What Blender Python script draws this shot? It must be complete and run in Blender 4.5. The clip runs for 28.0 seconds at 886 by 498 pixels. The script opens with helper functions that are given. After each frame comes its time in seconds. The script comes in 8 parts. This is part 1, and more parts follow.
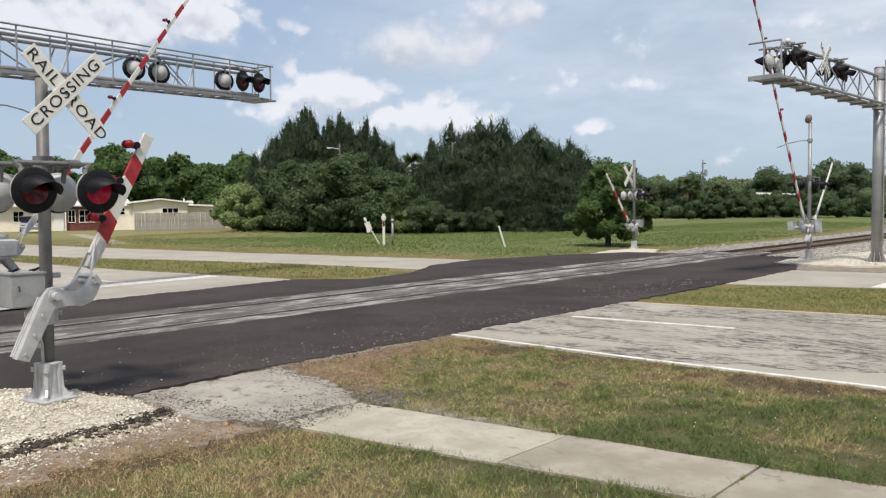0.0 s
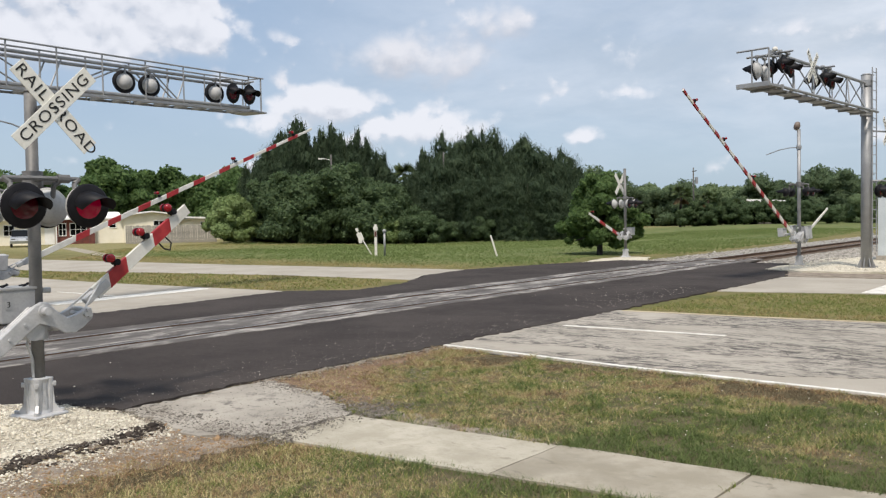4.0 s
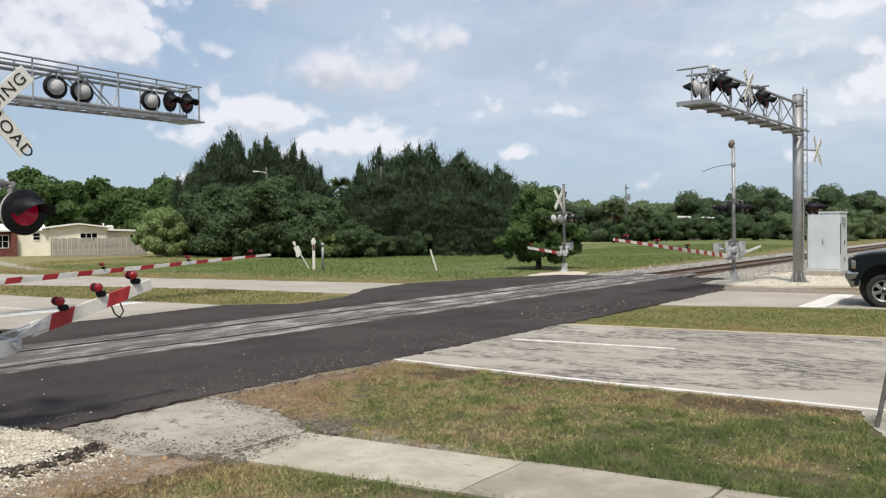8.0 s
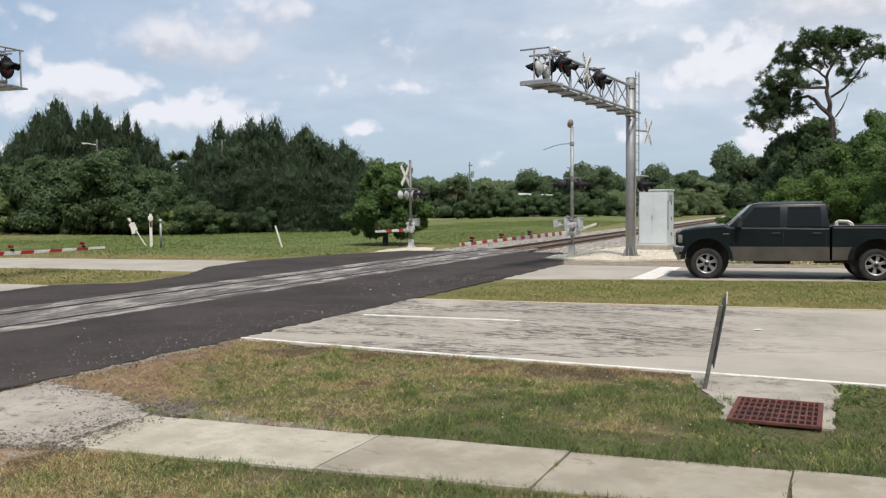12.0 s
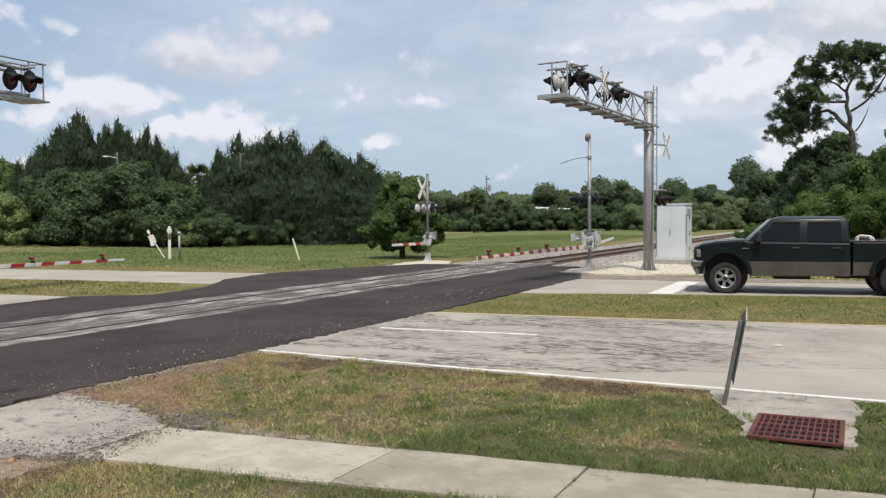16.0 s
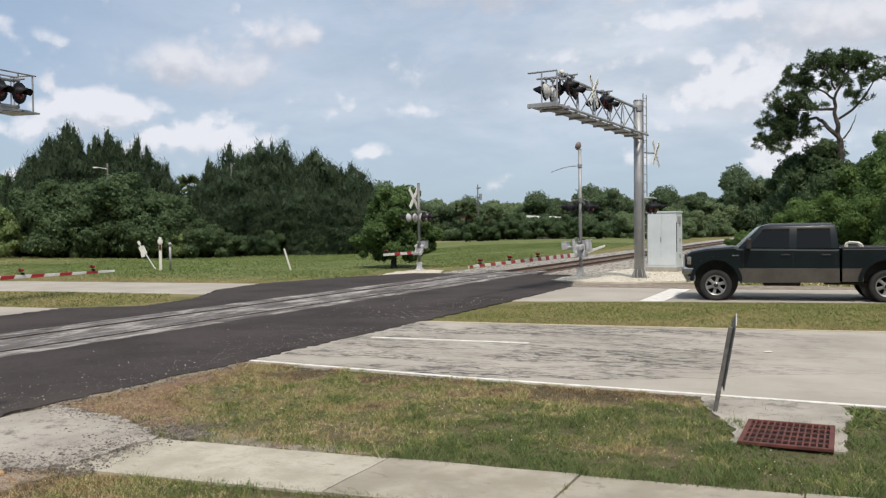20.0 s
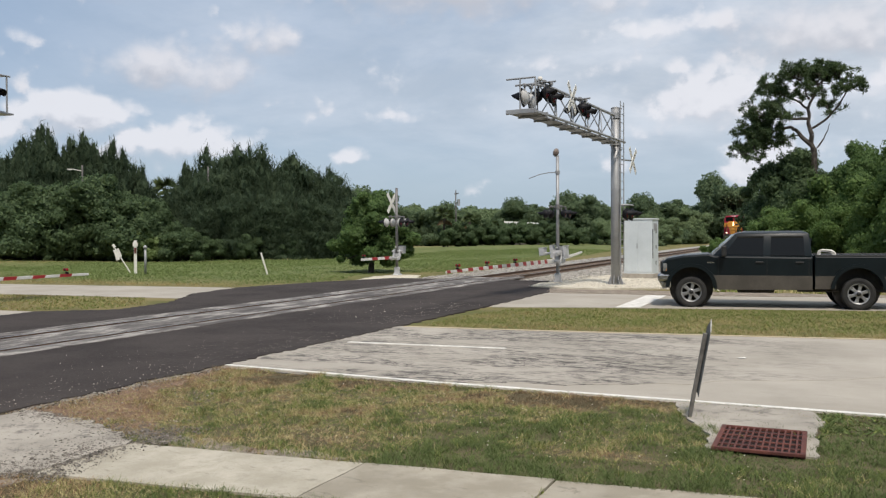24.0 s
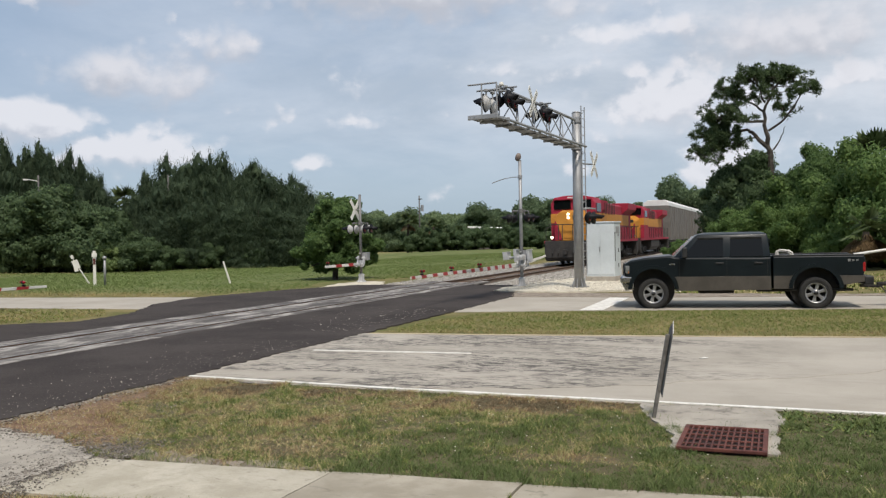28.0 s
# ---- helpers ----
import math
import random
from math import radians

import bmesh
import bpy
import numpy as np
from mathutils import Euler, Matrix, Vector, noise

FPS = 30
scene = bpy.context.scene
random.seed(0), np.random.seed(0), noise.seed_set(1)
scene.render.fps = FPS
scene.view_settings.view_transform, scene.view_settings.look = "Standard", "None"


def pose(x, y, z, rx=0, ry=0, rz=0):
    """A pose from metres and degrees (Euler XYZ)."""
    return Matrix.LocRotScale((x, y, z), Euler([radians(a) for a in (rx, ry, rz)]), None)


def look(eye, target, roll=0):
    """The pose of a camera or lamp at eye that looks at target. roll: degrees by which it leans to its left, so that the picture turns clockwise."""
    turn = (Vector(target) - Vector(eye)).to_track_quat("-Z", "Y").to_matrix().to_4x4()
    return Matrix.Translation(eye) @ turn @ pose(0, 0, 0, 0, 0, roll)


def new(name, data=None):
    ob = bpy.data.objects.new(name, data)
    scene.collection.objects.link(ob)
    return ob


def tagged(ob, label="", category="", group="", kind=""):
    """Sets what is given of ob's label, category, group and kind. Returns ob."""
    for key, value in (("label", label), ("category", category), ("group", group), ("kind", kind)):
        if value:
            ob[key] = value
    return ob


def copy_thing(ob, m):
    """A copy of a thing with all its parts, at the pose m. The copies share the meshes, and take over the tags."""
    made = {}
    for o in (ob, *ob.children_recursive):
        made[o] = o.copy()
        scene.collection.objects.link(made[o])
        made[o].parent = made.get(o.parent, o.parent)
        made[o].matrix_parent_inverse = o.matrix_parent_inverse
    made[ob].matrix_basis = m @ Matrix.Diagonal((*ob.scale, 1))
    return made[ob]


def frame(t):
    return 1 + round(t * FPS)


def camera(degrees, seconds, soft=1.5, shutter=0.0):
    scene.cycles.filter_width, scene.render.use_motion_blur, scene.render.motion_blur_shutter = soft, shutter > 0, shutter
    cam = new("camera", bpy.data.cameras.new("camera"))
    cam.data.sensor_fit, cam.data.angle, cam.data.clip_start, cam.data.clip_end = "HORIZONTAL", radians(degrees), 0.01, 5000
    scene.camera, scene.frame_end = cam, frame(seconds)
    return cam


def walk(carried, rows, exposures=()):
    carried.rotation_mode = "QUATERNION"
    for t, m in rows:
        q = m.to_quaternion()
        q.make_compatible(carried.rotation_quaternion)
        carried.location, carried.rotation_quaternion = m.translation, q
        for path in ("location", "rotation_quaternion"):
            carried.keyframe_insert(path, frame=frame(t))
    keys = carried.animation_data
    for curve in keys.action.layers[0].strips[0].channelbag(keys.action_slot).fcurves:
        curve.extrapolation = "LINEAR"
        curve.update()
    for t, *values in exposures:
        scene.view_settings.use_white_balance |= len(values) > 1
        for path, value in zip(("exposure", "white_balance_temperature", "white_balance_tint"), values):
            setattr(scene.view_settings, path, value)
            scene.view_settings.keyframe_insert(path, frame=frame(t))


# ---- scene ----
# The site's axes: x runs along the road (negative across the tracks), y along the tracks, z up.
cam = camera(54.9, 28.0, soft=1.27)
PATH = [  # seconds, place, yaw, pitch, roll
    (0.0, 0.0, -0.0, 2.01, 40.13, -2.76, 0.52),
    (0.5, 0.013, -0.012, 2.021, 40.33, -2.74, 1.14),
    (1.0, 0.02, -0.01, 2.023, 40.65, -2.71, 1.56),
    (1.5, 0.028, -0.009, 2.024, 40.21, -2.48, 1.33),
    (2.0, 0.037, -0.013, 2.027, 39.66, -2.33, 1.12),
    (2.5, 0.045, -0.019, 2.025, 39.45, -2.27, 1.19),
    (4.5, 0.023, 0.002, 2.025, 39.76, -2.09, 1.0),
    (5.0, 0.027, -0.003, 2.024, 40.12, -2.18, 0.89),
    (5.5, 0.008, -0.022, 2.024, 40.7, -2.28, 0.43),
    (6.0, -0.029, -0.034, 2.021, 41.17, -1.85, 0.24),
    (6.5, -0.085, -0.042, 2.013, 41.87, -1.63, 0.47),
    (7.0, -0.145, 0.023, 2.003, 42.84, -1.86, 0.53),
    (7.5, -0.223, 0.068, 1.976, 41.17, -1.53, 0.04),
    (8.0, -0.325, 0.035, 1.976, 35.21, -1.18, 0.7),
    (8.5, -0.387, 0.018, 1.967, 29.97, -1.62, 0.92),
    (9.0, -0.387, 0.009, 1.969, 27.06, -2.04, 0.58),
    (9.5, -0.388, -0.002, 1.971, 24.91, -2.22, 0.58),
    (10.0, -0.385, 0.009, 1.965, 24.44, -2.22, 0.65),
    (10.5, -0.389, 0.012, 1.964, 25.22, -2.21, 0.65),
    (11.0, -0.401, 0.018, 1.962, 24.92, -2.29, 0.52),
    (11.5, -0.403, 0.018, 1.961, 24.5, -2.61, 0.51),
    (12.0, -0.407, 0.029, 1.957, 24.85, -2.87, 0.58),
    (12.5, -0.414, 0.035, 1.953, 25.12, -2.76, 0.52),
    (14.5, -0.404, 0.022, 1.957, 25.85, -2.37, 0.23),
    (15.0, -0.408, 0.018, 1.956, 25.94, -2.24, 0.26),
    (15.5, -0.412, 0.03, 1.958, 25.96, -2.19, 0.33),
    (16.0, -0.417, 0.036, 1.957, 25.98, -1.96, 0.38),
    (16.5, -0.415, 0.033, 1.956, 25.98, -1.66, 0.41),
    (17.0, -0.406, 0.025, 1.957, 26.1, -1.38, 0.53),
    (17.5, -0.397, 0.015, 1.955, 26.15, -1.32, 0.64),
    (18.0, -0.394, 0.014, 1.955, 25.91, -1.49, 0.59),
    (18.5, -0.398, 0.018, 1.953, 25.59, -1.47, 0.48),
    (19.0, -0.399, 0.018, 1.956, 25.37, -1.28, 0.45),
    (19.5, -0.398, 0.024, 1.954, 25.42, -1.19, 0.72),
    (20.0, -0.4, 0.019, 1.954, 25.41, -1.35, 0.74),
    (20.5, -0.397, 0.015, 1.956, 25.5, -1.45, 0.89),
    (21.0, -0.391, 0.01, 1.955, 25.59, -1.26, 0.92),
    (21.5, -0.392, 0.003, 1.955, 25.48, -0.86, 0.66),
    (23.5, -0.392, 0.006, 1.956, 23.98, -0.54, 0.23),
    (24.0, -0.396, 0.01, 1.952, 23.92, -1.01, 0.31),
    (24.5, -0.393, 0.006, 1.954, 24.09, -1.08, 0.57),
    (25.0, -0.39, -0.003, 1.955, 23.61, -0.86, 0.55),
    (25.5, -0.398, 0.001, 1.955, 23.14, -0.52, 0.39),
    (26.0, -0.389, -0.001, 1.961, 22.58, 0.1, 0.61),
    (26.5, -0.39, -0.003, 1.964, 21.75, 0.42, 0.78),
    (27.0, -0.392, -0.005, 1.96, 21.44, 0.16, 0.85),
    (27.5, -0.389, 0.004, 1.959, 21.52, -0.17, 0.82),
    (28.0, -0.393, 0.002, 1.958, 21.5, -0.67, 1.16),
]
walk(cam, [(t, pose(x, y, z, 90 + p, r, w)) for t, x, y, z, w, p, r in PATH], [(0.0, 0.08, 6380, 14.0), (10.0, 0.07, 6380, 14.0), (20.0, 0.01, 6380, 14.0), (28.0, -0.08, 6380, 14.0)])

# ---- sky, sun ----
SUN_AZ, SUN_EL = 212.0, 58.0  # degrees left of +y, degrees above the horizon


def sky_world():
    w = bpy.data.worlds.new("sky")
    scene.world = w
    w.use_nodes = True
    nt = w.node_tree
    nt.nodes.clear()
    N, L = nt.nodes.new, nt.links.new

    def val(v, x):
        if isinstance(v, (int, float)):
            x.default_value = v
        else:
            L(v, x)

    def m(op, a, b=0.0, c=0.0, clamp=False):
        n = N("ShaderNodeMath")
        n.operation, n.use_clamp = op, clamp
        val(a, n.inputs[0]), val(b, n.inputs[1]), val(c, n.inputs[2])
        return n.outputs[0]

    def ramp(x, lo, hi):
        n = N("ShaderNodeMapRange")
        n.interpolation_type = "SMOOTHSTEP"
        val(x, n.inputs[0]), val(lo, n.inputs[1]), val(hi, n.inputs[2])
        return n.outputs[0]

    def noise_tex(vec, scale, detail, rough, dist=0.0):
        n = N("ShaderNodeTexNoise")
        n.inputs["Scale"].default_value, n.inputs["Detail"].default_value = scale, detail
        n.inputs["Roughness"].default_value, n.inputs["Distortion"].default_value = rough, dist
        L(vec, n.inputs["Vector"])
        return n.outputs["Fac"]

    def comb(a, b, c=0.0):
        n = N("ShaderNodeCombineXYZ")
        val(a, n.inputs[0]), val(b, n.inputs[1]), val(c, n.inputs[2])
        return n.outputs[0]

    def mix(f, a, b):
        n = N("ShaderNodeMix")
        n.data_type = "RGBA"
        val(f, n.inputs[0])
        for x, s in ((a, n.inputs[6]), (b, n.inputs[7])):
            if isinstance(x, tuple):
                s.default_value = (*x, 1)
            else:
                L(x, s)
        return n.outputs[2]

    sky = N("ShaderNodeTexSky")
    sky.sky_type, sky.sun_disc = "NISHITA", False
    sky.sun_elevation, sky.sun_rotation = radians(SUN_EL), radians(-SUN_AZ)
    sky.air_density, sky.dust_density, sky.ozone_density = 1.0, 2.0, 1.0
    tc = N("ShaderNodeTexCoord")
    sep = N("ShaderNodeSeparateXYZ")
    L(tc.outputs["Generated"], sep.inputs[0])
    x, y, z = sep.outputs
    zc = m("MAXIMUM", z, 0.0)
    k = m("DIVIDE", 1.0, m("ADD", zc, 0.2))
    flat = comb(m("MULTIPLY", x, k), m("MULTIPLY", y, k))
    az = m("MULTIPLY", m("ARCTAN2", m("MULTIPLY", x, -1.0), y), 57.3)
    el = m("MULTIPLY", m("ARCSINE", z), 57.3)
    # a thin high sheet of cloud, streaked
    high = noise_tex(flat, 0.5, 8.0, 0.62, 0.4)
    veil = m("MULTIPLY", ramp(high, 0.22, 0.56), m("ADD", 0.52, m("MULTIPLY", ramp(m("MULTIPLY", az, -1.0), -38.0, -8.0), 0.42)))
    veil = m("MULTIPLY", veil, ramp(el, 1.0, 9.0))
    veil = m("MULTIPLY", veil, m("SUBTRACT", 1.0, m("MULTIPLY", ramp(az, 38.0, 56.0), 0.75)))
    grey = noise_tex(flat, 1.5, 7.0, 0.6, 0.2)
    # cumulus: heaps at the places where the day has them, with ragged noise edges

    def billow(up):
        """Rounded puffs: cells bent by noise, larger and smaller ones together."""
        at = comb(m("DIVIDE", az, 6.6), m("DIVIDE", m("ADD", el, up), 5.6), 3.1)
        base_n = noise_tex(at, 2.3, 10.0, 0.52, 0.0)
        bent = N("ShaderNodeVectorMath")
        bent.operation = "ADD"
        L(at, bent.inputs[0]), L(comb(m("MULTIPLY", base_n, 0.35), m("MULTIPLY", base_n, 0.35)), bent.inputs[1])
        puff = base_n
        for sc, amp in ((3.0, 0.26), (7.0, 0.17)):
            v = N("ShaderNodeTexVoronoi")
            v.feature = "SMOOTH_F1"
            v.inputs["Scale"].default_value, v.inputs["Smoothness"].default_value = sc, 0.25
            L(bent.outputs[0], v.inputs["Vector"])
            puff = m("ADD", puff, m("MULTIPLY", m("SUBTRACT", 0.42, v.outputs["Distance"]), amp))
        return puff

    # azimuth, elevation, half width, half height, thickness
    HEAPS = ((62.8, 13.2, 6.6, 2.9, 2.2), (55.6, 11.9, 1.9, 1.5, 1.4), (56.8, 14.2, 2.2, 1.8, 1.2), (70.0, 10.5, 6.0, 2.4, 0.5), (47.2, 7.3, 2.9, 1.6, 0.9), (42.0, 6.0, 5.2, 1.3, 0.7), (50.2, 6.4, 2.6, 1.0, 0.46),
             (30.4, 5.2, 1.4, 0.8, 0.46), (6.4, 8.3, 4.0, 2.3, 0.66), (3.4, 4.4, 2.6, 1.9, 0.6), (-4.5, 9.0, 3.2, 2.0, 0.4),
             (9.5, 13.2, 4.0, 0.9, 0.42), (12.4, 4.3, 1.2, 0.7, 0.42), (26.4, 7.8, 3.0, 0.6, 0.3), (28.0, 10.3, 2.4, 0.8, 0.3), (52.0, 3.6, 1.0, 0.5, 0.3), (78.0, 9.0, 7.0, 3.0, 0.4), (-18.0, 9.0, 9.0, 3.0, 0.4), (16.0, 10.8, 4.0, 0.9, 0.28))

    DULL = ((41.0, 10.6, 5.4, 1.9, 0.6), (35.2, 12.4, 1.9, 1.6, 0.56), (-1.2, 12.3, 6.6, 2.5, 0.6), (24.0, 17.4, 8.5, 3.0, 0.9), (13.0, 15.0, 5.0, 1.2, 0.4), (46.0, 15.5, 4.5, 1.0, 0.4), (53.0, 9.0, 4.0, 0.9, 0.34))

    def density(up, heaps):
        """How thick the cumulus is, seen a little higher up by the given degrees."""
        heap = None
        for ca, ce, wa, we, g in heaps:
            da = m("DIVIDE", m("SUBTRACT", az, ca), wa * 1.15)
            de = m("DIVIDE", m("SUBTRACT", m("ADD", el, up), ce), we)
            q = m("MULTIPLY", m("EXPONENT", m("MULTIPLY", m("ADD", m("MULTIPLY", da, da), m("MULTIPLY", de, de)), -1.0)), g)
            heap = q if heap is None else m("MAXIMUM", heap, q)
        return m("ADD", billow(up), m("MINIMUM", heap, 0.8))

    body = density(0.0, HEAPS)
    lit = ramp(m("SUBTRACT", body, density(0.8, HEAPS)), -0.3, 0.14)
    soft = m("ADD", 0.9, m("MULTIPLY", m("SUBTRACT", 1.0, lit), 0.5))
    cum = ramp(body, 0.6, soft)
    base = mix(ramp(el, 0.0, 14.0), SKY_LOW, SKY_TOP)
    blue = mix(0.75, sky.outputs[0], base)
    c1 = mix(ramp(grey, 0.34, 0.66), (7.5, 8.05, 8.45), (5.3, 6.05, 6.65))
    col = mix(veil, blue, c1)
    c2 = mix(lit, (5.8, 6.2, 6.7), (8.35, 8.55, 8.75))
    col = mix(m("MULTIPLY", cum, 0.88), col, c2)
    under = m("MULTIPLY", ramp(noise_tex(comb(m("DIVIDE", az, 16.0), m("DIVIDE", el, 5.0), 8.0), 1.3, 6.0, 0.55, 0.2), 0.52, 0.72), ramp(el, 11.0, 16.0))
    col = mix(m("MULTIPLY", under, 0.7), col, (5.0, 5.2, 5.6))
    dull = density(0.0, DULL)
    edge = ramp(m("SUBTRACT", dull, density(1.0, DULL)), -0.25, 0.3)
    col = mix(m("MULTIPLY", ramp(dull, 0.62, 1.12), 0.85), col, mix(edge, (5.5, 5.75, 6.15), (7.9, 8.0, 8.15)))
    bg = N("ShaderNodeBackground")
    bg.inputs["Strength"].default_value = 0.1
    out = N("ShaderNodeOutputWorld")
    L(col, bg.inputs["Color"]), L(bg.outputs[0], out.inputs[0])


SKY_LOW, SKY_TOP = (4.9, 6.3, 7.3), (3.3, 4.75, 6.5)
sky_world()
sun_data = bpy.data.lights.new("sun", "SUN")
sun_data.energy, sun_data.angle, sun_data.color = 3.75, radians(8.0), (1.0, 0.925, 0.79)
sun = new("sun", sun_data)
sa, se = radians(SUN_AZ), radians(SUN_EL)
sun_dir = Vector((-math.sin(sa) * math.cos(se), math.cos(sa) * math.cos(se), math.sin(se)))
sun.matrix_world = look(sun_dir * 60, (0, 0, 0))


# ---- materials ----
class Nodes:
    """A thin helper round one material's node tree."""

    def __init__(self, name, rough=0.6, metal=0.0, spec=0.5):
        self.m = bpy.data.materials.new(name)
        self.m.use_nodes = True
        self.t = self.m.node_tree
        self.b = self.t.nodes["Principled BSDF"]
        self.b.inputs["Roughness"].default_value = rough
        self.b.inputs["Metallic"].default_value = metal
        self.b.inputs["Specular IOR Level"].default_value = spec
        self.co = self.t.nodes.new("ShaderNodeTexCoord").outputs["Object"]

    def link(self, a, b):
        self.t.links.new(a, b)

    def noise(self, scale, detail=5.0, rough=0.6, stretch=None, dist=0.0):
        n = self.t.nodes.new("ShaderNodeTexNoise")
        n.inputs["Scale"].default_value, n.inputs["Detail"].default_value = scale, detail
        n.inputs["Roughness"].default_value, n.inputs["Distortion"].default_value = rough, dist
        v = self.co
        if stretch:
            mp = self.t.nodes.new("ShaderNodeMapping")
            mp.inputs["Scale"].default_value = stretch
            self.link(v, mp.inputs[0])
            v = mp.outputs[0]
        self.link(v, n.inputs["Vector"])
        return n.outputs["Fac"]

    def ramp(self, x, lo, hi, to=1.0):
        n = self.t.nodes.new("ShaderNodeMapRange")
        n.interpolation_type = "SMOOTHSTEP"
        self.link(x, n.inputs[0])
        n.inputs[1].default_value, n.inputs[2].default_value, n.inputs[4].default_value = lo, hi, to
        return n.outputs[0]

    def mul(self, a, b):
        n = self.t.nodes.new("ShaderNodeMath")
        n.operation = "MULTIPLY"
        self.link(a, n.inputs[0])
        if isinstance(b, (int, float)):
            n.inputs[1].default_value = b
        else:
            self.link(b, n.inputs[1])
        return n.outputs[0]

    def mix(self, f, a, b):
        n = self.t.nodes.new("ShaderNodeMix")
        n.data_type = "RGBA"
        if isinstance(f, (int, float)):
            n.inputs[0].default_value = f
        else:
            self.link(f, n.inputs[0])
        for x, s in ((a, n.inputs[6]), (b, n.inputs[7])):
            if isinstance(x, tuple):
                s.default_value = (*x, 1)
            else:
                self.link(x, s)
        return n.outputs[2]

    def island(self):
        return self.t.nodes.new("ShaderNodeNewGeometry").outputs["Random Per Island"]

    def rand(self):
        return self.t.nodes.new("ShaderNodeObjectInfo").outputs["Random"]

    def color(self, c):
        self.link(c, self.b.inputs["Base Color"])
        return self

    def rough(self, f, lo, hi):
        n = self.t.nodes.new("ShaderNodeMapRange")
        self.link(f, n.inputs[0])
        n.inputs[3].default_value, n.inputs[4].default_value = lo, hi
        self.link(n.outputs[0], self.b.inputs["Roughness"])
        return self

    def bump(self, h, strength=0.3, dist=0.02):
        n = self.t.nodes.new("ShaderNodeBump")
        n.inputs["Strength"].default_value, n.inputs["Distance"].default_value = strength, dist
        self.link(h, n.inputs["Height"])
        self.link(n.outputs[0], self.b.inputs["Normal"])
        return self


def plain(name, a, b, scale=3.0, rough=0.6, metal=0.0, bump=0.15, fine=40.0, spec=0.5, dist=0.004):
    """Two tones by a coarse and a fine noise, with a little relief."""
    n = Nodes(name, rough, metal, spec)
    f1, f2 = n.noise(scale), n.noise(fine, 3.0)
    c = n.mix(n.ramp(f1, 0.32, 0.68), a, b)
    c = n.mix(n.ramp(f2, 0.4, 0.8, 0.3), c, tuple(0.65 * x for x in a))
    n.color(c).rough(f1, max(0.03, rough - 0.12), min(1, rough + 0.12)).bump(f2, bump, dist)
    return n.m


def leaf(name, dark, light, rough=0.55, glow=0.33):
    """Foliage: each leaf clump has its own tone, and lets some light through."""
    n = Nodes(name, rough, 0.0, 0.25)
    c = n.mix(n.island(), dark, light)
    big = n.ramp(n.noise(0.35, 3.0), 0.35, 0.65)
    c = n.mix(n.mul(big, 0.4), c, dark)
    n.color(c)
    tr = n.t.nodes.new("ShaderNodeBsdfTranslucent")
    n.link(c, tr.inputs[0])
    mx = n.t.nodes.new("ShaderNodeMixShader")
    mx.inputs[0].default_value = glow
    out = n.t.nodes["Material Output"]
    n.link(n.b.outputs[0], mx.inputs[1]), n.link(tr.outputs[0], mx.inputs[2]), n.link(mx.outputs[0], out.inputs[0])
    return n.m


def glowing(name, col, strength, base=None):
    n = Nodes(name, 0.25)
    n.b.inputs["Base Color"].default_value = (*(base or col), 1)
    n.b.inputs["Emission Color"].default_value = (*col, 1)
    n.b.inputs["Emission Strength"].default_value = strength
    return n.m


def ground_mat(name):
    """Mown verge, dry in patches; beyond the tracks a greener field."""
    n = Nodes(name, 0.95, 0.0, 0.1)
    a, b, c = n.noise(0.55, 8.0, 0.65), n.noise(2.6, 7.0, 0.7), n.noise(22.0, 6.0, 0.75)
    sep = n.t.nodes.new("ShaderNodeSeparateXYZ")
    n.link(n.co, sep.inputs[0])
    neg = n.mul(sep.outputs[0], -1.0)
    field = n.mul(n.ramp(neg, 17.5, 23.0), n.ramp(sep.outputs[1], 26.0, 33.0))

    def tone(green, dry, dirt, grain=0.55):
        col = n.mix(n.ramp(a, 0.36, 0.62), green, dry)
        col = n.mix(n.ramp(b, 0.4, 0.7, 0.55), col, tuple(0.55 * x + 0.45 * y for x, y in zip(green, dry)))
        col = n.mix(n.ramp(b, 0.62, 0.72, 0.8), col, dirt)
        return n.mix(n.ramp(c, 0.45, 0.75, grain), col, tuple(0.45 * x for x in green))

    near = n.mul(n.ramp(n.mul(sep.outputs[1], -1.0), -11.0, -10.6), n.ramp(sep.outputs[0], -9.2, -8.9))
    soil = n.mix(n.ramp(b, 0.35, 0.65), (0.09, 0.08, 0.043), (0.155, 0.128, 0.078))
    soil = n.mix(n.ramp(c, 0.4, 0.7, 0.7), soil, (0.08, 0.068, 0.04))
    col = n.mix(field, tone(GRASS_G, GRASS_D, DIRT), tone((0.1, 0.135, 0.048), (0.165, 0.178, 0.072), (0.2, 0.185, 0.09), 0.2))
    lawn = n.mul(n.ramp(neg, 44.0, 60.0), n.ramp(sep.outputs[1], 26.0, 33.0))
    col = n.mix(n.mul(lawn, 0.85), col, n.mix(n.ramp(b, 0.38, 0.62), (0.2, 0.185, 0.08), (0.3, 0.25, 0.13)))
    col = n.mix(near, col, soil)
    n.color(col).bump(c, 0.5, 0.05)
    return n.m


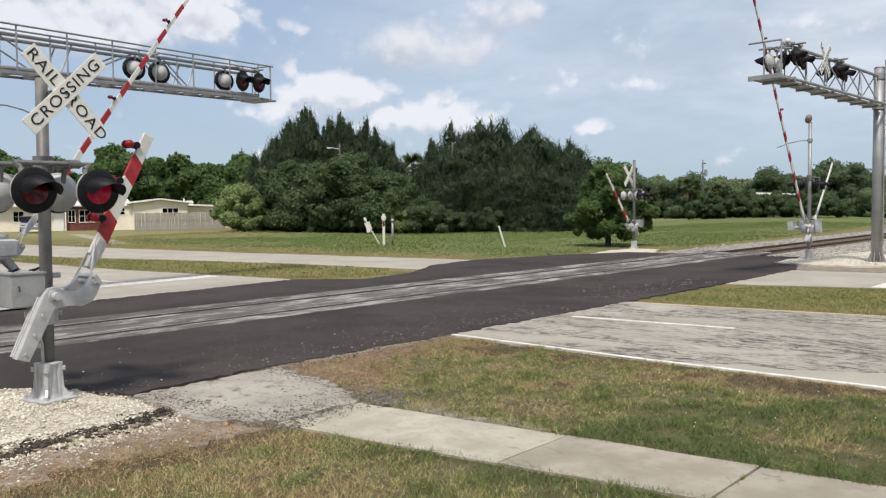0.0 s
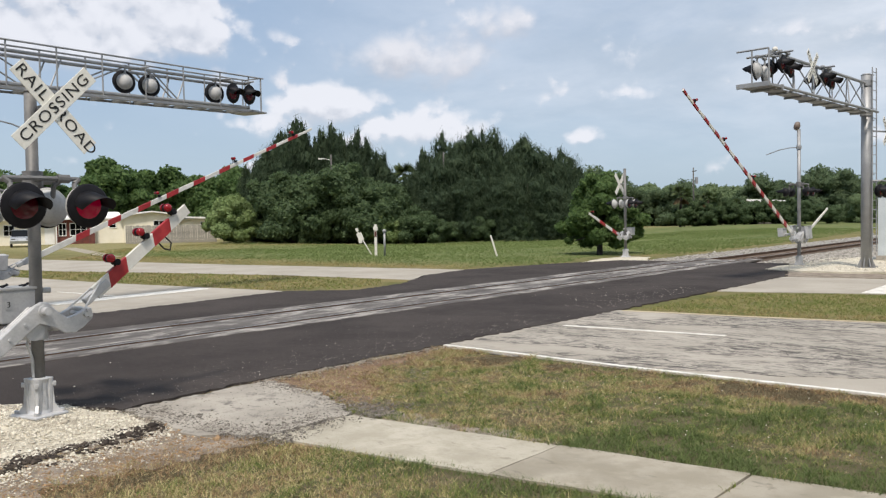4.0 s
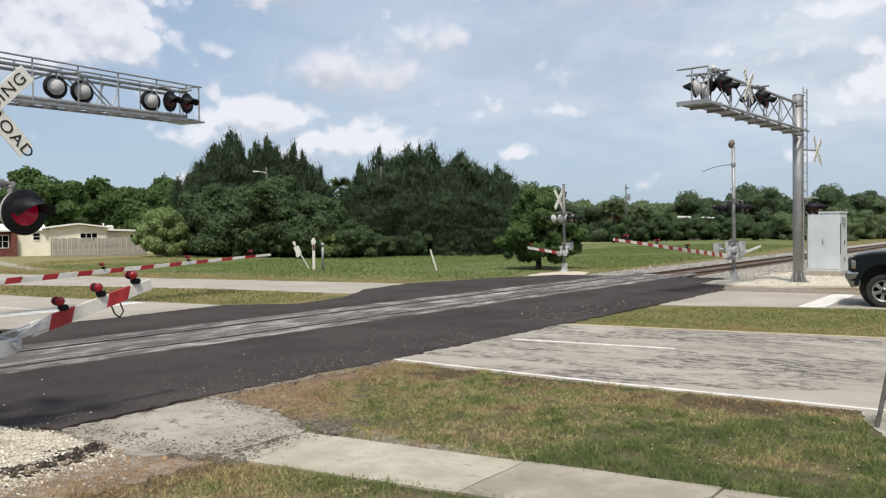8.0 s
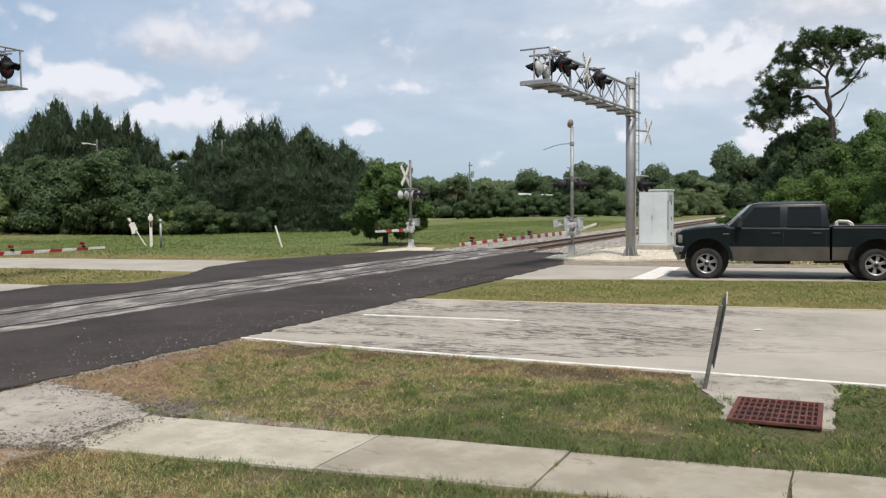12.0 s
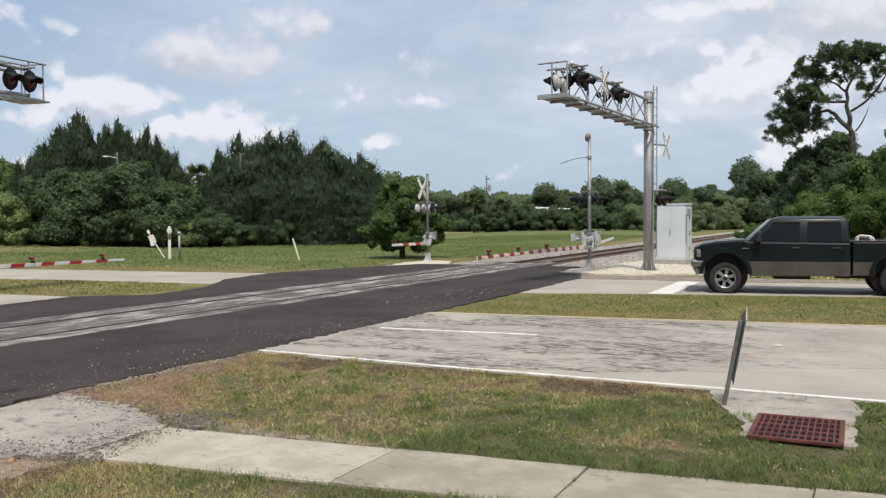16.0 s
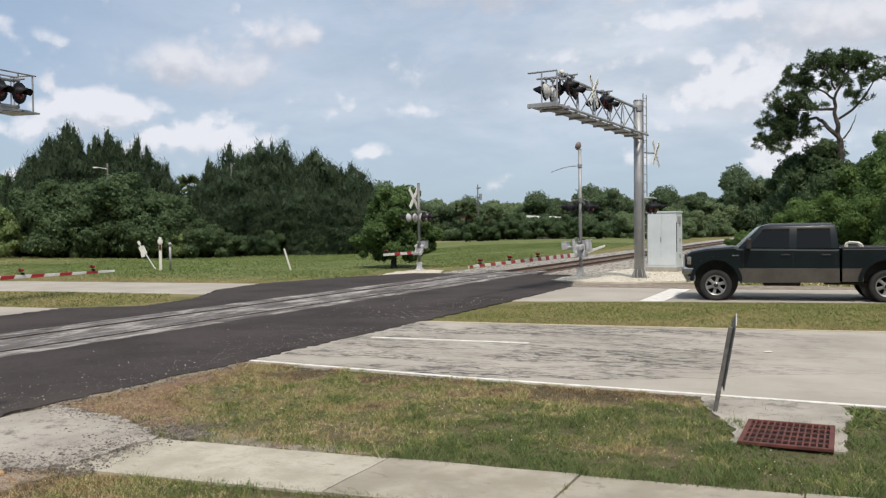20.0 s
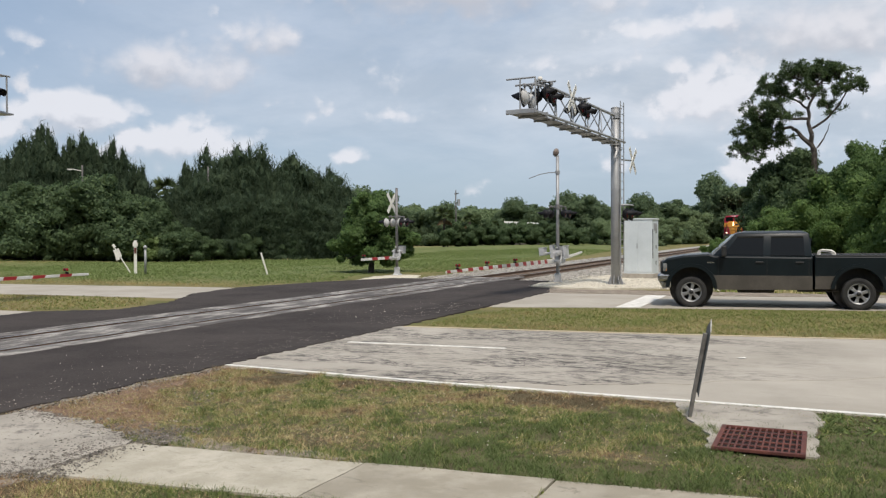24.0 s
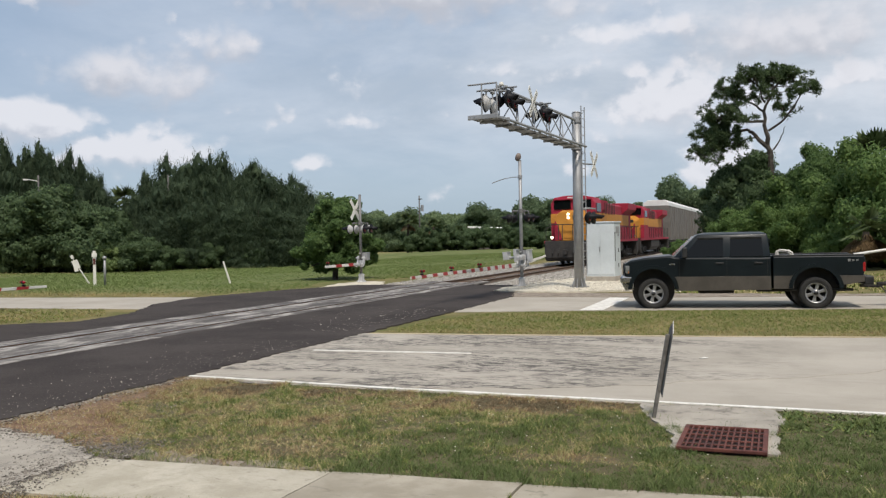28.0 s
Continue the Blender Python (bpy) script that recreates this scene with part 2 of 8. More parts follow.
def concrete_mat(name, a, b, stain, stain_amount=0.5, stretch=(1.0, 1.0, 1.0), scale=1.0, thr=0.52):
    n = Nodes(name, 0.9, 0.0, 0.25)
    f1, f2, f3 = n.noise(0.7 * scale, 6.0), n.noise(60.0, 4.0, 0.7), n.noise(2.2 * scale, 8.0, 0.7, stretch, 0.3)
    c = n.mix(n.ramp(f1, 0.3, 0.7), a, b)
    c = n.mix(n.ramp(f3, thr, thr + 0.15, stain_amount), c, stain)
    c = n.mix(n.ramp(f2, 0.4, 0.8, 0.35), c, tuple(0.6 * x for x in b))
    n.color(c).bump(f2, 0.35, 0.006)
    return n.m


GRASS_G, GRASS_D, DIRT = (0.12, 0.125, 0.045), (0.23, 0.19, 0.09), (0.22, 0.165, 0.1)
M = {}
M["ground"] = ground_mat("grass_ground")
M["soil_red"] = plain("reddish_soil", (0.16, 0.1, 0.072), (0.3, 0.205, 0.15), 3.6, 0.97, 0, 0.8, 45.0, 0.1, 0.03)
M["dirt"] = plain("bare_soil", (0.2, 0.167, 0.132), (0.35, 0.3, 0.245), 3.2, 0.97, 0, 0.8, 45.0, 0.1, 0.03)
M["shell"] = plain("shell_rock", (0.5, 0.45, 0.36), (0.7, 0.65, 0.53), 2.0, 0.95, 0, 0.9, 35.0, 0.1, 0.03)
M["ballast"] = plain("ballast_bed", (0.3, 0.29, 0.27), (0.42, 0.4, 0.37), 1.5, 0.97, 0, 0.9, 26.0, 0.1, 0.05)
M["road"] = concrete_mat("worn_pale_road", (0.33, 0.3, 0.25), (0.42, 0.383, 0.325), (0.2, 0.185, 0.165), 0.22, (0.5, 1.8, 1.0), 0.8)
n_ = Nodes("tyre_marked_road", 0.9, 0.0, 0.25)
f1_, f2_ = n_.noise(0.56, 6.0), n_.noise(60.0, 4.0, 0.7)
f3_, f5_ = n_.noise(6.0, 9.0, 0.78, (0.5, 1.3, 1.0), 0.6), n_.noise(13.0, 6.0, 0.7, (0.4, 1.3, 1.0), 0.5)
f4_ = n_.noise(0.62, 5.0, 0.62, (0.55, 1.25, 1.0), 0.6)
sx_ = n_.t.nodes.new("ShaderNodeSeparateXYZ")
n_.link(n_.co, sx_.inputs[0])
wear_ = n_.ramp(n_.mul(sx_.outputs[0], -1.0), -0.6, 3.2)
c_ = n_.mix(n_.ramp(f1_, 0.3, 0.7), (0.33, 0.3, 0.25), (0.42, 0.383, 0.325))
c_ = n_.mix(n_.mul(n_.mul(n_.ramp(f3_, 0.5, 0.545), n_.ramp(f4_, 0.44, 0.56, 0.95)), wear_), c_, (0.055, 0.05, 0.045))
c_ = n_.mix(n_.mul(n_.mul(n_.ramp(f5_, 0.5, 0.58), n_.ramp(f4_, 0.36, 0.52, 0.75)), wear_), c_, (0.11, 0.1, 0.092))
c_ = n_.mix(n_.ramp(f2_, 0.4, 0.8, 0.35), c_, (0.24, 0.22, 0.2))
n_.color(c_).bump(f2_, 0.35, 0.006)
M["road_worn"] = n_.m
for key_, name_, lo_c, hi_c in (("walk", "old_sidewalk_concrete", (0.3, 0.268, 0.21), (0.41, 0.37, 0.295)), ("walk_new", "pale_sidewalk_concrete", (0.42, 0.385, 0.305), (0.56, 0.515, 0.42))):
    n_ = Nodes(name_, 0.9, 0.0, 0.25)
    f1_, f2_, f3_, f4_ = n_.noise(1.0, 6.0), n_.noise(70.0, 4.0, 0.7), n_.noise(4.5, 9.0, 0.72, (0.6, 1.2, 1.0), 0.5), n_.noise(12.0, 6.0, 0.7)
    c_ = n_.mix(n_.ramp(f1_, 0.3, 0.7), lo_c, hi_c)
    o_ = n_.t.nodes.new("ShaderNodeObjectInfo")
    c_ = n_.mix(n_.mul(o_.outputs["Random"], 0.25), c_, (0.24, 0.215, 0.17))
    c_ = n_.mix(n_.ramp(f3_, 0.58, 0.65, 0.6), c_, (0.16, 0.145, 0.11))
    c_ = n_.mix(n_.ramp(n_.noise(2.1, 7.0, 0.65), 0.42, 0.62, 0.55), c_, tuple(0.72 * a + 0.02 * b for a, b in zip(lo_c, (1.2, 0.9, 0.2))))
    c_ = n_.mix(n_.ramp(n_.noise(0.9, 5.0, 0.6, None, 0.8), 0.5, 0.66, 0.5), c_, tuple(1.12 * a for a in hi_c))
    c_ = n_.mix(n_.ramp(f4_, 0.5, 0.7, 0.4), c_, (0.26, 0.235, 0.19))
    c_ = n_.mix(n_.ramp(f2_, 0.4, 0.8, 0.4), c_, (0.27, 0.245, 0.2))
    n_.color(c_).bump(f2_, 0.45, 0.008)
    M[key_] = n_.m
M["apron"] = concrete_mat("broken_concrete", (0.28, 0.255, 0.215), (0.41, 0.375, 0.32), (0.11, 0.1, 0.09), 0.8, (1.0, 1.0, 1.0), 1.6)
n_ = Nodes("crossing_panel", 0.85, 0.0, 0.3)
f1_, f2_, f3_ = n_.noise(1.5, 8.0, 0.72, (1.5, 0.45, 1.0), 0.6), n_.noise(70.0, 4.0, 0.7), n_.noise(0.8, 5.0)
c_ = n_.mix(n_.ramp(f3_, 0.3, 0.7), (0.31, 0.288, 0.26), (0.46, 0.43, 0.39))
c_ = n_.mix(n_.ramp(f1_, 0.37, 0.55, 0.87), c_, (0.068, 0.06, 0.055))
f4_ = n_.noise(0.55, 6.0, 0.75, (2.0, 0.8, 1.0), 0.8)
c_ = n_.mix(n_.ramp(f4_, 0.5, 0.6, 0.88), c_, (0.07, 0.06, 0.055))
c_ = n_.mix(n_.ramp(f2_, 0.4, 0.8, 0.4), c_, (0.1, 0.095, 0.095))
n_.color(c_).bump(f2_, 0.4, 0.008)
M["panel"] = n_.m
n_ = Nodes("fresh_asphalt", 0.92, 0.0, 0.1)
f1_, f2_, f3_ = n_.noise(0.5, 6.0), n_.noise(90.0, 3.0, 0.7), n_.noise(1.3, 6.0, 0.6, (2.5, 0.4, 1.0))
c_ = n_.mix(n_.ramp(f1_, 0.3, 0.7), (0.034, 0.029, 0.0275), (0.062, 0.053, 0.049))
c_ = n_.mix(n_.ramp(f3_, 0.52, 0.75, 0.5), c_, (0.054, 0.046, 0.042))
c_ = n_.mix(n_.ramp(n_.noise(7.0, 6.0, 0.7), 0.5, 0.7, 0.5), c_, (0.038, 0.032, 0.03))
c_ = n_.mix(n_.ramp(f2_, 0.5, 0.75, 0.8), c_, (0.12, 0.106, 0.098))
n_.color(c_).bump(f2_, 0.6, 0.008)
M["asphalt"] = n_.m
M["paint"] = plain("road_paint", (0.58, 0.56, 0.51), (0.78, 0.76, 0.71), 6.0, 0.9, 0, 0.2, 30.0, 0.2)
M["yellow_line"] = plain("yellow_road_paint", (0.46, 0.37, 0.23), (0.52, 0.44, 0.31), 2.0, 0.85)
M["galv"] = plain("galvanised_steel", (0.28, 0.285, 0.29), (0.36, 0.365, 0.37), 1.5, 0.5, 0.35, 0.03, 30.0)
# darker copy of the galvanised steel, with shade put into the colour
M["mast"] = plain("shade_toned_mast", (0.15, 0.148, 0.145), (0.22, 0.217, 0.213), 2.5, 0.6, 0.25, 0.05, 30.0)
M["alu"] = plain("silver_paint", (0.42, 0.425, 0.43), (0.56, 0.56, 0.565), 5.0, 0.45, 0.2, 0.08, 50.0)
M["bell"] = plain("weathered_bell", (0.16, 0.12, 0.1), (0.26, 0.22, 0.19), 9.0, 0.7, 0.1, 0.2)
M["mech"] = plain("grey_box_paint", (0.3, 0.305, 0.31), (0.38, 0.385, 0.39), 4.0, 0.5, 0.2, 0.06, 40.0)
M["dome"] = plain("dull_grey_casting", (0.38, 0.38, 0.375), (0.48, 0.48, 0.47), 4.0, 0.7, 0.0, 0.08, 40.0)
M["black"] = plain("black_enamel", (0.006, 0.006, 0.008), (0.014, 0.014, 0.017), 5.0, 0.55, 0.0, 0.1, 40.0, 0.2)
M["lens"] = glowing("red_lens", (0.6, 0.0, 0.05), 0.12, (0.19, 0.003, 0.02))
M["lens_off"] = plain("unlit_red_lens", (0.07, 0.004, 0.013), (0.11, 0.006, 0.02), 8.0, 0.2, 0.0, 0.05)
M["lamp_red"] = glowing("red_arm_lamp", (0.55, 0.0, 0.01), 0.08, (0.2, 0.006, 0.01))
M["white"] = plain("weathered_white", (0.6, 0.585, 0.53), (0.72, 0.7, 0.65), 5.0, 0.7)
M["board"] = plain("arm_white", (0.6, 0.59, 0.54), (0.72, 0.71, 0.66), 5.0, 0.6)
M["red"] = plain("arm_red", (0.29, 0.016, 0.02), (0.41, 0.032, 0.034), 10.0, 0.5)
M["sign"] = plain("sign_white", (0.75, 0.735, 0.66), (0.83, 0.815, 0.745), 2.5, 0.5)
M["letter"] = plain("sign_black", (0.01, 0.01, 0.01), (0.02, 0.02, 0.02), 5.0, 0.6)
M["rust"] = plain("rusty_iron", (0.075, 0.024, 0.02), (0.15, 0.05, 0.036), 6.0, 0.85, 0.1, 0.5, 60.0)
M["rail"] = plain("rail_steel", (0.1, 0.06, 0.04), (0.2, 0.13, 0.09), 6.0, 0.6, 0.4, 0.2)
M["rail_top"] = plain("worn_rail_head", (0.3, 0.28, 0.26), (0.42, 0.4, 0.38), 6.0, 0.35, 0.8, 0.1)
M["tie"] = plain("sleeper_wood", (0.08, 0.058, 0.042), (0.17, 0.12, 0.085), 5.0, 0.9, 0, 0.6)
M["wood_pole"] = plain("grey_pole_wood", (0.075, 0.072, 0.068), (0.13, 0.125, 0.118), 3.0, 0.9, 0, 0.4)
M["trunk"] = plain("bark", (0.05, 0.044, 0.038), (0.105, 0.092, 0.08), 4.0, 0.95, 0, 0.8, 20.0, 0.1, 0.05)
# rust tone darkened to stand for the shade down the drain
M["pit"] = plain("drain_shade", (0.02, 0.01, 0.009), (0.04, 0.018, 0.015), 3.0, 0.9)


# ---- mesh helpers ----
def part(name, bm, material, parent=None, label="", smooth=False, at=None):
    """Links a bmesh as ONE mesh object, under a thing or a part."""
    me = bpy.data.meshes.new(name)
    bm.normal_update()
    bm.to_mesh(me)
    bm.free()
    if smooth:
        for p in me.polygons:
            p.use_smooth = True
    me.materials.append(material)
    ob = new(name, me)
    ob.parent = parent
    if at is not None:
        ob.matrix_basis = at
    if label:
        tagged(ob, label)
    return ob


def array_mesh(name, verts, faces, material):
    """A mesh from arrays: faces is an n x 3 or n x 4 array of indices."""
    me = bpy.data.meshes.new(name)
    k = faces.shape[1]
    me.vertices.add(len(verts)), me.loops.add(faces.size), me.polygons.add(len(faces))
    me.vertices.foreach_set("co", np.asarray(verts, np.float32).ravel())
    me.loops.foreach_set("vertex_index", np.asarray(faces, np.int32).ravel())
    me.polygons.foreach_set("loop_start", np.arange(0, faces.size, k, dtype=np.int32))
    me.update(calc_edges=True)
    me.validate()
    me.materials.append(material)
    return me


def thing(name, label, category, m=None, group="", kind=""):
    ob = new(name)
    ob.empty_display_size = 0.2
    if m is not None:
        ob.matrix_basis = m
    return tagged(ob, label, category, group, kind)


def B():
    return bmesh.new()


def box(bm, size, at=(0, 0, 0), turn=(0, 0, 0), bevel=0.0):
    """Adds a box, its edges bevelled if asked."""
    m = pose(*at, *turn) @ Matrix.Diagonal((*size, 1))
    g = bmesh.ops.create_cube(bm, size=1.0, matrix=m)
    if bevel:
        es = {e for v in g["verts"] for e in v.link_edges}
        bmesh.ops.bevel(bm, geom=list(es), offset=bevel, segments=2, affect="EDGES", profile=0.5)
    return bm


def rod(bm, a, b, r0, r1=None, seg=10, caps=True):
    a, b = Vector(a), Vector(b)
    d = b - a
    m = Matrix.Translation((a + b) / 2) @ d.to_track_quat("Z", "Y").to_matrix().to_4x4()
    bmesh.ops.create_cone(bm, cap_ends=caps, segments=seg, radius1=r0, radius2=r0 if r1 is None else r1, depth=d.length, matrix=m)
    return bm


def pipe(bm, pts, r, seg=8):
    for a, b in zip(pts[:-1], pts[1:]):
        rod(bm, a, b, r, r, seg)
    return bm


def prism(bm, poly, lo, hi, axis="x", bevel=0.0):
    """Extrudes a polygon of (a, b) from lo to hi along an axis: x takes (y, z), y takes (x, z), z takes (x, y)."""
    put = {"x": lambda p, c: (c, p[0], p[1]), "y": lambda p, c: (p[0], c, p[1]), "z": lambda p, c: (p[0], p[1], c)}[axis]
    v0 = [bm.verts.new(put(p, lo)) for p in poly]
    v1 = [bm.verts.new(put(p, hi)) for p in poly]
    k = len(poly)
    fs = [bm.faces.new(v0), bm.faces.new(v1[::-1])] + [bm.faces.new((v0[i], v1[i], v1[(i + 1) % k], v0[(i + 1) % k])) for i in range(k)]
    bmesh.ops.recalc_face_normals(bm, faces=fs)
    if bevel:
        es = {e for f in fs[:2] for e in f.edges}
        bmesh.ops.bevel(bm, geom=list(es), offset=bevel, segments=2, affect="EDGES", profile=0.5)
    return bm


def lathe(bm, profile, seg=20, m=None):
    """Turns a profile of (radius, height) round the z axis."""
    rings = []
    for r, z in profile:
        rings.append([bm.verts.new((r * math.cos(2 * math.pi * i / seg), r * math.sin(2 * math.pi * i / seg), z)) for i in range(seg)] if r > 1e-6 else [bm.verts.new((0, 0, z))])
    for a, b in zip(rings[:-1], rings[1:]):
        for i in range(seg):
            j = (i + 1) % seg
            vs = [a[i % len(a)], a[j % len(a)], b[j % len(b)], b[i % len(b)]]
            vs = [v for q, v in enumerate(vs) if v not in vs[:q]]
            if len(vs) > 2:
                bm.faces.new(vs)
    if m is not None:
        bmesh.ops.transform(bm, matrix=m, verts=[v for r in rings for v in r])
    return bm


def text_mesh(name, words, size, material, parent, m, label=""):
    """Letters of the built-in font as a mesh, centred, 4 mm thick, in the local x-y plane."""
    cu = bpy.data.curves.new(name, "FONT")
    cu.body, cu.size, cu.extrude, cu.align_x, cu.align_y = words, size, 0.002, "CENTER", "CENTER"
    cu.space_character = 1.14
    tmp = bpy.data.objects.new(name, cu)
    scene.collection.objects.link(tmp)
    bpy.context.view_layer.update()
    me = bpy.data.meshes.new_from_object(tmp.evaluated_get(bpy.context.evaluated_depsgraph_get()))
    bpy.data.objects.remove(tmp)
    me.materials.clear()
    me.materials.append(material)
    ob = new(name, me)
    ob.parent, ob.matrix_basis = parent, m
    return tagged(ob, label) if label else ob


def rough_edge(pts, step=0.35, amount=0.08, seed=0):
    """Breaks a closed outline into short steps and pushes them in and out."""
    rnd = random.Random(seed)
    out = []
    for (x0, y0), (x1, y1) in zip(pts, pts[1:] + pts[:1]):
        d = math.hypot(x1 - x0, y1 - y0)
        k = max(1, int(d / step))
        for i in range(k):
            f = i / k
            j = rnd.uniform(-amount, amount) if i else 0
            out.append((x0 + (x1 - x0) * f - (y1 - y0) / d * j, y0 + (y1 - y0) * f + (x1 - x0) / d * j))
    return out


def sheet(name, poly, z, thick, material, label, category, parent=None):
    bm = prism(B(), poly, z - thick, z, "z")
    bmesh.ops.triangulate(bm, faces=[f for f in bm.faces if len(f.verts) > 4])
    ob = part(name, bm, material, parent)
    return ob if parent else tagged(ob, label, category, kind="structure")


# ---- ground, road, tracks ----
TRACK_X = -13.7


def height(x, y):
    """The ground: level round the crossing, with a grassy bank beyond the tracks and a slow rise in the distance."""
    g = 0.5 * math.exp(-(((x + 34) / 13) ** 2)) * (1 / (1 + math.exp(-(y - 74) / 8)))
    ease = lambda v, a, b: (lambda f: f * f * (3 - 2 * f))(min(1.0, max(0.0, (v - a) / (b - a))))
    g -= 0.5 * ease(-x, 24.0, 36.0) * ease(x, -71.0, -61.0) * ease(y, 44.0, 59.0) * ease(-y, -100.0, -84.0)
    if y > 33.0 and -17.0 < x < -10.4:
        g -= 0.2
    return g


def build_ground():
    xs = np.array(sorted([-1800, -900, -450, -250, *range(-160, 81, 4), -17.2, -16.6, -10.8, -10.0, 120, 250, 450, 900, 1800]))
    ys = np.array(sorted([-1800, -900, -450, -200, -80, *range(-40, 201, 4), 32.9, 33.4, 300, 450, 900, 1800]))
    bm = B()
    grid = [[bm.verts.new((x, y, height(x, y))) for x in xs] for y in ys]
    for a, b in zip(grid[:-1], grid[1:]):
        for i in range(len(xs) - 1):
            bm.faces.new((a[i], a[i + 1], b[i + 1], b[i]))
    ob = part("ground", bm, M["ground"], smooth=True)
    tagged(ob, "mown grass verge and field, partly dry and yellow", "ground", kind="structure")


build_ground()

def build_road():
    # roadways: y of the near and the far edge at each x
    near = [(-120.0, 8.4), (-60.0, 8.6), (-19.5, 9.4), (-8.55, 10.12), (-5.0, 10.0), (0.0, 9.97), (8.0, 9.86), (60.0, 8.6)]
    near_far = [(60.0, 24.0), (10.0, 18.6), (2.0, 17.5), (-1.8, 16.9), (-5.6, 16.4), (-8.55, 16.1), (-19.5, 15.75), (-27.0, 15.0), (-60.0, 14.6), (-120.0, 14.4)]
    sheet("road", near + near_far, 0.012, 0.1, M["road"], "pale worn two-lane concrete carriageway", "road")
    worn = [(-8.6, 10.2), (-5.0, 10.08), (-1.9, 11.2), (0.2, 12.6), (1.6, 14.2), (0.4, 16.2), (-3.0, 16.5), (-8.6, 16.0)]
    sheet("road", rough_edge(worn, 0.4, 0.18, 2), 0.017, 0.01, M["road_worn"], "concrete road surface darkened with tyre marks", "road")
    far = [(-120.0, 12.5 + 2.4), (-60.0, 16.4), (-36.8, 17.6), (-30.1, 19.3), (-24.3, 20.4), (-19.0, 20.7), (-8.3, 21.2), (-5.5, 22.0), (-1.5, 22.9), (2.0, 23.7), (20.0, 27.0), (60.0, 33.0)]
    far_far = [(60.0, 38.4), (20.0, 31.6), (0.0, 27.8), (-4.5, 26.85), (-6.3, 27.0), (-8.5, 26.8), (-9.4, 26.4), (-20.4, 25.6), (-32.9, 24.2), (-48.0, 23.3), (-120.0, 21.0)]
    sheet("road", far + far_far, 0.012, 0.1, M["road"], "pale worn far carriageway across the median", "road")
    patch = [(-18.6, 2.0), (-17.9, 7.0), (-18.4, 12.5), (-18.8, 15.7), (-17.2, 16.9), (-17.6, 19.3), (-19.4, 22.5), (-20.0, 25.6), (-19.0, 30.0), (-17.6, 33.4), (-10.6, 33.4), (-9.4, 29.6), (-8.6, 27.0), (-8.5, 20.0), (-8.55, 9.0),
             (-8.6, 6.7), (-8.45, 4.75), (-9.4, 4.45), (-10.6, 3.4), (-12.0, 2.2)]
    sheet("road", rough_edge(patch, 0.11, 0.075, 3), 0.03, 0.14, M["asphalt"], "fresh dark asphalt patch over the railway crossing", "road")
    # old crossing panels beside the rails, flush with the asphalt
    gauge = 0.72
    holder = thing("crossing_surface", "grey worn crossing panels between and beside the embedded rails", "crossing panels", kind="structure")
    for x0, x1, y0, y1 in ((-gauge - 0.78, -gauge - 0.14, 0.0, 34.2), (-gauge + 0.1, gauge - 0.1, -1.0, 33.8), (gauge + 0.12, gauge + 0.62, 0.0, 34.0)):
        y = y0
        while y < y1:
            bm = box(B(), (x1 - x0 - 0.02, 2.38, 0.06), (TRACK_X + (x0 + x1) / 2, y + 1.2, 0.012), bevel=0.008)
            part("panel", bm, M["panel"], holder)
            y += 2.4
    # white and yellow paint
    paint = thing("road_marking", "white painted edge line along the verge", "road marking", kind="structure")
    for (xa, ya), (xb, yb) in (((-8.5, 10.28), (-5.0, 10.1)), ((-5.0, 10.1), (0.0, 10.06)), ((0.0, 10.06), (9.0, 9.95)), ((9.0, 9.95), (40.0, 9.2))):
        part("line", prism(B(), [(xa, ya - 0.042), (xb, yb - 0.042), (xb, yb + 0.042), (xa, ya + 0.042)], 0.016, 0.026, "z"), M["paint"], paint)
    dash = thing("road_marking", "white painted lane dash", "road marking", kind="structure")
    for (xa, ya), (xb, yb) in (((-8.15, 13.3), (-5.25, 13.52)), ((4.0, 14.0), (7.0, 14.2)), ((-22.0, 12.3), (-25.0, 12.2)), ((-31.0, 12.0), (-34.0, 11.9))):
        part("dash", prism(B(), [(xa, ya - 0.05), (xb, yb - 0.05), (xb, yb + 0.05), (xa, ya + 0.05)], 0.016, 0.026, "z"), M["paint"], dash)
    bar = thing("stop_line", "broad white stop line before the tracks", "road marking", kind="structure")
    part("line", prism(B(), [(-5.3, 22.15), (-4.7, 22.25), (-4.75, 26.75), (-5.35, 26.8)], 0.014, 0.022, "z"), M["paint"], bar)
    part("line", prism(B(), [(-21.0, 10.2), (-21.7, 10.2), (-22.3, 15.2), (-21.6, 15.2)], 0.014, 0.022, "z"), M["paint"], bar)
    yl = thing("road_marking", "faded yellow line along the median", "road marking", kind="structure")
    for (xa, ya), (xb, yb) in (((-8.4, 16.0), (-5.6, 16.28)), ((-5.6, 16.28), (-1.8, 16.78)), ((-1.8, 16.78), (2.0, 17.36)), ((2.0, 17.36), (20.0, 19.75))):
        part("line", prism(B(), [(xa, ya - 0.06), (xb, yb - 0.06), (xb, yb + 0.06), (xa, ya + 0.06)], 0.016, 0.022, "z"), M["yellow_line"], yl)


build_road()


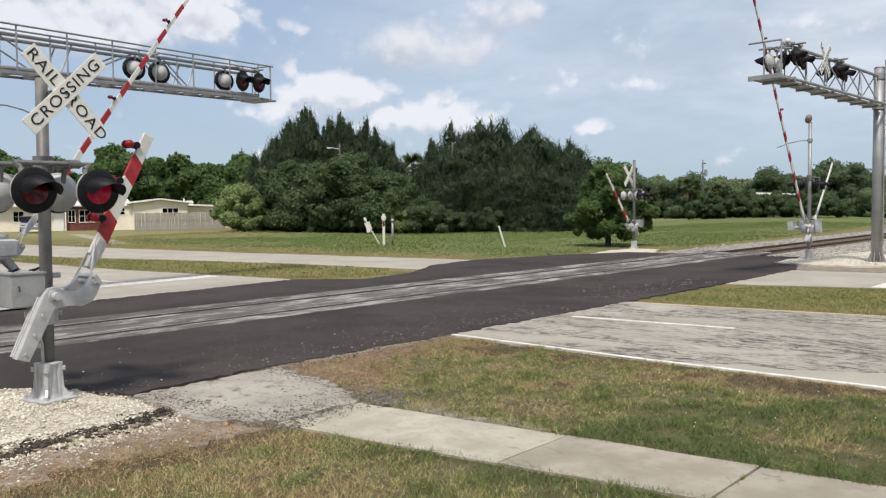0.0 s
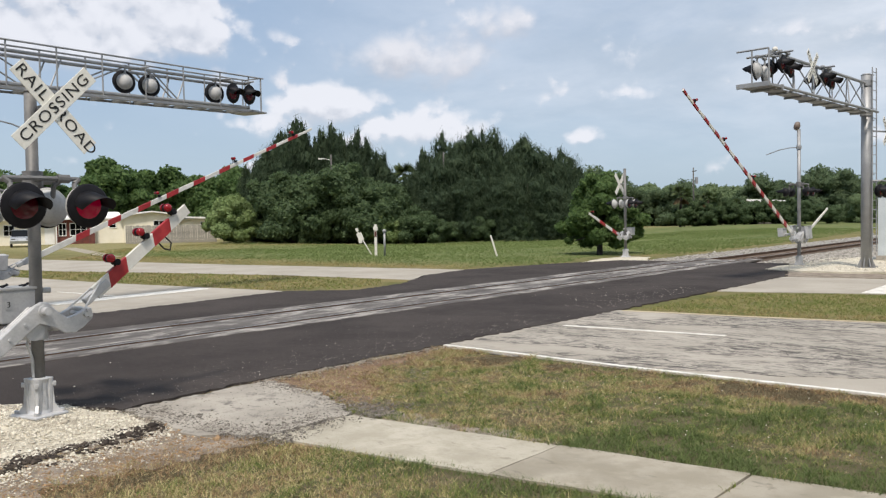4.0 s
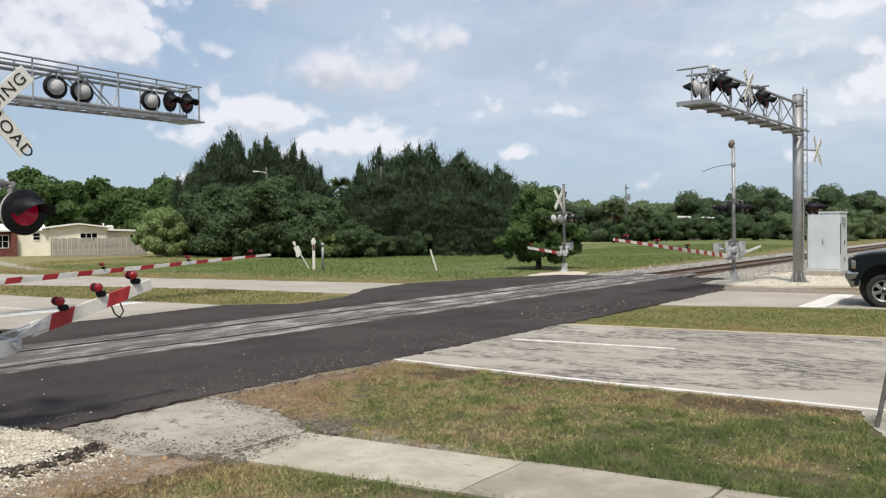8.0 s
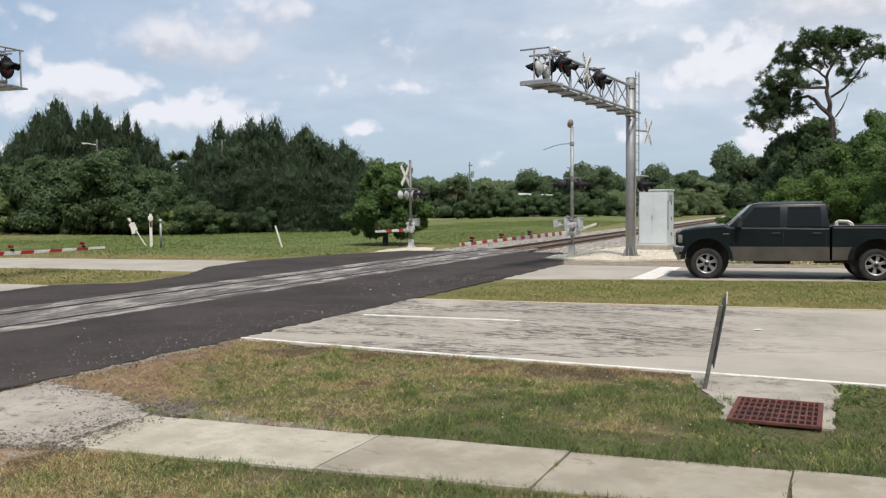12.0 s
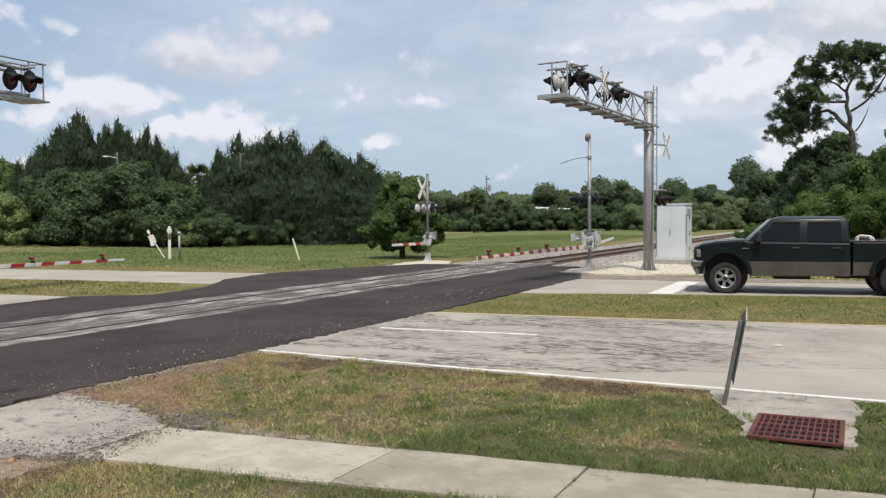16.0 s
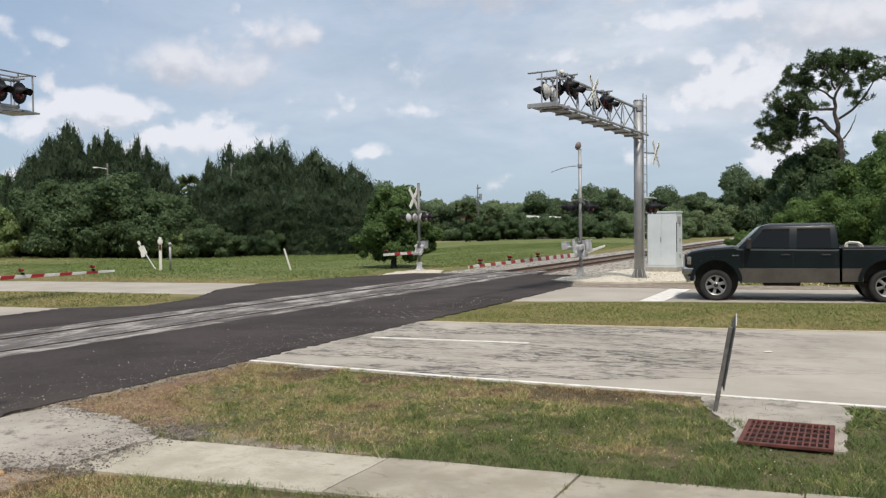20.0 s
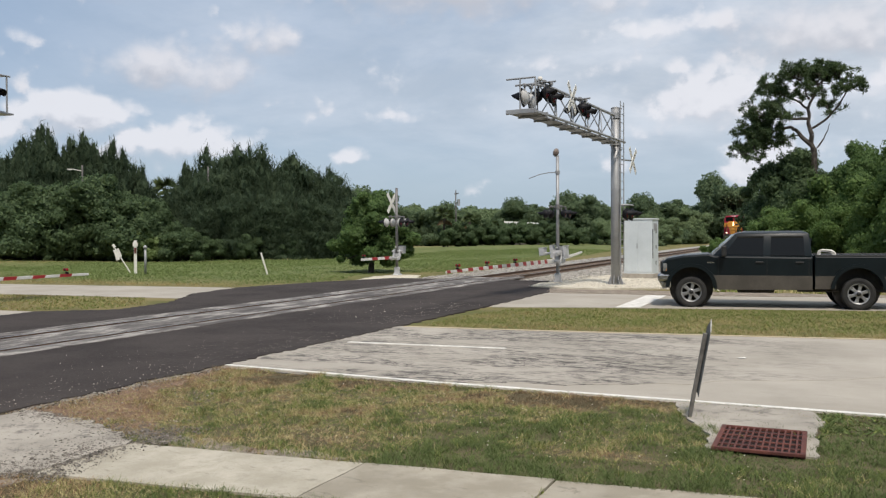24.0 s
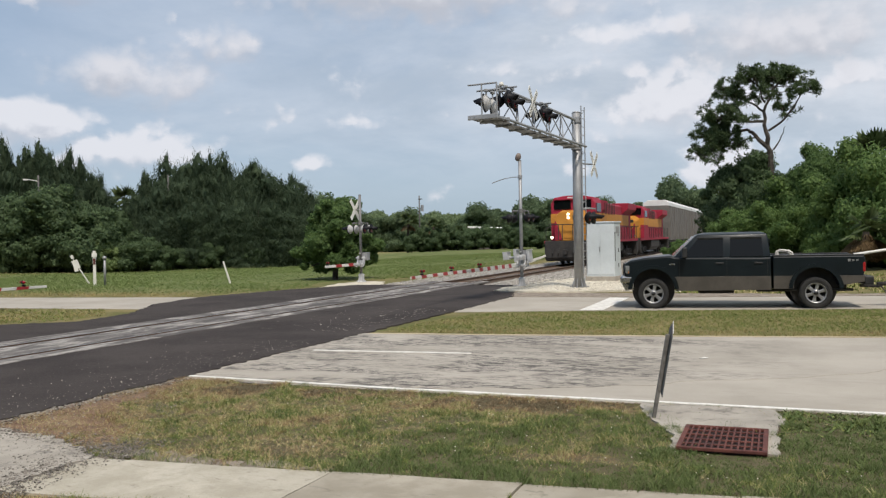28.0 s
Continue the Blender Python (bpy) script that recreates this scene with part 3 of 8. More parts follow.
def build_sidewalk():
    holder = thing("sidewalk", "pale concrete sidewalk slabs with weedy joints", "sidewalk", kind="structure")
    lo = lambda x: 4.98 + (x + 6.27) * 0.125
    hi = lambda x: 6.06 + (x + 6.27) * 0.1
    xs = [-6.27, -3.92, -2.3, -0.68, 0.94, 2.56, 4.18, 5.8, 7.4, 9.0]
    for i, (a, b) in enumerate(zip(xs[:-1], xs[1:])):
        a2, b2 = a + 0.008, b - 0.008
        z = 0.02 + (0.0, 0.004, -0.006, 0.003, 0.0)[i % 5]
        bm = prism(B(), rough_edge([(a2, lo(a2)), (b2, lo(b2)), (b2, hi(b2)), (a2, hi(a2))], 0.3, 0.012, i), -0.06, z, "z")
        part("slab", bm, M["walk"] if i else M["walk_new"], holder)
    out = [(-8.42, 4.8), (-7.6, 4.72), (-6.9, 4.6), (-6.3, 5.05), (-6.29, 6.05), (-6.6, 6.3), (-7.4, 6.62), (-8.45, 6.75)]
    sheet("pavement", rough_edge(out, 0.08, 0.055, 8), 0.028, 0.09, M["apron"], "broken old concrete apron beside the asphalt", "pavement")
    sheet("pavement", rough_edge([(-1.34, 7.94), (-0.43, 7.95), (-0.43, 9.08), (-0.35, 9.5), (-0.5, 9.99), (-1.9, 9.99), (-1.75, 9.3), (-1.5, 8.8), (-1.36, 8.4)], 0.08, 0.03, 9), 0.02, 0.06, M["apron"], "concrete apron round the storm drain", "pavement")


build_sidewalk()


def build_track():
    holder = thing("railway_track", "single railway track with rusty rails on ballast", "railway track", kind="structure")
    for side in (-1, 1):
        x = TRACK_X + side * 0.755
        prof = [(x - 0.07, -0.12), (x + 0.07, -0.12), (x + 0.07, -0.1), (x + 0.012, -0.08), (x + 0.012, 0.0), (x + 0.035, 0.012), (x + 0.035, 0.045), (x - 0.035, 0.045), (x - 0.035, 0.012), (x - 0.012, 0.0), (x - 0.012, -0.08), (x - 0.07, -0.1)]
        part("rail", prism(B(), [(a, b + 0.005) for a, b in prof], -60.0, 920.0, "y"), M["rail"], holder)
        part("rail_head", box(B(), (0.05, 980.0, 0.004), (x, 430.0, 0.0525)), M["rail_top"], holder)
    tie = None
    for i in range(190):
        y = 34.6 + i * 0.56
        if tie is None:
            bm = box(B(), (2.6, 0.23, 0.18), (0, 0, 0), bevel=0.012)
            tie = part("sleeper", bm, M["tie"], holder, at=pose(TRACK_X, y, -0.155))
        else:
            o = new("sleeper", tie.data)
            o.parent = holder
            o.matrix_basis = pose(TRACK_X + random.uniform(-0.05, 0.05), y, -0.16 + random.uniform(0, 0.015), 0, 0, random.uniform(-1, 1))
    # ballast shoulders with a trapezoid section, thinned between the rails
    for y0, y1 in ((33.6, 920.0), (-60.0, 1.6)):
        prof = [(TRACK_X - 3.6, -0.06), (TRACK_X - 1.75, -0.07), (TRACK_X - 1.3, -0.1), (TRACK_X + 1.3, -0.1), (TRACK_X + 1.8, -0.06), (TRACK_X + 4.6, 0.0), (TRACK_X + 5.2, -0.06), (TRACK_X + 5.2, -0.3), (TRACK_X - 3.6, -0.3)]
        bm = prism(B(), [(a, b + 0.02) for a, b in prof], y0, y1, "y")
        part("ballast_bed", bm, M["ballast"], holder)
    return holder


track = build_track()


# ---- crossing signals ----
def signal_light(parent, x, y, z, face, tilt=0.0, size=0.81, back="dome", dome=1.0, lens="lens", hood=1.0):
    """A flashing light: black target disc with dome, lens and hood. face: degrees by which its front is turned from +x."""
    m = pose(x, y, z, 0, 0, face) @ pose(0, 0, 0, 0, 90 + tilt, 0)
    s = size
    disc = part("signal_light", lathe(B(), [(0.0, -0.012), (0.265 * s, -0.012), (0.28 * s, 0.0), (0.265 * s, 0.012), (0.0, 0.012)], 28), M["black"], parent, "round black target of a flashing light", True, m)
    part("lens", lathe(B(), [(0.165 * s, 0.014), (0.135 * s, 0.03), (0.07 * s, 0.042), (0.0, 0.046)], 20), M[lens], disc, "red glass lens" if lens == "lens" else "dark red glass lens", True)
    part("housing", lathe(B(), [(0.235 * s * dome, -0.014), (0.24 * s * dome, -0.05), (0.215 * s * dome, -0.11), (0.15 * s * dome, -0.16), (0.07 * s * dome, -0.185), (0.0, -0.19)], 22), M[back], disc, "cast dome on the back", True)
    part("rim", lathe(B(), [(0.225 * s * dome, -0.045), (0.262 * s * dome, -0.045), (0.262 * s * dome, -0.062), (0.225 * s * dome, -0.062)], 24), M[back], disc, "", True)
    bm = B()
    k = 16
    skins = []
    for r in (0.19 * s, 0.184 * s):
        ring = []
        for i in range(k + 1):
            a = radians(2 + 176 * i / k)
            c, q = math.cos(a) * r, math.sin(a) * r
            reach = (0.2 + 0.24 * max(0.0, math.sin(a)) ** 0.7) * s * hood
            ring.append((bm.verts.new((-q, c, 0.012)), bm.verts.new((-q * 0.86 + 0.05 * s, c * 1.08, 0.012 + reach))))
        skins.append(ring)
        for p, n in zip(ring[:-1], ring[1:]):
            bm.faces.new((p[0], n[0], n[1], p[1]))
    for (o, i_), (o2, i2) in zip(zip(*skins), list(zip(*skins))[1:]):
        bm.faces.new((o[1], o2[1], i2[1], i_[1]))
    bmesh.ops.recalc_face_normals(bm, faces=bm.faces[:])
    part("hood", bm, M["black"], disc, "long black sun hood", True)
    return disc


def crossbuck(parent, x, y, z, face=0.0, words=True, size=1.0):
    """Two crossed blades; face: degrees by which the front is turned from +x."""
    w, l = 0.208 * size, 1.22 * size
    base = pose(x, y, z, 0, 0, face) @ pose(0, 0, 0, 90, 0, 90)
    for name, ang, lift, lines in (("blade", -47, 0.0, (("RAIL", -0.36), ("ROAD", 0.36))), ("blade", 45, 0.014, (("CROSSING", 0.0),))):
        m = base @ pose(0, 0, lift, 0, 0, ang)
        b = part(name, box(B(), (l, w, 0.01), (0, 0, 0), bevel=0.003), M["sign"], parent, "white sign blade with black lettering" if words else "white crossed sign blade", at=m)
        if words:
            for word, off in lines:
                text_mesh("lettering", word, 0.185 * size, M["letter"], b, pose(off * size, 0, 0.0065) @ Matrix.Diagonal((1.12, 0.97, 1.0, 1)))
        part("bolt", rod(B(), (0, 0, 0.0), (0, 0, 0.016), 0.018, seg=6), M["letter"], b)


ARM_DROP = -0.29  # the board runs below the line through the pivot


def lever_profile(weight=True):
    """The S-shaped lever, drawn at the slope that it has with the arm 26.7 degrees up, turned back to the arm's line."""
    pts = [(0.0, 0.105), (0.08, 0.075), (0.13, 0.0), (0.19, -0.08), (0.275, -0.145), (0.39, -0.14), (0.5, -0.11), (0.56, -0.09), (0.593, -0.237), (0.45, -0.31), (0.333, -0.342), (0.2, -0.31), (0.06, -0.2), (-0.087, -0.13)]
    if weight:
        pts += [(-0.72, -0.4), (-0.82, -0.276), (-0.1, 0.08)]
    else:
        pts += [(-0.1, 0.05)]
    c, q = math.cos(radians(26.7)), math.sin(radians(26.7))
    pts = [(x * 0.82, z * 0.92) for x, z in pts]
    return [(x * c + z * q, z * c - x * q) for x, z in pts]


def gate_arm(parent, pivot, length, start, w0, w1, stripe, lamps, red_first, colour="board", dz=ARM_DROP, bulb=1.0):
    """The moving arm: a pair of cast levers round the pivot, the striped board and its lamps; local +y is along the arm."""
    bm = B()
    tilt = radians(26.7)
    at = lambda x, y, z: tilted(x, y * 0.82, z * 0.92)
    tilted = lambda x, y, z: (x, y * math.cos(tilt) + z * math.sin(tilt), z * math.cos(tilt) - y * math.sin(tilt))
    for x, full in ((0.11, True), (-0.19, False)):
        prism(bm, lever_profile(full), x, x + 0.055, "x", 0.012)
        rod(bm, (x - 0.02, 0, 0), (x + 0.075, 0, 0), 0.06, seg=16)
        rod(bm, (x, 0, 0), (x + 0.09, 0, 0), 0.03, seg=6)
    # ribbed counterweight plates on the long side, and bolts
    for d in (0.0, 0.05, 0.1):
        rod(bm, at(0.12 - d, -0.8, -0.272), at(0.12 - d, -0.12, 0.066), 0.013, seg=6)
    prism(bm, [at(0, *p)[1:] for p in ((-0.8, -0.3), (-0.74, -0.38), (-0.12, -0.09), (-0.12, 0.05))], 0.0, 0.11, "x", 0.01)
    for y, z in ((-0.7, -0.3), (-0.48, -0.2), (-0.26, -0.09)):
        rod(bm, at(0.16, y, z), at(0.18, y, z), 0.017, seg=6)
    rod(bm, at(-0.21, 0.5, -0.17), at(0.2, 0.5, -0.17), 0.025, seg=8)
    box(bm, (0.4, 0.05, 0.1), at(0, 0.55, -0.16), (-26.7, 0, 0), 0.008)
    box(bm, (0.07, 0.34, 0.09), (0.0, start + 0.02, dz), bevel=0.01)
    rod(bm, at(0.15, 0.5, -0.12), (0.02, start + 0.12, dz + 0.06), 0.012, seg=6)
    rod(bm, at(-0.18, 0.5, -0.12), (-0.02, start + 0.12, dz + 0.06), 0.012, seg=6)
    arm = part("gate_arm", bm, M["alu"], parent, "cast silver gate levers carrying the striped arm", at=pose(*pivot))
    wid = lambda y: w0 + (w1 - w0) * (y - start) / (length - start)
    board = prism(B(), [(start, dz - wid(start) / 2), (length, dz - w1 / 2), (length, dz + w1 / 2), (start, dz + wid(start) / 2)], -0.02, 0.02, "x", 0.005)
    part("arm_board", board, M[colour], arm, "white fibreglass arm")
    y = red_first
    while y + stripe * 0.6 < length - 0.02:
        e = min(y + stripe, length)
        sk = wid(y) * 0.55
        bm = prism(B(), [(y, dz - wid(y) / 2 - 0.003), (e - sk, dz - wid(e) / 2 - 0.003), (e, dz + wid(e) / 2 + 0.003), (y + sk, dz + wid(y) / 2 + 0.003)], -0.023, 0.023, "x")
        part("stripe", bm, M["red"], arm)
        y += 2 * stripe
    for y in lamps:
        z = dz + wid(min(y, length)) / 2
        bm = rod(B(), (0.0, y - 0.02, z - 0.02), (0.0, y, z + 0.06), 0.012, seg=6)
        rod(bm, (-0.05 * bulb, y + 0.02, z + 0.03), (0.05 * bulb, y + 0.02, z + 0.03), 0.036 * bulb, seg=12)
        rod(bm, (-0.03, y - 0.015, z + 0.105), (0.03, y - 0.015, z + 0.105), 0.042 * bulb, seg=14)
        part("lamp_bracket", bm, M["black"], arm)
        for sx in (1, -1):
            bm = lathe(B(), [(0.046 * bulb, 0.025), (0.048 * bulb, 0.045), (0.042 * bulb, 0.064), (0.022 * bulb, 0.078), (0.0, 0.08)], 14, pose(0, y - 0.015, z + 0.115, 0, 90 * sx, 0))
            part("arm_lamp", bm, M["lamp_red"], arm, "red warning lamp on the arm", True)
    return arm


def base_casting(parent, r=0.07, h=0.4):
    bm = box(B(), (0.4, 0.4, 0.035), (0, 0, 0.03), (0, 0, 12), 0.02)
    lathe(bm, [(0.0, 0.04), (r + 0.06, 0.045), (r + 0.04, 0.08), (r + 0.032, h * 0.9), (r + 0.045, h), (r + 0.01, h + 0.015)], 20)
    for i in range(4):
        a = math.radians(45 + 90 * i + 12)
        c, q = math.cos(a), math.sin(a)
        rod(bm, (c * (r + 0.03), q * (r + 0.03), 0.06), (c * (r + 0.035), q * (r + 0.035), h + 0.005), 0.036, 0.042, 10)
        prism_at = pose(0, 0, 0, 0, 0, 45 + 90 * i + 12)
        rib = [(r + 0.03, 0.045), (r + 0.15, 0.045), (r + 0.085, 0.14), (r + 0.07, h * 0.85), (r + 0.03, h * 0.85)]
        lo, hi = [[bm.verts.new(prism_at @ Vector((x, y, z))) for x, z in rib] for y in (-0.014, 0.014)]
        for k in range(5):
            bm.faces.new((lo[k], lo[(k + 1) % 5], hi[(k + 1) % 5], hi[k]))
        bm.faces.new(lo), bm.faces.new(hi[::-1])
        rod(bm, (c * 0.215, q * 0.215, 0.04), (c * 0.215, q * 0.215, 0.08), 0.026, seg=6)
        rod(bm, (c * (r + 0.06), q * (r + 0.06), h - 0.06), (c * (r + 0.1), q * (r + 0.1), h - 0.06), 0.026, seg=6)
    bmesh.ops.recalc_face_normals(bm, faces=bm.faces[:])
    part("base", bm, M["alu"], parent, "cast silver mast base with ribs and bolts")


def mechanism(parent, z, plate=None, double=False):
    box_bm = box(B(), (0.34, 0.36, 0.34), (-0.12, -0.2, z + 0.06), bevel=0.015)
    box(box_bm, (0.36, 0.38, 0.03), (-0.12, -0.2, z + 0.235), bevel=0.008)
    mech = part("mechanism_box", box_bm, M["mech"], parent, "grey cast gate mechanism box")
    for y in (-0.33, -0.12):
        bm = pipe(B(), [(-0.05, y, z + 0.24), (0.0, y + 0.04, z + 0.285), (-0.1, y + 0.09, z + 0.27), (-0.16, y + 0.02, z + 0.25)], 0.011, 6)
        part("cable", bm, M["black"], mech, "dark cable end on the lid")
    bm = rod(B(), (-0.12, -0.08, z - 0.2), (0.13, -0.08, z - 0.2), 0.1, seg=18)
    rod(bm, (0, 0, z - 0.3), (0, 0, z - 0.1), 0.105, seg=16)
    rod(bm, (-0.24, 0.0, z), (0.26, 0.0, z), 0.04, seg=12)
    rod(bm, (0.0, 0.07, z - 0.2), (0.02, 0.15, z - 0.2), 0.03, seg=6)
    rod(bm, (0.0, 0.07, z + 0.2), (0.02, 0.14, z + 0.2), 0.028, seg=6)
    pipe(bm, [(0.02, -0.1, z - 0.28), (0.03, -0.12, z - 0.34), (0.03, -0.07, z - 0.5), (0.02, -0.06, z - 0.75)], 0.016, 6)
    part("bracket", bm, M["alu"], parent, "clamp and shaft of the gate mechanism")
    if double:
        for x, w, h in ((-0.3, 0.12, 0.46), (0.22, 0.12, 0.5), (0.62, 0.2, 0.3)):
            bm = box(B(), (w, 0.44, h), (x, -0.08, z + 0.04), (0, 6, 0), 0.02)
            box(bm, (w + 0.03, 0.46, 0.03), (x, -0.08, z + 0.04 + h / 2), (0, 6, 0), 0.008)
            rod(bm, (x, -0.05, z - 0.02), (0.0, 0.0, z - 0.02), 0.045, seg=10)
            part("mechanism_box", bm, M["alu"], parent, "pale cast gate mechanism box")
    if plate:
        pl = part("number_plate", box(B(), (0.004, 0.06, 0.09), (0.054, -0.3, z + 0.08)), M["mech"], mech, "small plate")
        text_mesh("numeral", plate, 0.08, M["letter"], pl, pose(0.0565, -0.3, z + 0.08, 90, 0, 90))


def light_crossarm(parent, z, reach=0.4, half=0.325, y0=0.0, back="dome", size=0.81, lens="lens"):
    bm = B()
    for sx in (-1, 1):
        x = sx * (reach - 0.2)
        pipe(bm, [(x, y0 - half - 0.06, z), (x, y0 + half + 0.06, z)], 0.024, 8)
        for sy in (-1, 1):
            pipe(bm, [(x, y0 + sy * (half + 0.06), z), (x + sx * 0.02, y0 + sy * half, z - 0.05), (x + sx * 0.06, y0 + sy * half, z - 0.2)], 0.028, 8)
        rod(bm, (x, y0 + 0.16, z), (x, y0 + 0.28, z), 0.045, seg=10)
        rod(bm, (0, 0, z), (x, 0, z), 0.03, seg=8)
    rod(bm, (0, 0, z - 0.08), (0, 0, z + 0.08), 0.1, seg=12)
    part("crossarm", bm, M["mast"], parent, "pipe crossarm carrying the flashing lights")
    for sx in (-1, 1):
        for sy in (-1, 1):
            signal_light(parent, sx * reach, y0 + sy * half + (0.05 if sx > 0 else 0.0), z - 0.28, 0 if sx > 0 else 180, 3, size, back, lens=lens if sy * sx > 0 else "lens_off")


def crossing_gate(name, label, m, mast, light_z, pivot_z, arms, buck=None, bell=None, plate=None, r=0.065, sign=1.0, back="dome", size=0.81, lens="lens_off"):
    g = thing(name, label, "crossing gate", m)
    base_casting(g, r)
    has_sign = buck is not None
    bm = rod(B(), (0, 0, 0.3), (0, 0, mast), r, r * 0.96, 18)
    rod(bm, (0, 0, mast), (0, 0, mast + 0.03), r * 1.08, r * 0.8, 16)
    # masts with a crossbuck take the steel darkened for shade
    part("mast", bm, M["mast"] if has_sign else M["galv"], g, "galvanised steel mast", True)
    light_crossarm(g, light_z + 0.28, back=back, size=size, lens=lens)
    mechanism(g, pivot_z, plate, bell is not None)
    if buck:
        bx, by, bz, words = buck
        crossbuck(g, bx, by, bz, 0, words, sign)
        part("sign_clamp", box(B(), (abs(bx), 0.05, 0.05), (bx / 2, by / 2, bz), bevel=0.005), M["galv"], g)
    if bell:
        bm = lathe(B(), [(0.0, -0.1), (0.06, -0.09), (0.15, -0.04), (0.165, 0.03), (0.12, 0.09), (0.0, 0.11)], 18, pose(0.05, 0.0, mast + 0.14, 0, 75, 0))
        part("bell", bm, M["bell"], g, "round weathered crossing bell", True)
        bx, by = bell
        bm = pipe(B(), [(0, 0, mast - 0.62), (bx * 0.3, by * 0.3, mast - 0.62), (bx * 0.62, by * 0.62, mast - 0.68), (bx, by, mast - 0.82)], 0.017, 6)
        rod(bm, (0, 0, mast - 0.68), (0, 0, mast - 0.56), 0.09, seg=12)
        part("bracket_arm", bm, M["galv"], g, "thin curved bracket arm")
    out = []
    for turn, length, w0, w1, start, stripe, lamps, red0, colour in arms:
        a = gate_arm(g, (0, 0, pivot_z), length, start, w0, w1, stripe, lamps, red0, colour=colour, bulb=1.0 if length < 3 else 0.8)
        a["turn"] = turn
        out.append(a)
    return g, out


NEAR, (near_arm,) = crossing_gate("pedestrian_gate", "silver pedestrian crossing gate with flashing lights and crossbuck on shell rock", pose(-8.785, 4.055, 0.045, -0.35), 3.335, 2.17, 1.105,
                                  [(0, 2.07, 0.15, 0.125, 0.58, 0.35, (0.96, 1.42, 1.87), 0.75, "board")], (0.2, 0.15, 3.175, True), plate="3", r=0.063, sign=0.89, lens="lens")
bm_ = B()
pipe(bm_, [(0.0, 1.52, -0.35), (0.01, 1.53, -0.46), (0.01, 1.58, -0.52), (0.0, 1.65, -0.47), (0.0, 1.63, -0.35)], 0.009, 6)
part("arm_cable", bm_, M["black"], near_arm, "loop of black lamp cable")

long_lamps = (4.2, 6.6, 8.7)
GATE_A, (arm_a, arm_a2) = crossing_gate("crossing_gate", "silver road crossing gate with long striped arm and bell", pose(-18.07, 7.35, 0.0), 4.8, 2.45, 1.25,
                                        [(0, 9.42, 0.13, 0.06, 0.7, 0.41, long_lamps, 1.9, "board"), (180, 3.4, 0.12, 0.08, 0.7, 0.41, (), 1.0, "board")], None, (0.0, 1.0))
GATE_B, (arm_b, arm_b2) = crossing_gate("crossing_gate", "silver road crossing gate with long striped arm and bell", pose(-9.68, 31.84, 0.0, 0, 0, 180), 4.92, 2.7, 1.2,
                                        [(0, 10.7, 0.15, 0.07, 0.7, 0.41, (5.0, 7.6, 9.9), 1.4, "board"), (180, 3.6, 0.12, 0.08, 0.7, 0.41, (), 5.0, "white")], None, (1.15, 0.0), back="black", size=0.62)
GATE_C, (arm_c,) = crossing_gate("pedestrian_gate", "grey pedestrian gate with crossbuck beside a small tree", pose(-18.7, 35.9, 0.0, 0, 0, 180), 4.1, 2.5, 1.15,
                                 [(0, 3.42, 0.14, 0.1, 0.66, 0.6, (3.2,), 0.7, "board")], (0.2, 0.1, 3.42, True))
for g_ in (GATE_A, GATE_B):
    tagged(g_, group="road crossing gates")
for g_ in (NEAR, GATE_C):
    tagged(g_, group="pedestrian gates")


# ---- cantilevers ----
def post_with_base(c, x, y, r, top):
    """A steel post on a bolted round base plate with gussets."""
    bm = rod(B(), (x, y, 0.02), (x, y, top - 0.05), r, r * 0.94, 22)
    rod(bm, (x, y, top - 0.05), (x, y, top), r * 0.98, r * 0.7, 20)
    part("post", bm, M["galv"], c, "tall galvanised steel post", True)
    part("base_plate", rod(B(), (x, y, 0.0), (x, y, 0.05), r * 2.1, seg=20), M["galv"], c, "round base plate bolted down")
    for i in range(8):
        part("gusset", prism(B(), [(0, 0.05), (r * 0.8, 0.05), (r * 0.7, 0.12), (0, 0.42)], -0.012, 0.012, "y"), M["galv"], c, at=pose(x, y, 0, 0, 0, 45 * i) @ Matrix.Translation((r * 0.95, 0, 0)))
        part("bolt", rod(B(), (r * 1.85, 0, 0.04), (r * 1.85, 0, 0.12), 0.025, seg=6), M["galv"], c, at=pose(x, y, 0, 0, 0, 45 * i + 22))


def light_hanger(c, y, z, top, lights, back, size, dome=0.74):
    """A crossarm with junction boxes from which lights hang; lights: (x, dy, dz, face)."""
    bm = rod(B(), (-0.36, y, top), (0.36, y, top), 0.028, seg=8)
    for x, dy, dz, face in lights:
        rod(bm, (x * 0.5, y + dy, top), (x * 0.5, y + dy, z + dz), 0.026, seg=8)
        rod(bm, (x * 0.5, y + dy, z + dz), (x, y + dy, z + dz), 0.04, seg=8)
        box(bm, (0.12, 0.11, 0.09), (x * 0.5, y + dy, top - 0.01), bevel=0.025)
        rod(bm, (x * 0.5, y, top), (x * 0.5, y + dy, top), 0.028, seg=8)
    part("light_bracket", bm, M["galv"], c, "pipe bracket with cast junction boxes")
    for x, dy, dz, face in lights:
        signal_light(c, x, y + dy, z + dz, face, 4, size=size, back=back, dome=dome, lens="lens_off", hood=0.72)


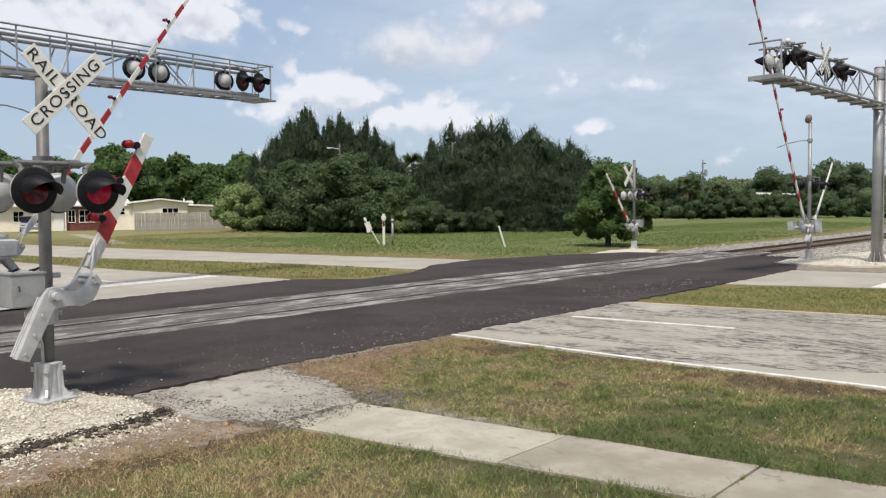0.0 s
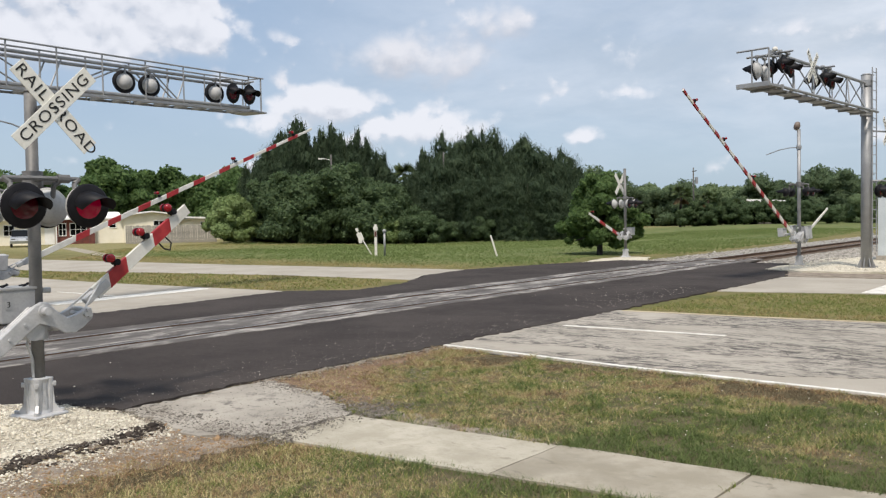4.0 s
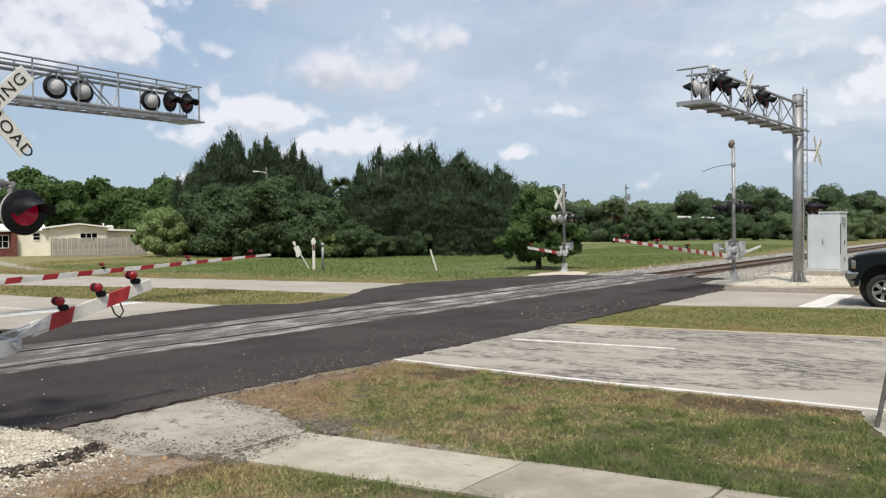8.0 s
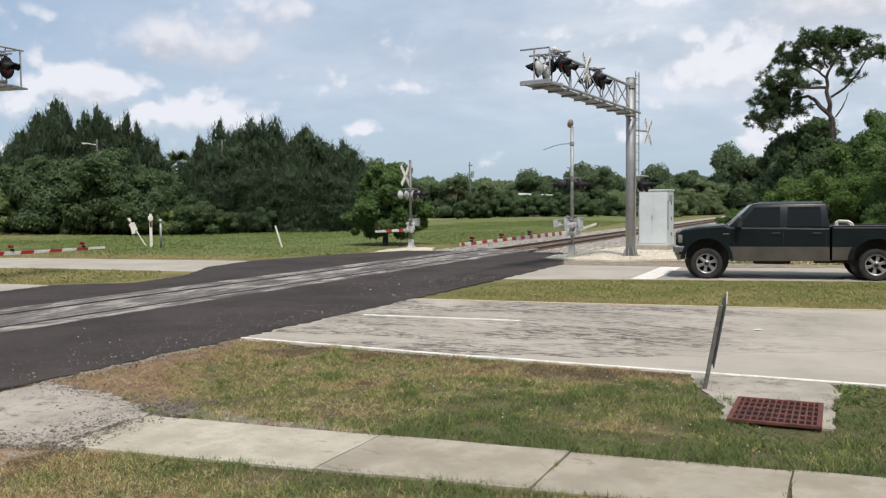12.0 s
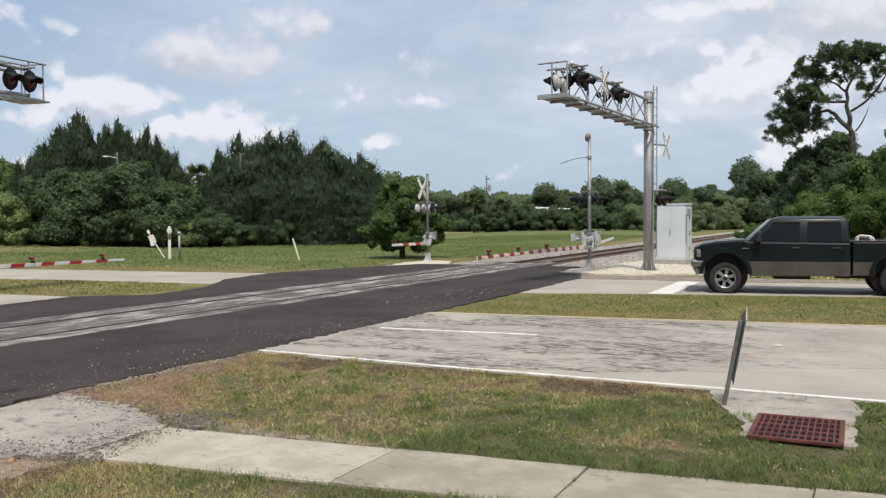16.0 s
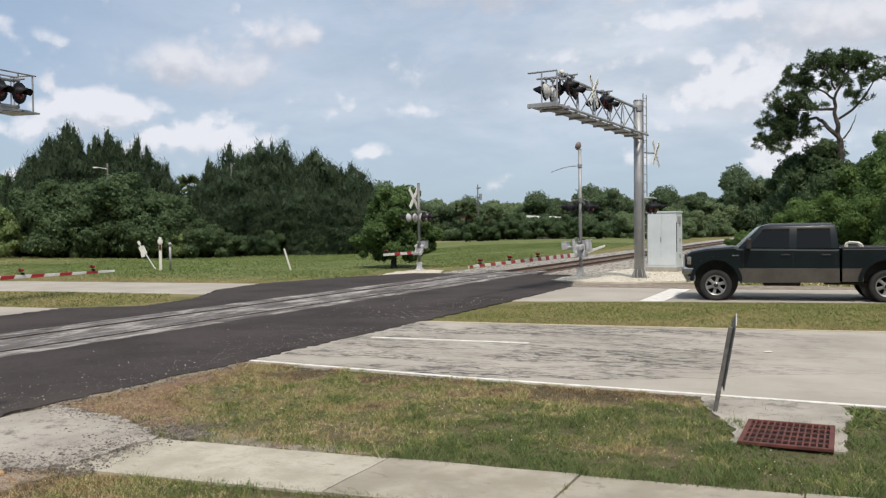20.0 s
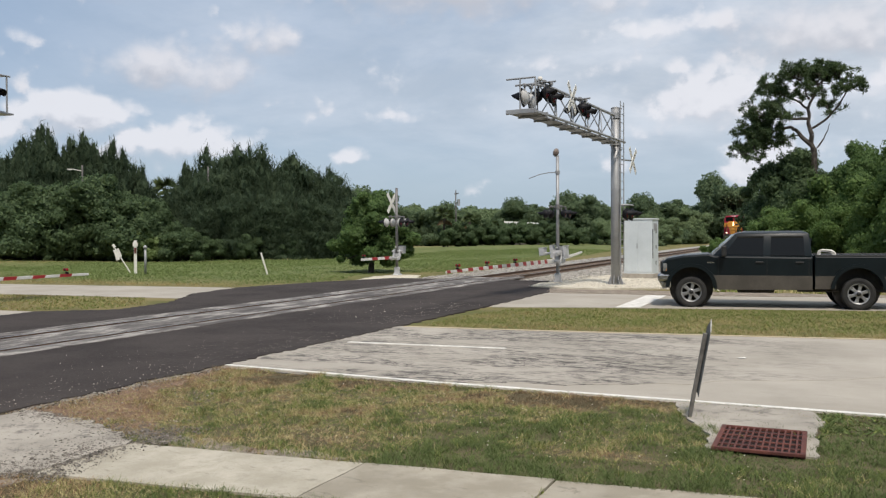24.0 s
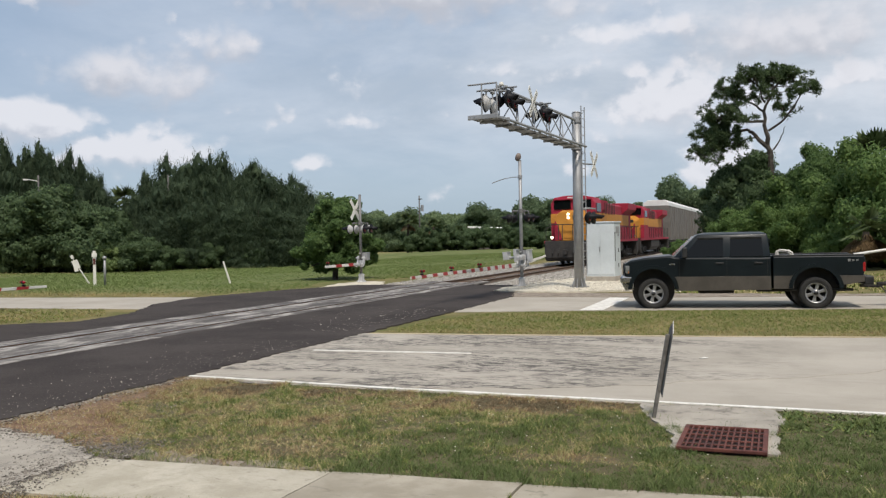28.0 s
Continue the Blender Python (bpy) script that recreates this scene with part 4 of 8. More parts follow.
def cantilever_rail(label, m, length, z0, rise):
    """A walkway cantilever with a pipe handrail: local +y is along the arm, which rises a little towards its end."""
    c = thing("signal_cantilever", label, "signal cantilever", m, "signal cantilevers")
    Z = lambda y, up: z0 + rise * y + up
    for x, y, r, top in ((-0.36, 0.22, 0.135, 6.36), (-0.5, -0.32, 0.12, 6.32)):
        post_with_base(c, x, y, r, top)
    W = 0.62
    for x in (0.0, -W):
        part("chord", rod(B(), (x, -1.2, Z(-1.2, 0.12)), (x, length - 0.5, Z(length - 0.5, 0.12)), 0.05, seg=10), M["galv"], c, "lower truss chord")
        part("chord", rod(B(), (x - 0.04, -0.3, Z(-0.3, 0.88)), (x - 0.04, length - 0.6, Z(length - 0.6, 0.84)), 0.045, seg=10), M["galv"], c, "upper truss chord")
        part("handrail", rod(B(), (x + 0.06, -1.2, Z(-1.2, 1.1)), (x + 0.06, length + 0.12, Z(length, 1.06)), 0.024, seg=8), M["galv"], c, "thin pipe handrail")
        for i, y in enumerate((-0.4, 1.22, 2.53, 3.84, 5.22, 6.57, 8.02, 9.25, length)):
            part("upright", rod(B(), (x + 0.05, y, Z(y, 0.0)), (x + 0.05, y, Z(y, 1.08)), 0.02, seg=8), M["galv"], c)
        for a, b in (((0.75, 0.88), (2.2, 0.14)), ((4.6, 0.86), (2.9, 0.14)), ((5.3, 0.86), (6.25, 0.14)), ((5.5, 0.86), (6.45, 0.14)), ((2.4, 0.14), (2.75, 0.9)), ((0.3, 0.14), (0.55, 0.9)), ((0.8, 0.9), (0.62, 0.14)), ((6.4, 0.14), (6.75, 0.86))):
            part("brace", rod(B(), (x - 0.04, a[0], Z(*a)), (x - 0.04, b[0], Z(*b)), 0.022, seg=6), M["galv"], c)
    k = 15
    for i in range(k + 1):
        y = -1.0 + (length + 0.9) * i / k
        part("crossbeam", box(B(), (W + 0.08, 0.06, 0.08), (-W / 2, y, Z(y, 0.02)), bevel=0.008), M["galv"], c)
    deck = B()
    for x in (-0.52, -0.42, -0.31, -0.2, -0.1):
        rod(deck, (x, -1.2, Z(-1.2, 0.07)), (x, length - 0.05, Z(length - 0.05, 0.07)), 0.018, seg=4)
    part("walkway", deck, M["galv"], c, "open grating walkway along the truss")
    for x in (0.06, -W - 0.06):
        y0, y1 = -1.2, length - 0.1
        part("toe_rail", box(B(), (0.02, y1 - y0, 0.06), (x, (y0 + y1) / 2, Z((y0 + y1) / 2, 0.02)), (math.degrees(math.atan(rise)), 0, 0)), M["galv"], c)
    end = B()
    box(end, (W + 0.3, 0.62, 0.05), (-W / 2, length - 0.15, Z(length - 0.15, 0.0)), bevel=0.01)
    for x in (0.06, -W - 0.06):
        rod(end, (x, length, Z(length, 0.0)), (x, length, Z(length, 1.06)), 0.022, seg=8)
    rod(end, (0.06, length, Z(length, 1.06)), (-W - 0.06, length, Z(length, 1.06)), 0.022, seg=8)
    part("end_frame", end, M["galv"], c, "railed end platform")
    light_hanger(c, 5.05, Z(5.1, 0.46), Z(5.1, 0.86), [(-0.1, -0.42, 0.0, 158), (-0.1, 0.42, 0.0, 158)], "dome", 1.08)
    light_hanger(c, 8.15, Z(8.2, 0.45), Z(8.2, 0.86), [(-0.1, -0.22, 0.0, 158), (0.1, 0.35, 0.05, 2)], "dome", 1.08)
    light_hanger(c, 9.12, Z(9.2, 0.5), Z(9.2, 0.86), [(0.1, 0.1, 0.0, 2)], "dome", 1.08)
    crossbuck(c, -0.45, -1.25, 4.35, 180, True, 0.9)
    part("sign_arm", rod(B(), (-0.5, -0.32, 4.35), (-0.45, -1.25, 4.35), 0.03, seg=8), M["galv"], c)
    return c


def cantilever_truss(label, m):
    """A three-chord truss on one post: two lower chords with a walkway, one upper chord, an end platform."""
    c = thing("signal_cantilever", label, "signal cantilever", m, "signal cantilevers")
    post_with_base(c, 0.0, 0.0, 0.175, 6.56)
    W, L = 0.31, 7.9
    zb, zt = (lambda y: 5.27 + 0.0145 * y), (lambda y: 6.24 + 0.016 * y)
    for x in (-W, W):
        part("chord", rod(B(), (x, -0.15, zb(-0.15)), (x, L, zb(L)), 0.042, seg=10), M["galv"], c, "lower truss chord")
    part("chord", rod(B(), (0, 0.0, zt(0)), (0, 7.5, zt(7.5)), 0.05, seg=10), M["galv"], c, "single upper truss chord")
    ys = [0.35, 1.05, 1.75, 2.45, 3.15, 3.85, 4.55, 5.25, 5.95, 6.65, 7.35]
    for x in (-W, W):
        for i, (a, b) in enumerate(zip(ys[:-1], ys[1:])):
            lo, hi = ((a, b) if i % 2 else (b, a))
            part("brace", rod(B(), (x, lo, zb(lo)), (0, hi, zt(hi)), 0.021, seg=6), M["galv"], c)
    part("collar", lathe(B(), [(0.17, 5.15), (0.2, 5.15), (0.2, 5.4), (0.17, 5.4)], 20), M["galv"], c)
    part("collar", lathe(B(), [(0.168, 6.14), (0.195, 6.14), (0.195, 6.34), (0.168, 6.34)], 20), M["galv"], c)
    for i in range(8):
        y = 0.5 + 1.05 * i
        part("crossbeam", box(B(), (2 * W + 0.06, 0.07, 0.08), (0.02, y, zb(y) - 0.06), bevel=0.01), M["galv"], c)
    deck = box(B(), (2 * W - 0.16, L - 0.5, 0.035), (0.05, L / 2, zb(L / 2) - 0.03), (math.degrees(math.atan(0.0145)), 0, 0), 0.006)
    part("walkway", deck, M["galv"], c, "grating walkway along the truss")
    # end platform with its railing
    end = box(B(), (0.86, 0.9, 0.07), (0.06, 8.0, zb(8.0) - 0.02), bevel=0.01)
    box(end, (0.92, 0.08, 0.13), (0.06, 8.42, zb(8.4) - 0.02), bevel=0.01)
    box(end, (0.92, 0.08, 0.13), (0.06, 7.58, zb(7.6) - 0.02), bevel=0.01)
    part("end_platform", end, M["galv"], c, "end platform of steel plate")
    rail = pipe(B(), [(0.52, 8.4, zb(9) + 0.9), (-0.36, 8.4, zb(9) + 0.9)], 0.026, 8)
    for x, y in ((0.1, 8.4), (-0.36, 8.4)):
        rod(rail, (x, y, zb(9)), (x, y, zb(9) + 0.9), 0.024, seg=8)
    rod(rail, (-0.2, 8.3, 6.12), (-0.1, 7.2, 6.26), 0.03, seg=8)
    part("end_railing", rail, M["galv"], c, "pipe railing of the end platform")
    light_hanger(c, 8.15, 5.84, 6.16, [(0.12, 0.02, -0.04, 8), (0.1, -0.42, -0.1, 12)], "dome", 0.98, 0.92)
    light_hanger(c, 6.85, 6.04, 6.42, [(-0.16, 0.2, 0.02, 183), (-0.18, -0.3, -0.06, 183), (0.16, 0.24, -0.06, 36)], "black", 0.92)
    light_hanger(c, 3.8, 5.98, 6.34, [(-0.16, 0.2, 0.02, 183), (-0.18, -0.3, -0.06, 183), (0.16, 0.24, -0.06, 36)], "black", 0.92)
    cap = lathe(B(), [(0.0, 0.08), (0.05, 0.07), (0.075, 0.02), (0.075, -0.04), (0.0, -0.05)], 14, pose(-0.05, 7.3, 6.44))
    part("junction_box", cap, M["white"], c, "pale cast junction box", True)
    crossbuck(c, -0.36, 5.5, 6.12, 183, True, 0.95)
    part("sign_arm", rod(B(), (0, 5.5, 6.2), (-0.36, 5.5, 6.14), 0.03, seg=8), M["galv"], c)
    # ladder behind the post
    bm = B()
    x0, y0 = -0.22, -0.1
    for dy in (-0.2, 0.2):
        rod(bm, (x0, y0 + dy, 0.6), (x0, y0 + dy, 6.75), 0.02, seg=6)
    for i in range(20):
        rod(bm, (x0, y0 - 0.2, 0.8 + i * 0.305), (x0, y0 + 0.2, 0.8 + i * 0.305), 0.013, seg=6)
    for z in (1.2, 3.2, 5.0, 6.5):
        rod(bm, (x0, y0, z), (0, 0, z), 0.02, seg=6)
    part("ladder", bm, M["galv"], c, "climbing ladder on the post")
    crossbuck(c, -0.35, -1.0, 4.66, 180, True)
    part("sign_arm", rod(B(), (0, 0, 4.66), (-0.34, -1.0, 4.66), 0.03, seg=8), M["galv"], c)
    for y_, f_ in ((-0.15, 180), (-0.75, 180)):
        signal_light(c, -0.4, y_, 2.64, f_, 3, size=0.86, back="black", lens="lens_off")
    part("sign_arm", pipe(B(), [(0, 0, 2.98), (-0.42, -0.1, 2.98), (-0.42, -0.8, 2.98)], 0.03, 8), M["galv"], c)
    return c


cantilever_rail("long galvanised signal cantilever with flashing lights over the road", pose(-19.55, 7.42, 0.0, 0, 0, 11.0), 9.8, 5.06, 0.035)
cantilever_truss("tall galvanised signal cantilever with flashing lights beside a white cabinet", pose(-7.3, 31.2, 0.0, 0, 0, 175))


# ---- pickup truck ----
n_ = Nodes("dark_green_paint", 0.3, 0.0, 0.3)
c_ = n_.mix(n_.ramp(n_.noise(1.5, 4.0), 0.3, 0.7), (0.004, 0.0075, 0.0095), (0.007, 0.012, 0.0145))
n_.color(c_)
n_.b.inputs["Coat Weight"].default_value = 0.06
n_.b.inputs["Coat Roughness"].default_value = 0.06
M["truck"] = n_.m
M["truck_low"] = plain("tan_paint", (0.07, 0.062, 0.052), (0.1, 0.088, 0.074), 2.0, 0.4, 0.15, 0.05)
M["truck_trim"] = plain("black_trim", (0.01, 0.01, 0.01), (0.02, 0.02, 0.02), 4.0, 0.55)
M["chrome"] = plain("chrome", (0.4, 0.4, 0.4), (0.5, 0.5, 0.5), 3.0, 0.22, 0.95, 0.02)
M["tyre"] = plain("tyre_rubber", (0.012, 0.012, 0.012), (0.028, 0.027, 0.025), 5.0, 0.85, 0, 0.3)
M["rim"] = plain("alloy", (0.3, 0.3, 0.3), (0.42, 0.42, 0.42), 4.0, 0.32, 0.6, 0.02)
n_ = Nodes("dark_window_glass", 0.05, 0.0, 0.3)
n_.b.inputs["Base Color"].default_value = (0.004, 0.005, 0.006, 1)
n_.b.inputs["Coat Weight"].default_value = 0.0
M["glass"] = n_.m
M["headlamp"] = plain("lamp_and_windscreen_glass", (0.2, 0.21, 0.21), (0.34, 0.35, 0.35), 6.0, 0.12, 0.4, 0.05)
M["amber"] = plain("amber_lens", (0.35, 0.12, 0.02), (0.45, 0.17, 0.03), 6.0, 0.25)
M["taillamp"] = plain("tail_lamp", (0.3, 0.012, 0.012), (0.4, 0.02, 0.02), 6.0, 0.2)
M["under"] = plain("underbody", (0.02, 0.019, 0.018), (0.05, 0.045, 0.04), 4.0, 0.85)


def arc(cx, cz, r, a0, a1, n=14):
    return [(cx + r * math.cos(radians(a0 + (a1 - a0) * i / n)), cz + r * math.sin(radians(a0 + (a1 - a0) * i / n))) for i in range(n + 1)]


def pickup():
    t = thing("pickup_truck", "dark green four-door pickup truck waiting at the stop line", "truck", pose(-1.633, 24.12, 0.057, 0, 0, 187.5))
    W = 0.98
    # front body with hood, doors and wheel arches
    low = [(-0.93, 0.47)] + [(1.4, 0.45)] + arc(2.0, 0.45, 0.55, 176, 12) + [(2.6, 0.56), (2.72, 0.6), (2.76, 0.98), (2.72, 1.14), (2.6, 1.225), (2.2, 1.3), (1.56, 1.345), (1.42, 1.3), (-0.93, 1.27)]
    body = part("body", prism(B(), low, -W, W, "y", 0.05), M["truck"], t, "glossy dark green cab body and hood")
    bed = [(-3.08, 0.64), (-2.52, 0.55)] + arc(-1.98, 0.45, 0.55, 168, 0) + [(-1.2, 0.47), (-0.97, 0.47), (-0.97, 1.29), (-3.1, 1.29), (-3.14, 1.2)]
    bm = prism(B(), bed, -W, W, "y", 0.035)
    part("cargo_bed", bm, M["truck"], t, "dark green cargo bed")
    part("bed_rail", box(B(), (2.14, 0.1, 0.03), (-2.04, W - 0.06, 1.305), bevel=0.01), M["truck_trim"], t, "black bed rail cap")
    part("bed_rail", box(B(), (2.14, 0.1, 0.03), (-2.04, -W + 0.06, 1.305), bevel=0.01), M["truck_trim"], t, "black bed rail cap")
    # cab
    bm = B()
    lo = [(1.5, 0.93), (1.5, -0.93), (-0.92, -0.93), (-0.92, 0.93)]
    hi = [(0.62, 0.55), (0.62, -0.55), (-0.72, -0.55), (-0.72, 0.55)]
    md = [(0.88, 0.785), (0.88, -0.785), (-0.86, -0.785), (-0.86, 0.785)]
    rings = [[bm.verts.new((x, y, z)) for x, y in r] for r, z in ((lo, 1.27), (md, 1.87), (hi, 1.93))]
    for a, b in zip(rings[:-1], rings[1:]):
        for i in range(4):
            bm.faces.new((a[i], a[(i + 1) % 4], b[(i + 1) % 4], b[i]))
    bm.faces.new(rings[2]), bm.faces.new(rings[0][::-1])
    bmesh.ops.recalc_face_normals(bm, faces=bm.faces[:])
    bmesh.ops.bevel(bm, geom=bm.edges[:], offset=0.03, segments=2, affect="EDGES", profile=0.6)
    part("cab", bm, M["truck"], t, "dark green crew cab roof and pillars", True)
    slope = math.degrees(math.atan2(0.145, 0.6))
    for s in (1, -1):
        for name, poly in (("front_window", [(1.2, 1.33), (0.24, 1.31), (0.22, 1.79), (0.76, 1.8), (0.86, 1.76)]), ("rear_window", [(0.06, 1.31), (-0.74, 1.31), (-0.72, 1.8), (0.04, 1.8)])):
            bm = B()
            side = lambda z: s * (0.93 - (z - 1.27) * 0.145 / 0.6)
            for off, ring in ((0.002, []), (0.012, [])):
                ring += [bm.verts.new((x, side(z) + s * off, z)) for x, z in poly]
                bm.faces.new(ring)
            bmesh.ops.bridge_loops(bm, edges=[e for e in bm.edges if len(e.link_faces) == 1])
            bmesh.ops.recalc_face_normals(bm, faces=bm.faces[:])
            w = part("window", bm, M["glass"], t, "dark tinted side window")
            top = [p for p in poly if p[1] > 1.7]
            xs = [p[0] for p in top]
            part("rain_guard", box(B(), (max(xs) - min(xs), 0.02, 0.05), ((max(xs) + min(xs)) / 2, side(1.79) + s * 0.022, 1.775), (s * -slope, 0, 0), 0.005), M["truck_trim"], w)
        # doors
        for xd in (1.33, 0.15, -0.84):
            part("door_seam", box(B(), (0.012, 0.006, 0.76), (xd, s * (W + 0.001), 0.88)), M["truck_trim"], t)
        for xd in (0.33, -0.62):
            part("door_handle", box(B(), (0.2, 0.03, 0.045), (xd, s * (W + 0.012), 1.13), bevel=0.01), M["truck_trim"], t, "black door handle")
        mir = box(B(), (0.13, 0.22, 0.28), (1.2, s * 1.12, 1.42), bevel=0.03)
        rod(mir, (1.22, s * 0.92, 1.36), (1.2, s * 1.08, 1.4), 0.025)
        part("mirror", mir, M["truck_trim"], t, "black door mirror")
        # two-tone lower band
        for poly in ([(-0.92, 0.44), (1.42, 0.42), (1.44, 0.62), (1.5, 0.79), (-0.92, 0.79)], [(-1.45, 0.46), (-0.98, 0.46), (-0.98, 0.79), (-1.53, 0.79), (-1.46, 0.6)], [(-3.1, 0.63), (-2.58, 0.55), (-2.5, 0.66), (-2.45, 0.79), (-3.12, 0.79)]):
            a, b = (W + 0.001, W + 0.009) if s > 0 else (-W - 0.009, -W - 0.001)
            part("lower_panel", prism(B(), poly, a, b, "y", 0.002), M["truck_low"], t, "tan lower body panel")
        for cx in (2.0, -1.98):
            outer, inner = arc(cx, 0.45, 0.65, 178, 2), arc(cx, 0.45, 0.55, 2, 178)
            a, b = (W - 0.01, W + 0.035) if s > 0 else (-W - 0.035, -W + 0.01)
            bm = B()
            k = len(outer)
            va = [[bm.verts.new((p[0], y, p[1])) for p in outer] + [bm.verts.new((p[0], y, p[1])) for p in inner[::-1]] for y in (a, b)]
            for v in va:
                for i in range(k - 1):
                    bm.faces.new((v[i], v[i + 1], v[k + i + 1], v[k + i]))
            for i in range(k - 1):
                bm.faces.new((va[0][i], va[0][i + 1], va[1][i + 1], va[1][i]))
                bm.faces.new((va[0][k + i], va[0][k + i + 1], va[1][k + i + 1], va[1][k + i]))
            bmesh.ops.recalc_face_normals(bm, faces=bm.faces[:])
            part("fender_flare", bm, M["truck"] , t)
            bm = rod(B(), (cx, s * 0.4, 0.45), (cx, s * 0.62, 0.45), 0.555, seg=24)
            part("wheel_well", bm, M["under"], t)
        lamp = part("headlight", box(B(), (0.12, 0.34, 0.22), (2.66, s * 0.82, 0.99), bevel=0.03), M["headlamp"], t, "clear headlight with amber marker")
        part("marker_lamp", box(B(), (0.02, 0.008, 0.06), (2.63, s * 0.988, 0.92), bevel=0.003), M["amber"], lamp, "amber side marker")
        part("tail_light", box(B(), (0.07, 0.09, 0.24), (-3.1, s * 0.94, 1.0), bevel=0.02), M["taillamp"], t, "red tail light")
        badge = part("badge", box(B(), (0.16, 0.006, 0.035), (1.52, s * (W + 0.003), 1.12)), M["chrome"], t, "small chrome badge")
        decal = B()
        for i in range(3):
            box(decal, (0.06, 0.004, 0.06 - 0.012 * i), (-2.76 - i * 0.09, s * (W + 0.003), 1.17), (0, 12, 0))
        part("decal", decal, M["rim"], t, "silver decal on the bed side")
    # windscreen and rear window
    for poly in ([(1.47, -0.8, 1.32), (1.47, 0.8, 1.32), (0.92, 0.7, 1.83), (0.92, -0.7, 1.83)],):
        bm = B()
        nrm = Vector((0.69, 0, 0.72)) * 0.014
        vs = [bm.verts.new(Vector(p) + nrm * 1.6) for p in poly]
        ws = [bm.verts.new(Vector(p) - nrm) for p in poly]
        bm.faces.new(vs), bm.faces.new(ws[::-1])
        for i in range(4):
            bm.faces.new((vs[i], ws[i], ws[(i + 1) % 4], vs[(i + 1) % 4]))
        # headlamp material: its pale colour stands in for sky mirrored in the glass
        part("windscreen", bm, M["headlamp"], t, "windscreen in pale glass, toned for the reflected sky")
    part("rear_window", box(B(), (0.012, 1.2, 0.36), (-0.93, 0, 1.56), (0, -8, 0)), M["glass"], t)
    bm = box(B(), (0.34, 1.98, 0.22), (2.68, 0, 0.72), bevel=0.06)
    prism(bm, [(2.5, 0.62), (2.82, 0.62), (2.72, 0.42), (2.5, 0.46)], -0.92, 0.92, "y", 0.03)
    part("front_bumper", bm, M["chrome"], t, "chrome front bumper")
    part("grille", box(B(), (0.06, 1.2, 0.32), (2.76, 0, 0.98), bevel=0.02), M["truck_trim"], t, "black grille")
    bm = box(B(), (0.22, 1.9, 0.22), (-3.22, 0, 0.66), bevel=0.03)
    part("rear_bumper", bm, M["truck_trim"], t, "dark step bumper")
    bm = box(B(), (5.4, 0.95, 0.18), (-0.1, 0, 0.52), bevel=0.03)
    rod(bm, (1.98, -0.8, 0.42), (1.98, 0.8, 0.42), 0.07)
    rod(bm, (-1.98, -0.8, 0.42), (-1.98, 0.8, 0.42), 0.07)
    lathe(bm, [(0.0, -0.16), (0.15, -0.12), (0.17, 0.0), (0.15, 0.12), (0.0, 0.16)], 14, pose(-1.98, 0, 0.42))
    box(bm, (0.9, 0.5, 0.3), (0.4, 0.45, 0.48), bevel=0.04)
    rod(bm, (-0.6, 0.6, 0.4), (-2.9, 0.7, 0.42), 0.035)
    part("chassis", bm, M["under"], t, "dark frame and axles")
    # wheels: 0.39 m tyres, bright six-spoke rims
    for cx in (2.0, -1.98):
        for s in (1, -1):
            m = pose(cx, s * 0.83, 0.352, 0, 0, 0) @ pose(0, 0, 0, -90 if s > 0 else 90, 0, 0)
            tyre = lathe(B(), [(0.25, -0.13), (0.33, -0.15), (0.375, -0.14), (0.392, -0.1), (0.392, 0.1), (0.375, 0.14), (0.33, 0.15), (0.255, 0.135)], 40)
            for i in range(40):
                a = 2 * math.pi * i / 40
                box(tyre, (0.024, 0.03, 0.24), (0.385 * math.cos(a), 0.385 * math.sin(a), 0), (0, 0, math.degrees(a)))
            wh = part("wheel", tyre, M["tyre"], t, "black all-terrain tyre", False, m)
            rim = lathe(B(), [(0.25, 0.1), (0.24, 0.08), (0.225, 0.0), (0.2, -0.05), (0.0, -0.06)], 28)
            part("rim", rim, M["truck_trim"], wh, "dark rim well", True)
            for i in range(6):
                arm_bm = prism(B(), [(0.05, -0.05), (0.12, -0.036), (0.2, -0.045), (0.232, -0.07), (0.242, 0.0), (0.232, 0.07), (0.2, 0.045), (0.12, 0.036), (0.05, 0.05)], 0.055, 0.105, "z", 0.012)
                bmesh.ops.transform(arm_bm, matrix=Matrix.Rotation(radians(60 * i + 18), 4, "Z"), verts=arm_bm.verts[:])
                part("spoke", arm_bm, M["rim"], wh)
            part("hub_cap", lathe(B(), [(0.0, 0.152), (0.045, 0.148), (0.055, 0.125)], 18), M["truck_trim"], wh, "dark hub cap", True)
            sp = lathe(B(), [(0.055, 0.13), (0.062, 0.125), (0.085, 0.11), (0.09, 0.02)], 18)
            lathe(sp, [(0.262, 0.135), (0.246, 0.138), (0.232, 0.11), (0.225, 0.08), (0.25, 0.08), (0.262, 0.135)], 32)
            part("hub", sp, M["rim"], wh, "bright alloy hub and rim lip", True)
    # hitch and trailer tongue behind
    bm = pipe(B(), [(-3.2, 0, 0.48), (-3.65, 0, 0.46)], 0.04)
    box(bm, (0.12, 0.1, 0.12), (-3.66, 0, 0.5), bevel=0.02)
    part("hitch", bm, M["under"], t, "tow hitch")
    return t


truck = pickup()


